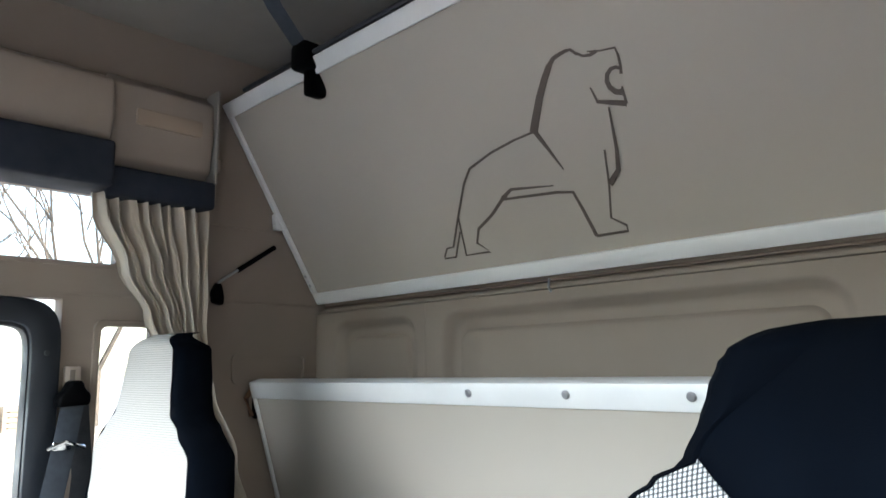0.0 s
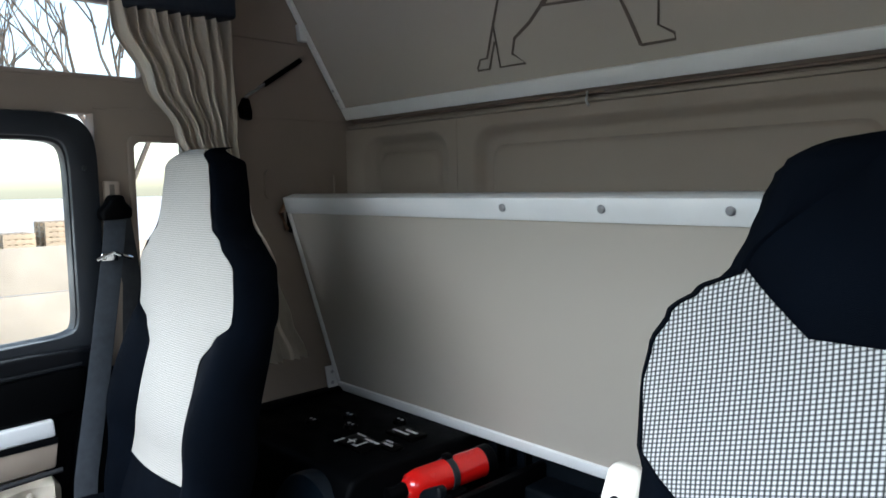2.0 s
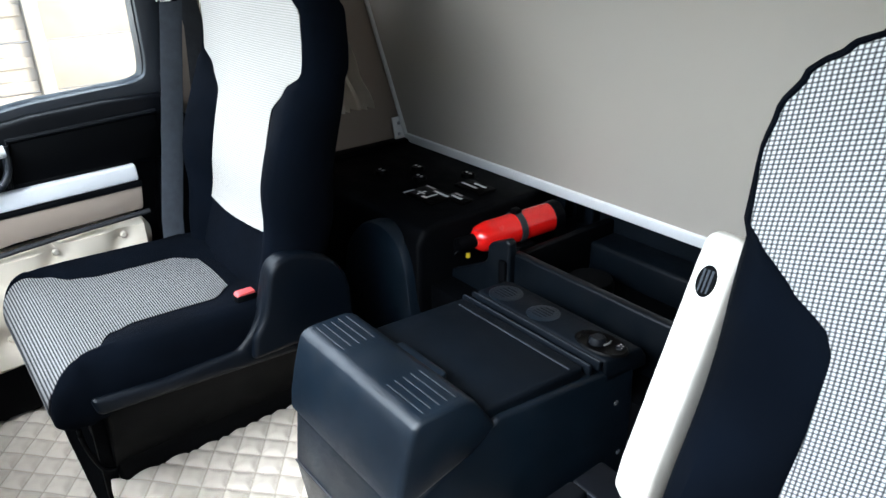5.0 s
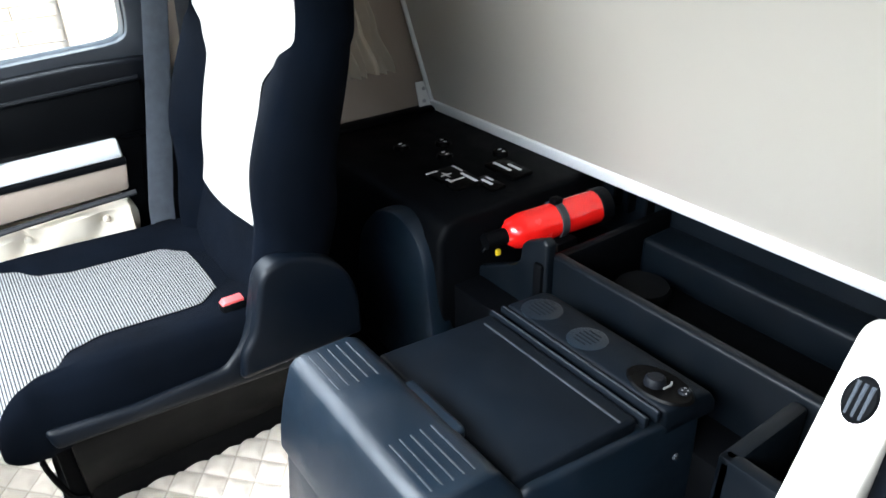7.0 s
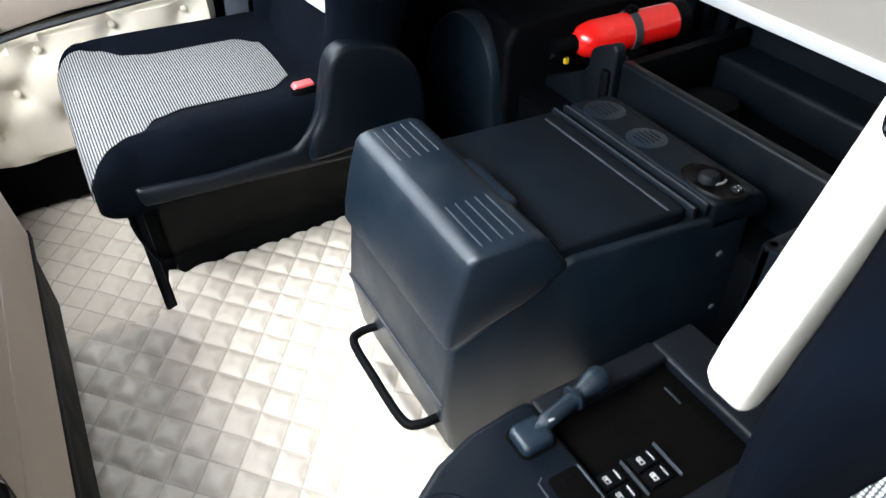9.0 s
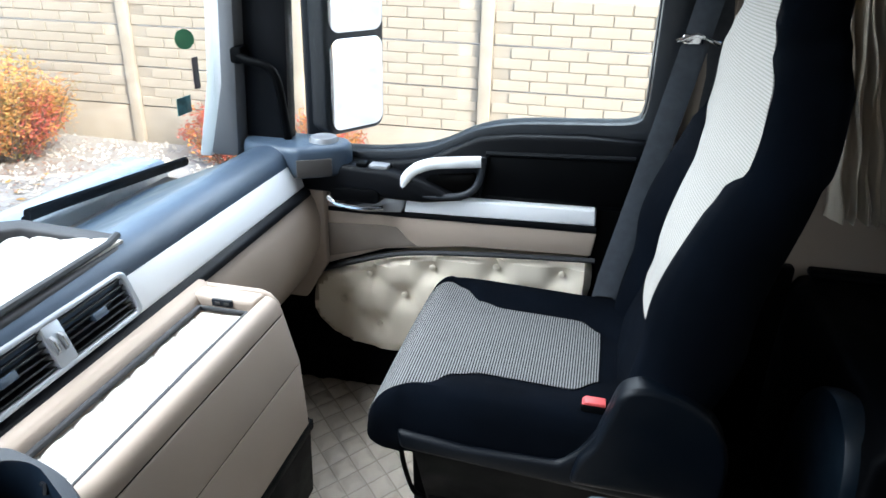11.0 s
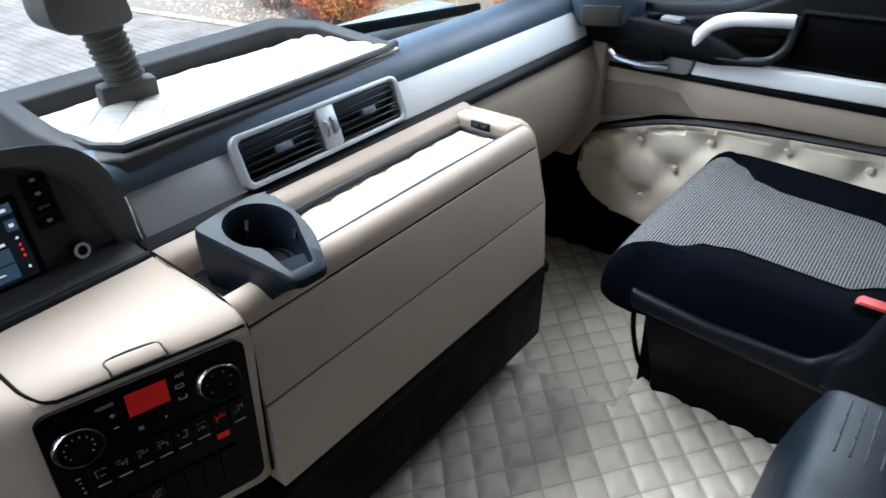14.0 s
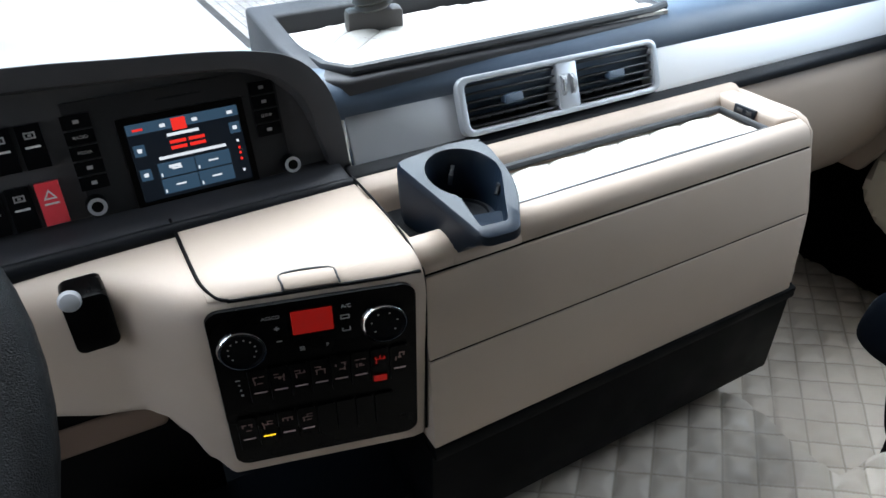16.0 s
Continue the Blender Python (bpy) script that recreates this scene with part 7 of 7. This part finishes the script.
    for x, z in ((-0.349, 0.19), (-0.1495, 0.16)):
        m = aim(P(x, z + 0.02, 0.004), (0, -0.97, 0.24))
        k = part("radio_knob", lathe([(0.0, 0.014), (0.0085, 0.014), (0.0095, 0.012), (0.0105, 0.0)], m, 24), M["black"], r, "black knob")
        part("knob_ring", lathe([(0.0055, 0.0143), (0.0085, 0.0148), (0.009, 0.0138), (0.006, 0.0138)], m, 24), M["silver_dark"], k)
    plate(-0.27, -0.225, 0.84, 0.855, 0.0046, 0.0006, M["bumper"], "disc_slot", r)
    # switch bank beside the radio
    for i in range(3):
        for j in range(2):
            x, z = -0.386 - 0.0255 * i, 0.29 + 0.40 * j
            red = i == 0 and j == 0
            k = plate(x - 0.0105, x + 0.0105, z - 0.15, z + 0.15, 0.001, 0.006, M["hazard" if red else "black"], "rocker_switch", h, "red hazard switch" if red else "", r=0.002)
            plate(x - 0.0065, x + 0.0065, z - 0.008, z + 0.006, 0.0072, 0.0004, M["print"], "switch_bar", k)
            if red:
                bm = bmesh.new()
                for sc, d_ in ((0.0062, 0.0),):
                    t3 = [P(x, z + 0.10, 0.0073), P(x - sc, z + 0.03, 0.0073), P(x + sc, z + 0.03, 0.0073)]
                    t4 = [P(x, z + 0.082, 0.0073), P(x - sc * 0.6, z + 0.041, 0.0073), P(x + sc * 0.6, z + 0.041, 0.0073)]
                    A = [bm.verts.new(p) for p in t3]; B = [bm.verts.new(p) for p in t4]
                    for i2 in range(3):
                        bm.faces.new((A[i2], A[(i2 + 1) % 3], B[(i2 + 1) % 3], B[i2]))
                part("hazard_mark", bm, M["print"], k)
            else:
                for dx, dz, w, hh in ((0.0, 0.095, 0.0036, 0.005), (0.0, 0.060, 0.0036, 0.005), (-0.0042, 0.078, 0.0007, 0.024), (0.0042, 0.078, 0.0007, 0.024), (0.0, 0.078, 0.0014, 0.008)):
                    plate(x + dx - w, x + dx + w, z + dz - hh, z + dz + hh, 0.0072, 0.0004, M["icon"], "switch_icon", k)


radio_hood()

# the console front turns towards the driver
for ob in (*dr.children_recursive, *bpy.data.objects["climate_panel"].children_recursive):
    for v in ob.data.vertices:
        v.co.y += 0.008 + 0.27 * min(0.35, max(0.0, -0.105 - v.co.x)) * max(0.0, min(1.0, (0.47 - v.co.y) / 0.1))
        v.co.z += 0.015 if ob.parent and (ob.parent.name == "climate_panel" or ob.parent.parent) else 0.0

cp = bpy.data.objects["climate_panel"]
for word, x, z, size in (("A/C", -0.172, 0.4488, 0.0058), ("ACECO", -0.2400, 0.4482, 0.0050), ("P", -0.1921, 0.4046, 0.0058)):
    y = 0.276 + 0.024 * (0.46 - z) - 0.0046 + 0.008 + 0.27 * (-0.105 - x)
    words(word, size, Matrix.Translation((x, y, z + 0.015)) @ pose(0, 0, 0, 90, 0, -15), M["icon"], cp).matrix_parent_inverse = Matrix.Translation(-cp.location)

sw = thing("steering_switch", (-0.40, 0.31, 0.42), "black steering lock switch plate on the knee panel", "switch")
part("switch_plate", prism(rrect(-0.402, -0.364, 0.438, 0.498, 0.008), "y", 0.383, 0.42, 0.001), M["gloss_black"], sw)
part("switch_button", lathe([(0.0, 0.012), (0.008, 0.010), (0.010, 0.0)], aim((-0.394, 0.385, 0.497), (0, -0.9, 0.4)), 18), M["silver_dark"], sw, "grey button")


def steering_wheel():
    c = Vector((-0.640, 0.150, 0.615))
    m = Matrix.Translation(c) @ pose(0, 0, 0, 38, 0, 0)
    pts = [m @ Vector((0.225 * math.cos(a), 0.225 * math.sin(a), 0)) for a in [2 * math.pi * k / 64 for k in range(64)]]
    w = part("steering_wheel", tube(pts, 0.0165, 14, closed=True, flat=0.9), M["rim_leather"], dr, "black grained leather steering wheel")
    # hub, spokes and column are unseen, added to keep door light off the panel
    part("hub", lathe([(0.0, 0.02), (0.07, 0.015), (0.085, -0.01), (0.08, -0.04), (0.0, -0.05)], m, 32), M["black"], w)
    for a in (15, 165, 270):
        d = Vector((math.cos(radians(a)), math.sin(radians(a)), 0))
        part("spoke", tube([m @ (d * 0.07), m @ (d * 0.22)], 0.022, 10, flat=0.4), M["black"], w)
    part("column", tube([m @ Vector((0, 0, -0.03)), m @ Vector((0, 0, -0.22))], 0.045, 16), M["black"], w)


steering_wheel()

# ---- outside ----
GZ = -1.55


def paving_material():
    m = surface("grey_paving", (0.50, 0.485, 0.47), 0.85, vary=0.2, scale=0.8, grain=60, bump=0.3)
    return m


M["paving"] = paving_material()
M["paver"] = surface("pale_paver", (0.42, 0.40, 0.38), 0.85, vary=0.25, scale=3, grain=60, bump=0.3)
M["gravel"] = surface("pale_gravel", (0.43, 0.39, 0.35), 0.9, vary=0.3, scale=40, grain=80, bump=0.6)
M["fence"] = surface("pale_concrete", (0.40, 0.345, 0.28), 0.9, vary=0.12, scale=3, grain=50, bump=0.4)
M["leaf_o"] = surface("orange_leaf", (0.46, 0.20, 0.055), 0.7, vary=0.5, scale=3, bump=0)
M["leaf_y"] = surface("yellow_leaf", (0.55, 0.33, 0.09), 0.7, vary=0.3, scale=3, bump=0)
M["leaf_r"] = surface("red_leaf", (0.42, 0.085, 0.055), 0.7, vary=0.3, scale=3, bump=0)
M["leaf_b"] = surface("brown_leaf", (0.34, 0.21, 0.16), 0.8, vary=0.3, scale=3, bump=0)
M["leaf_g"] = surface("olive_leaf", (0.27, 0.20, 0.06), 0.7, vary=0.4, scale=3, bump=0)
M["twig"] = surface("grey_brown_bark", (0.14, 0.11, 0.085), 0.9, vary=0.3, scale=12, grain=60, bump=0.4)
M["wood"] = surface("weathered_pallet_wood", (0.42, 0.32, 0.22), 0.85, vary=0.2, scale=4, grain=90, bump=0.3)

single("ground", box(-300, 300, -300, 300, GZ - 0.3, GZ, 0), M["paving"], "pale paved yard reaching to the horizon", "ground", kind=S)
rnd = random.Random(7)

# paving stones in the stretch beside the gravel bed
pv = thing("paving", (3.5, 5.5, GZ), "grey concrete paving stones of the yard", "paving", kind=S)
bmj = bmesh.new()
for i in range(70):
    for j in range(44):
        x, y = 1.7 + i * 0.055 * 2, 3.0 + j * 0.205 + (0.1 if i % 2 else 0.0)
        if x + y * 0.2 < 6.95:
            vs = [bmj.verts.new((x + a, y + b, GZ + 0.011 + 0.002 * rnd.random())) for a, b in ((0, 0), (0.096, 0), (0.096, 0.188), (0, 0.188))]
            lo = [bmj.verts.new((v.co.x, v.co.y, GZ)) for v in vs]
            bmj.faces.new(vs)
            for k in range(4):
                bmj.faces.new((vs[k], lo[k], lo[(k + 1) % 4], vs[(k + 1) % 4]))
bmesh.ops.recalc_face_normals(bmj, faces=bmj.faces)
part("joint_bed", prism([(1.6, 2.9), (6.4, 2.9), (5.7, 6.2), (4.5, 12.2), (1.6, 12.2)], "z", GZ - 0.05, GZ + 0.003, 0), surface("dark_joint_sand", (0.075, 0.07, 0.065), 0.9, vary=0.2), pv)
tagged(part("paving_stones", bmj, M["paver"], pv), kind="stuff")
for k in range(9):
    a, b = Vector((5.78 - 0.2 * k * 0.98, 6.1 + 0.98 * k, 0)), Vector((5.78 - 0.2 * (k * 0.98 + 0.96), 6.1 + 0.98 * k + 0.96, 0))
    part("kerb_stone", tube([a + Vector((0, 0, GZ + 0.03)), b + Vector((0, 0, GZ + 0.03))], 0.055, 4, flat=0.8), M["gravel"], pv)

# gravel bed along the fence
gb = bmesh.new()
prism([(4.2, 14), (5.75, 6.3), (6.5, 5.2), (8.0, 4.0), (8.6, -8), (8.8, -8), (8.8, 14)], "z", GZ, GZ + 0.03, 0, bm=gb)
for k in range(2600):
    y = rnd.uniform(3.5, 11)
    x = rnd.uniform(5.4, 8.6)
    s = rnd.uniform(0.015, 0.04)
    c = Vector((x, y, GZ + 0.03))
    vs = [gb.verts.new(c + Vector((math.cos(a) * s, math.sin(a) * s, 0))) for a in (rnd.random(), 2.1 + rnd.random(), 4.2 + rnd.random())]
    t = gb.verts.new(c + Vector((0, 0, s)))
    for i in range(3):
        gb.faces.new((vs[i], vs[(i + 1) % 3], t))
single("gravel_bed", gb, M["gravel"], "pale gravel bed along the fence", "gravel bed", kind="stuff")

# concrete panel fence: posts and panels with a raised block pattern
block_bm = prism(rrect(0.0, 0.41, 0.0, 0.113, 0.012, 2), "x", -0.022, 0.0, 0.006, 1)
me_block = bpy.data.meshes.new("block")
block_bm.to_mesh(me_block); block_bm.free()
me_block.materials.append(M["fence"])
FX = 7.6


def fence():
    f = thing("fence", (FX, 3, GZ), "pale concrete panel fence with brick pattern and posts", "fence")
    first = 1.13
    posts = [first + 2.27 * k for k in range(-5, 7)]
    for y in posts:
        part("post", box(FX - 0.09, FX + 0.07, y - 0.07, y + 0.07, GZ, GZ + 2.15, 0.012), M["fence"], f)
    for y in posts[:-1]:
        for k in range(4):
            z = GZ + 0.02 + 0.5 * k
            p = part("panel", box(FX - 0.02, FX + 0.03, y + 0.07, y + 2.20, z, z + 0.49, 0.006), M["fence"], f)
            if -2 < y < 9:
                for r in range(4):
                    for c in range(5):
                        yy = y + 0.085 + 0.422 * c - (0.19 if r % 2 else 0)
                        if yy < y + 0.075:
                            continue
                        if k < 1:
                            continue
                        b = new("block", me_block)
                        b.location = (FX - 0.018, yy, z + 0.006 + 0.12 * r)
                        b.parent = p
    return f


fence()


def leafy(centre, radius, shoots, mats, name, label, per=38, squash=0.85, leaf=0.02, seed=3):
    """A shrub of thin rising shoots, each set with small leaves of one tint along its outer part."""
    r = random.Random(seed)
    t = thing(name, (centre[0], centre[1], GZ), label, "shrub")
    stems = bmesh.new()
    tints = [bmesh.new() for m in mats]
    for k in range(shoots):
        a, up = r.uniform(0, 2 * math.pi), r.uniform(-0.25, 1.0)
        p = Vector((math.cos(a) * math.sqrt(1 - up * up * 0.95), math.sin(a) * math.sqrt(1 - up * up * 0.95), up))
        reach = r.uniform(0.62, 1.0) * (0.86 + 0.30 * noise.noise(p * 2.1 + Vector((seed, 0, 0))))
        tip = Vector(centre) + Vector((p.x, p.y, p.z * squash + 0.10)) * radius * reach
        base = Vector((centre[0] + p.x * 0.10, centre[1] + p.y * 0.10, GZ))
        mid = base.lerp(tip, 0.55) + Vector((p.x, p.y, 0.5)) * radius * 0.14
        if k % 4 == 0:
            tube([base, mid, tip], [0.007, 0.005, 0.002], 4, bm=stems)
        patch = noise.noise(p * 1.6 + Vector((0, seed, 0))) * 1.6 + r.uniform(-0.6, 0.6) + 0.5
        bm = tints[max(0, min(len(mats) - 1, int(patch * len(mats))))]
        for j in range(per):
            u = 1.0 - 0.75 * r.random() ** 1.5
            c = base * (1 - u) ** 2 + mid * 2 * u * (1 - u) + tip * u * u
            c = c + Vector((r.gauss(0, 1), r.gauss(0, 1), r.gauss(0, 1))) * radius * 0.055
            if c.z < GZ + 0.03:
                continue
            s = leaf * r.uniform(0.6, 1.5)
            d = (Vector((r.gauss(0, 1), r.gauss(0, 1), r.gauss(0, 1))) + (tip - base).normalized() * 0.8).normalized()
            e = d.orthogonal().normalized()
            bm.faces.new([bm.verts.new(c + q) for q in (d * s, e * s * 0.42, -d * s, -e * s * 0.42)])
    part("stems", stems, M["twig"], t)
    for bm, m in zip(tints, mats):
        tagged(part("leaves", bm, m, t), kind="stuff")
    return t


leafy((6.35, 6.62, GZ + 0.58), 0.95, 600, [M["leaf_y"], M["leaf_g"], M["leaf_o"], M["leaf_o"], M["leaf_r"]], "autumn_bush", "feathery orange and olive autumn bush on the gravel bed", seed=3)
leafy((6.45, 8.0, GZ + 0.42), 0.72, 130, [M["leaf_b"], M["leaf_r"], M["leaf_b"]], "autumn_bush", "sparse reddish autumn bush beside the fence", per=16, seed=5)
leafy((7.1, 4.2, GZ + 0.35), 0.58, 200, [M["leaf_r"], M["leaf_r"], M["leaf_o"]], "autumn_bush", "low red shrub beneath the fence", per=24, seed=8)
leafy((6.9, 2.9, GZ + 0.35), 0.62, 200, [M["leaf_r"], M["leaf_r"], M["leaf_o"]], "autumn_bush", "low red shrub beneath the fence", per=24, seed=9)


def bare_tree(x, y, h, seed):
    r = random.Random(seed)
    t = thing("bare_tree", (x, y, GZ), "leafless tree with thin upright branches", "tree")
    bm = bmesh.new()

    def grow(p, d, L, rad, depth):
        q = p + d * L
        mid = p + d * L * 0.5 + Vector((r.uniform(-1, 1), r.uniform(-1, 1), 0)) * L * 0.06
        tube([p, mid, q], [rad, rad * 0.85, rad * 0.65], 5, bm=bm)
        if depth:
            for k in range(r.choice((2, 3, 3))):
                nd = (d + Vector((r.uniform(-.6, .6), r.uniform(-.6, .6), r.uniform(-0.05, .45)))).normalized()
                grow(p + d * L * r.uniform(0.55, 1.0), nd, L * r.uniform(0.55, 0.8), rad * 0.6, depth - 1)
    grow(Vector((x, y, GZ)), Vector((0, 0, 1)), h * 0.3, 0.16, 0)
    top = Vector((x, y, GZ + h * 0.28))
    for k in range(5):
        a = 2 * math.pi * k / 5 + r.random()
        grow(top, Vector((math.cos(a) * 0.5, math.sin(a) * 0.5, 1)).normalized(), h * 0.25, 0.05, 3)
    part("trunk", bm, M["twig"], t)


bare_tree(13.0, -4.6, 9.0, 11)
bare_tree(14.5, -2.2, 8.0, 4)

# stacked pallets across the yard
pal = thing("pallet", (22, -4.6, GZ), "weathered wooden pallet in a stack", "pallet", "stacked pallets")


def pallet(root, x, y, z):
    for k in range(5):
        part("board", box(x - 0.6, x + 0.6, y - 0.4 + 0.175 * k, y - 0.3 + 0.175 * k, z + 0.12, z + 0.142, 0.003), M["wood"], root)
    for a in (-0.6, -0.07, 0.46):
        part("skid", box(x + a, x + a + 0.14, y - 0.4, y + 0.4, z, z + 0.12, 0.004), M["wood"], root)


pallet(pal, 22, -4.6, GZ)
for k in range(1, 10):
    copy_thing(pal, Matrix.Translation((22, -4.6, GZ + 0.145 * k)))
for k in range(0, 12):
    copy_thing(pal, Matrix.Translation((22.2, -5.7, GZ + 0.145 * k)))
for k in range(0, 7):
    copy_thing(pal, Matrix.Translation((21.8, -3.5, GZ + 0.145 * k)))

# fallen leaves on the paving
fl_ = bmesh.new()
for k in range(46):
    c = Vector((rnd.uniform(4.6, 6.2), rnd.uniform(5.5, 9.0), GZ + 0.036))
    a = rnd.uniform(0, 6.28)
    d = Vector((math.cos(a), math.sin(a), rnd.uniform(-0.2, 0.2))) * rnd.uniform(0.03, 0.06)
    e = Vector((-d.y, d.x, 0.006)) * 0.6
    fl_.faces.new([fl_.verts.new(c + q) for q in (d, e, -d, -e)])
litter = bmesh.new()
for k in range(1500):
    c = Vector((rnd.gauss(6.2, 0.55), rnd.gauss(7.1, 0.9), GZ + 0.045))
    a = rnd.uniform(0, 6.28)
    d = Vector((math.cos(a), math.sin(a), rnd.uniform(-0.4, 0.4))) * rnd.uniform(0.012, 0.032)
    e = Vector((-d.y, d.x, 0.004)) * 0.55
    litter.faces.new([litter.verts.new(c + q) for q in (d, e, -d, -e)])
single("leaf_litter", litter, M["leaf_b"], "brown leaf litter round the bushes", "leaves", kind="stuff")
single("fallen_leaves", fl_, M["leaf_y"], "yellow fallen leaves on the paving", "leaves", kind="stuff")

# mirror, grab handle, wiper, stickers
mir = thing("wing_mirror", (1.33, 0.47, 0.56), "black wing mirror housing outside the door glass", "mirror")


def mirror_slab(u0, u1, z0, z1, d0, d1, r, bevel):
    """A rounded upright slab along the mirror's face, which looks back past the door."""
    o, e, n_ = Vector((1.30, 0.518, 0)), Vector((0.87, -0.5, 0)), Vector((-0.5, -0.87, 0))
    bm = prism(rrect(u0, u1, z0, z1, r), "y", d0, d1, bevel, 3)
    for v in bm.verts:
        v.co = o + e * v.co.x + n_ * v.co.y + Vector((0, 0, v.co.z))
    return bm


part("housing", mirror_slab(-0.008, 0.196, 0.548, 1.16, -0.075, -0.002, 0.035, 0.012), M["frame_grey"], mir, "charcoal mirror housing")
part("mirror_glass", mirror_slab(0.004, 0.184, 0.562, 0.80, -0.004, 0.003, 0.03, 0.001), M["mirror"], mir, "lower wide-angle mirror glass")
part("mirror_glass", mirror_slab(0.004, 0.184, 0.815, 1.148, -0.004, 0.003, 0.03, 0.001), M["mirror"], mir, "main mirror glass")
part("mirror_arm", box(1.33, 1.37, 0.545, 0.605, 0.46, 1.18, 0.014, 3), M["frame_grey"], mir, "upright mirror bracket")
part("mirror_arm", tube([(1.35, 0.57, 0.50), (1.25, 0.63, 0.45), (1.19, 0.66, 0.42)], 0.02, 8), M["black"], mir)
gh = thing("grab_handle", (1.05, 0.55, 0.6), "black grab handle on the windscreen pillar", "grab handle")
part("bar", tube(smooth_path([(1.03, 0.625, 0.795), (1.025, 0.60, 0.785), (1.025, 0.555, 0.775), (1.03, 0.535, 0.745), (1.045, 0.53, 0.66), (1.06, 0.53, 0.595)], 6), 0.010, 10), M["black"], gh)
part("foot", box(1.02, 1.06, 0.612, 0.645, 0.775, 0.815, 0.008), M["black"], gh)
wp = thing("wiper", (0.7, 0.93, 0.58), "black windscreen wiper resting on the glass", "wiper")
part("blade", tube([(0.70, 0.955, 0.500), (0.80, 0.955, 0.491), (1.27, 0.945, 0.452)], 0.009, 8, flat=1.5), M["black"], wp, "black rubber blade")
part("wiper_arm", tube([(0.72, 0.985, 0.478), (0.95, 0.975, 0.468), (1.24, 0.965, 0.446)], 0.008, 8), M["black"], wp)
single("cowl", box(-1.2, 1.25, 0.985, 1.12, 0.30, 0.462, 0.02, 3), M["body"], "pale painted cowl panel under the wiper", "cowl", kind=S)
sk = thing("windscreen_sticker", (1.0, 0.77, 0.68), "small teal and dark stickers on the windscreen", "sticker")
part("sticker_teal", box(0.965, 1.02, 0.748, 0.750, 0.662, 0.700, 0), surface("teal_sticker", (0.03, 0.16, 0.16), 0.4, vary=0.4, scale=60), sk)
part("sticker_dark", box(1.012, 1.035, 0.728, 0.730, 0.715, 0.785, 0), surface("dark_sticker", (0.08, 0.05, 0.05), 0.4, vary=0.2), sk)
part("sticker_green", lathe([(0.0, 0.0005), (0.022, 0.0005), (0.022, 0.0)], aim((1.01, 0.74, 0.825), (-0.6, -0.8, 0)), 20), surface("green_sticker", (0.08, 0.26, 0.13), 0.4, vary=0.2, scale=40), sk)
single("roof_panel", box(-1.3, 1.25, -1.25, 1.05, 2.05, 2.1, 0), M["body"], "white painted cab roof", "roof", kind=S)
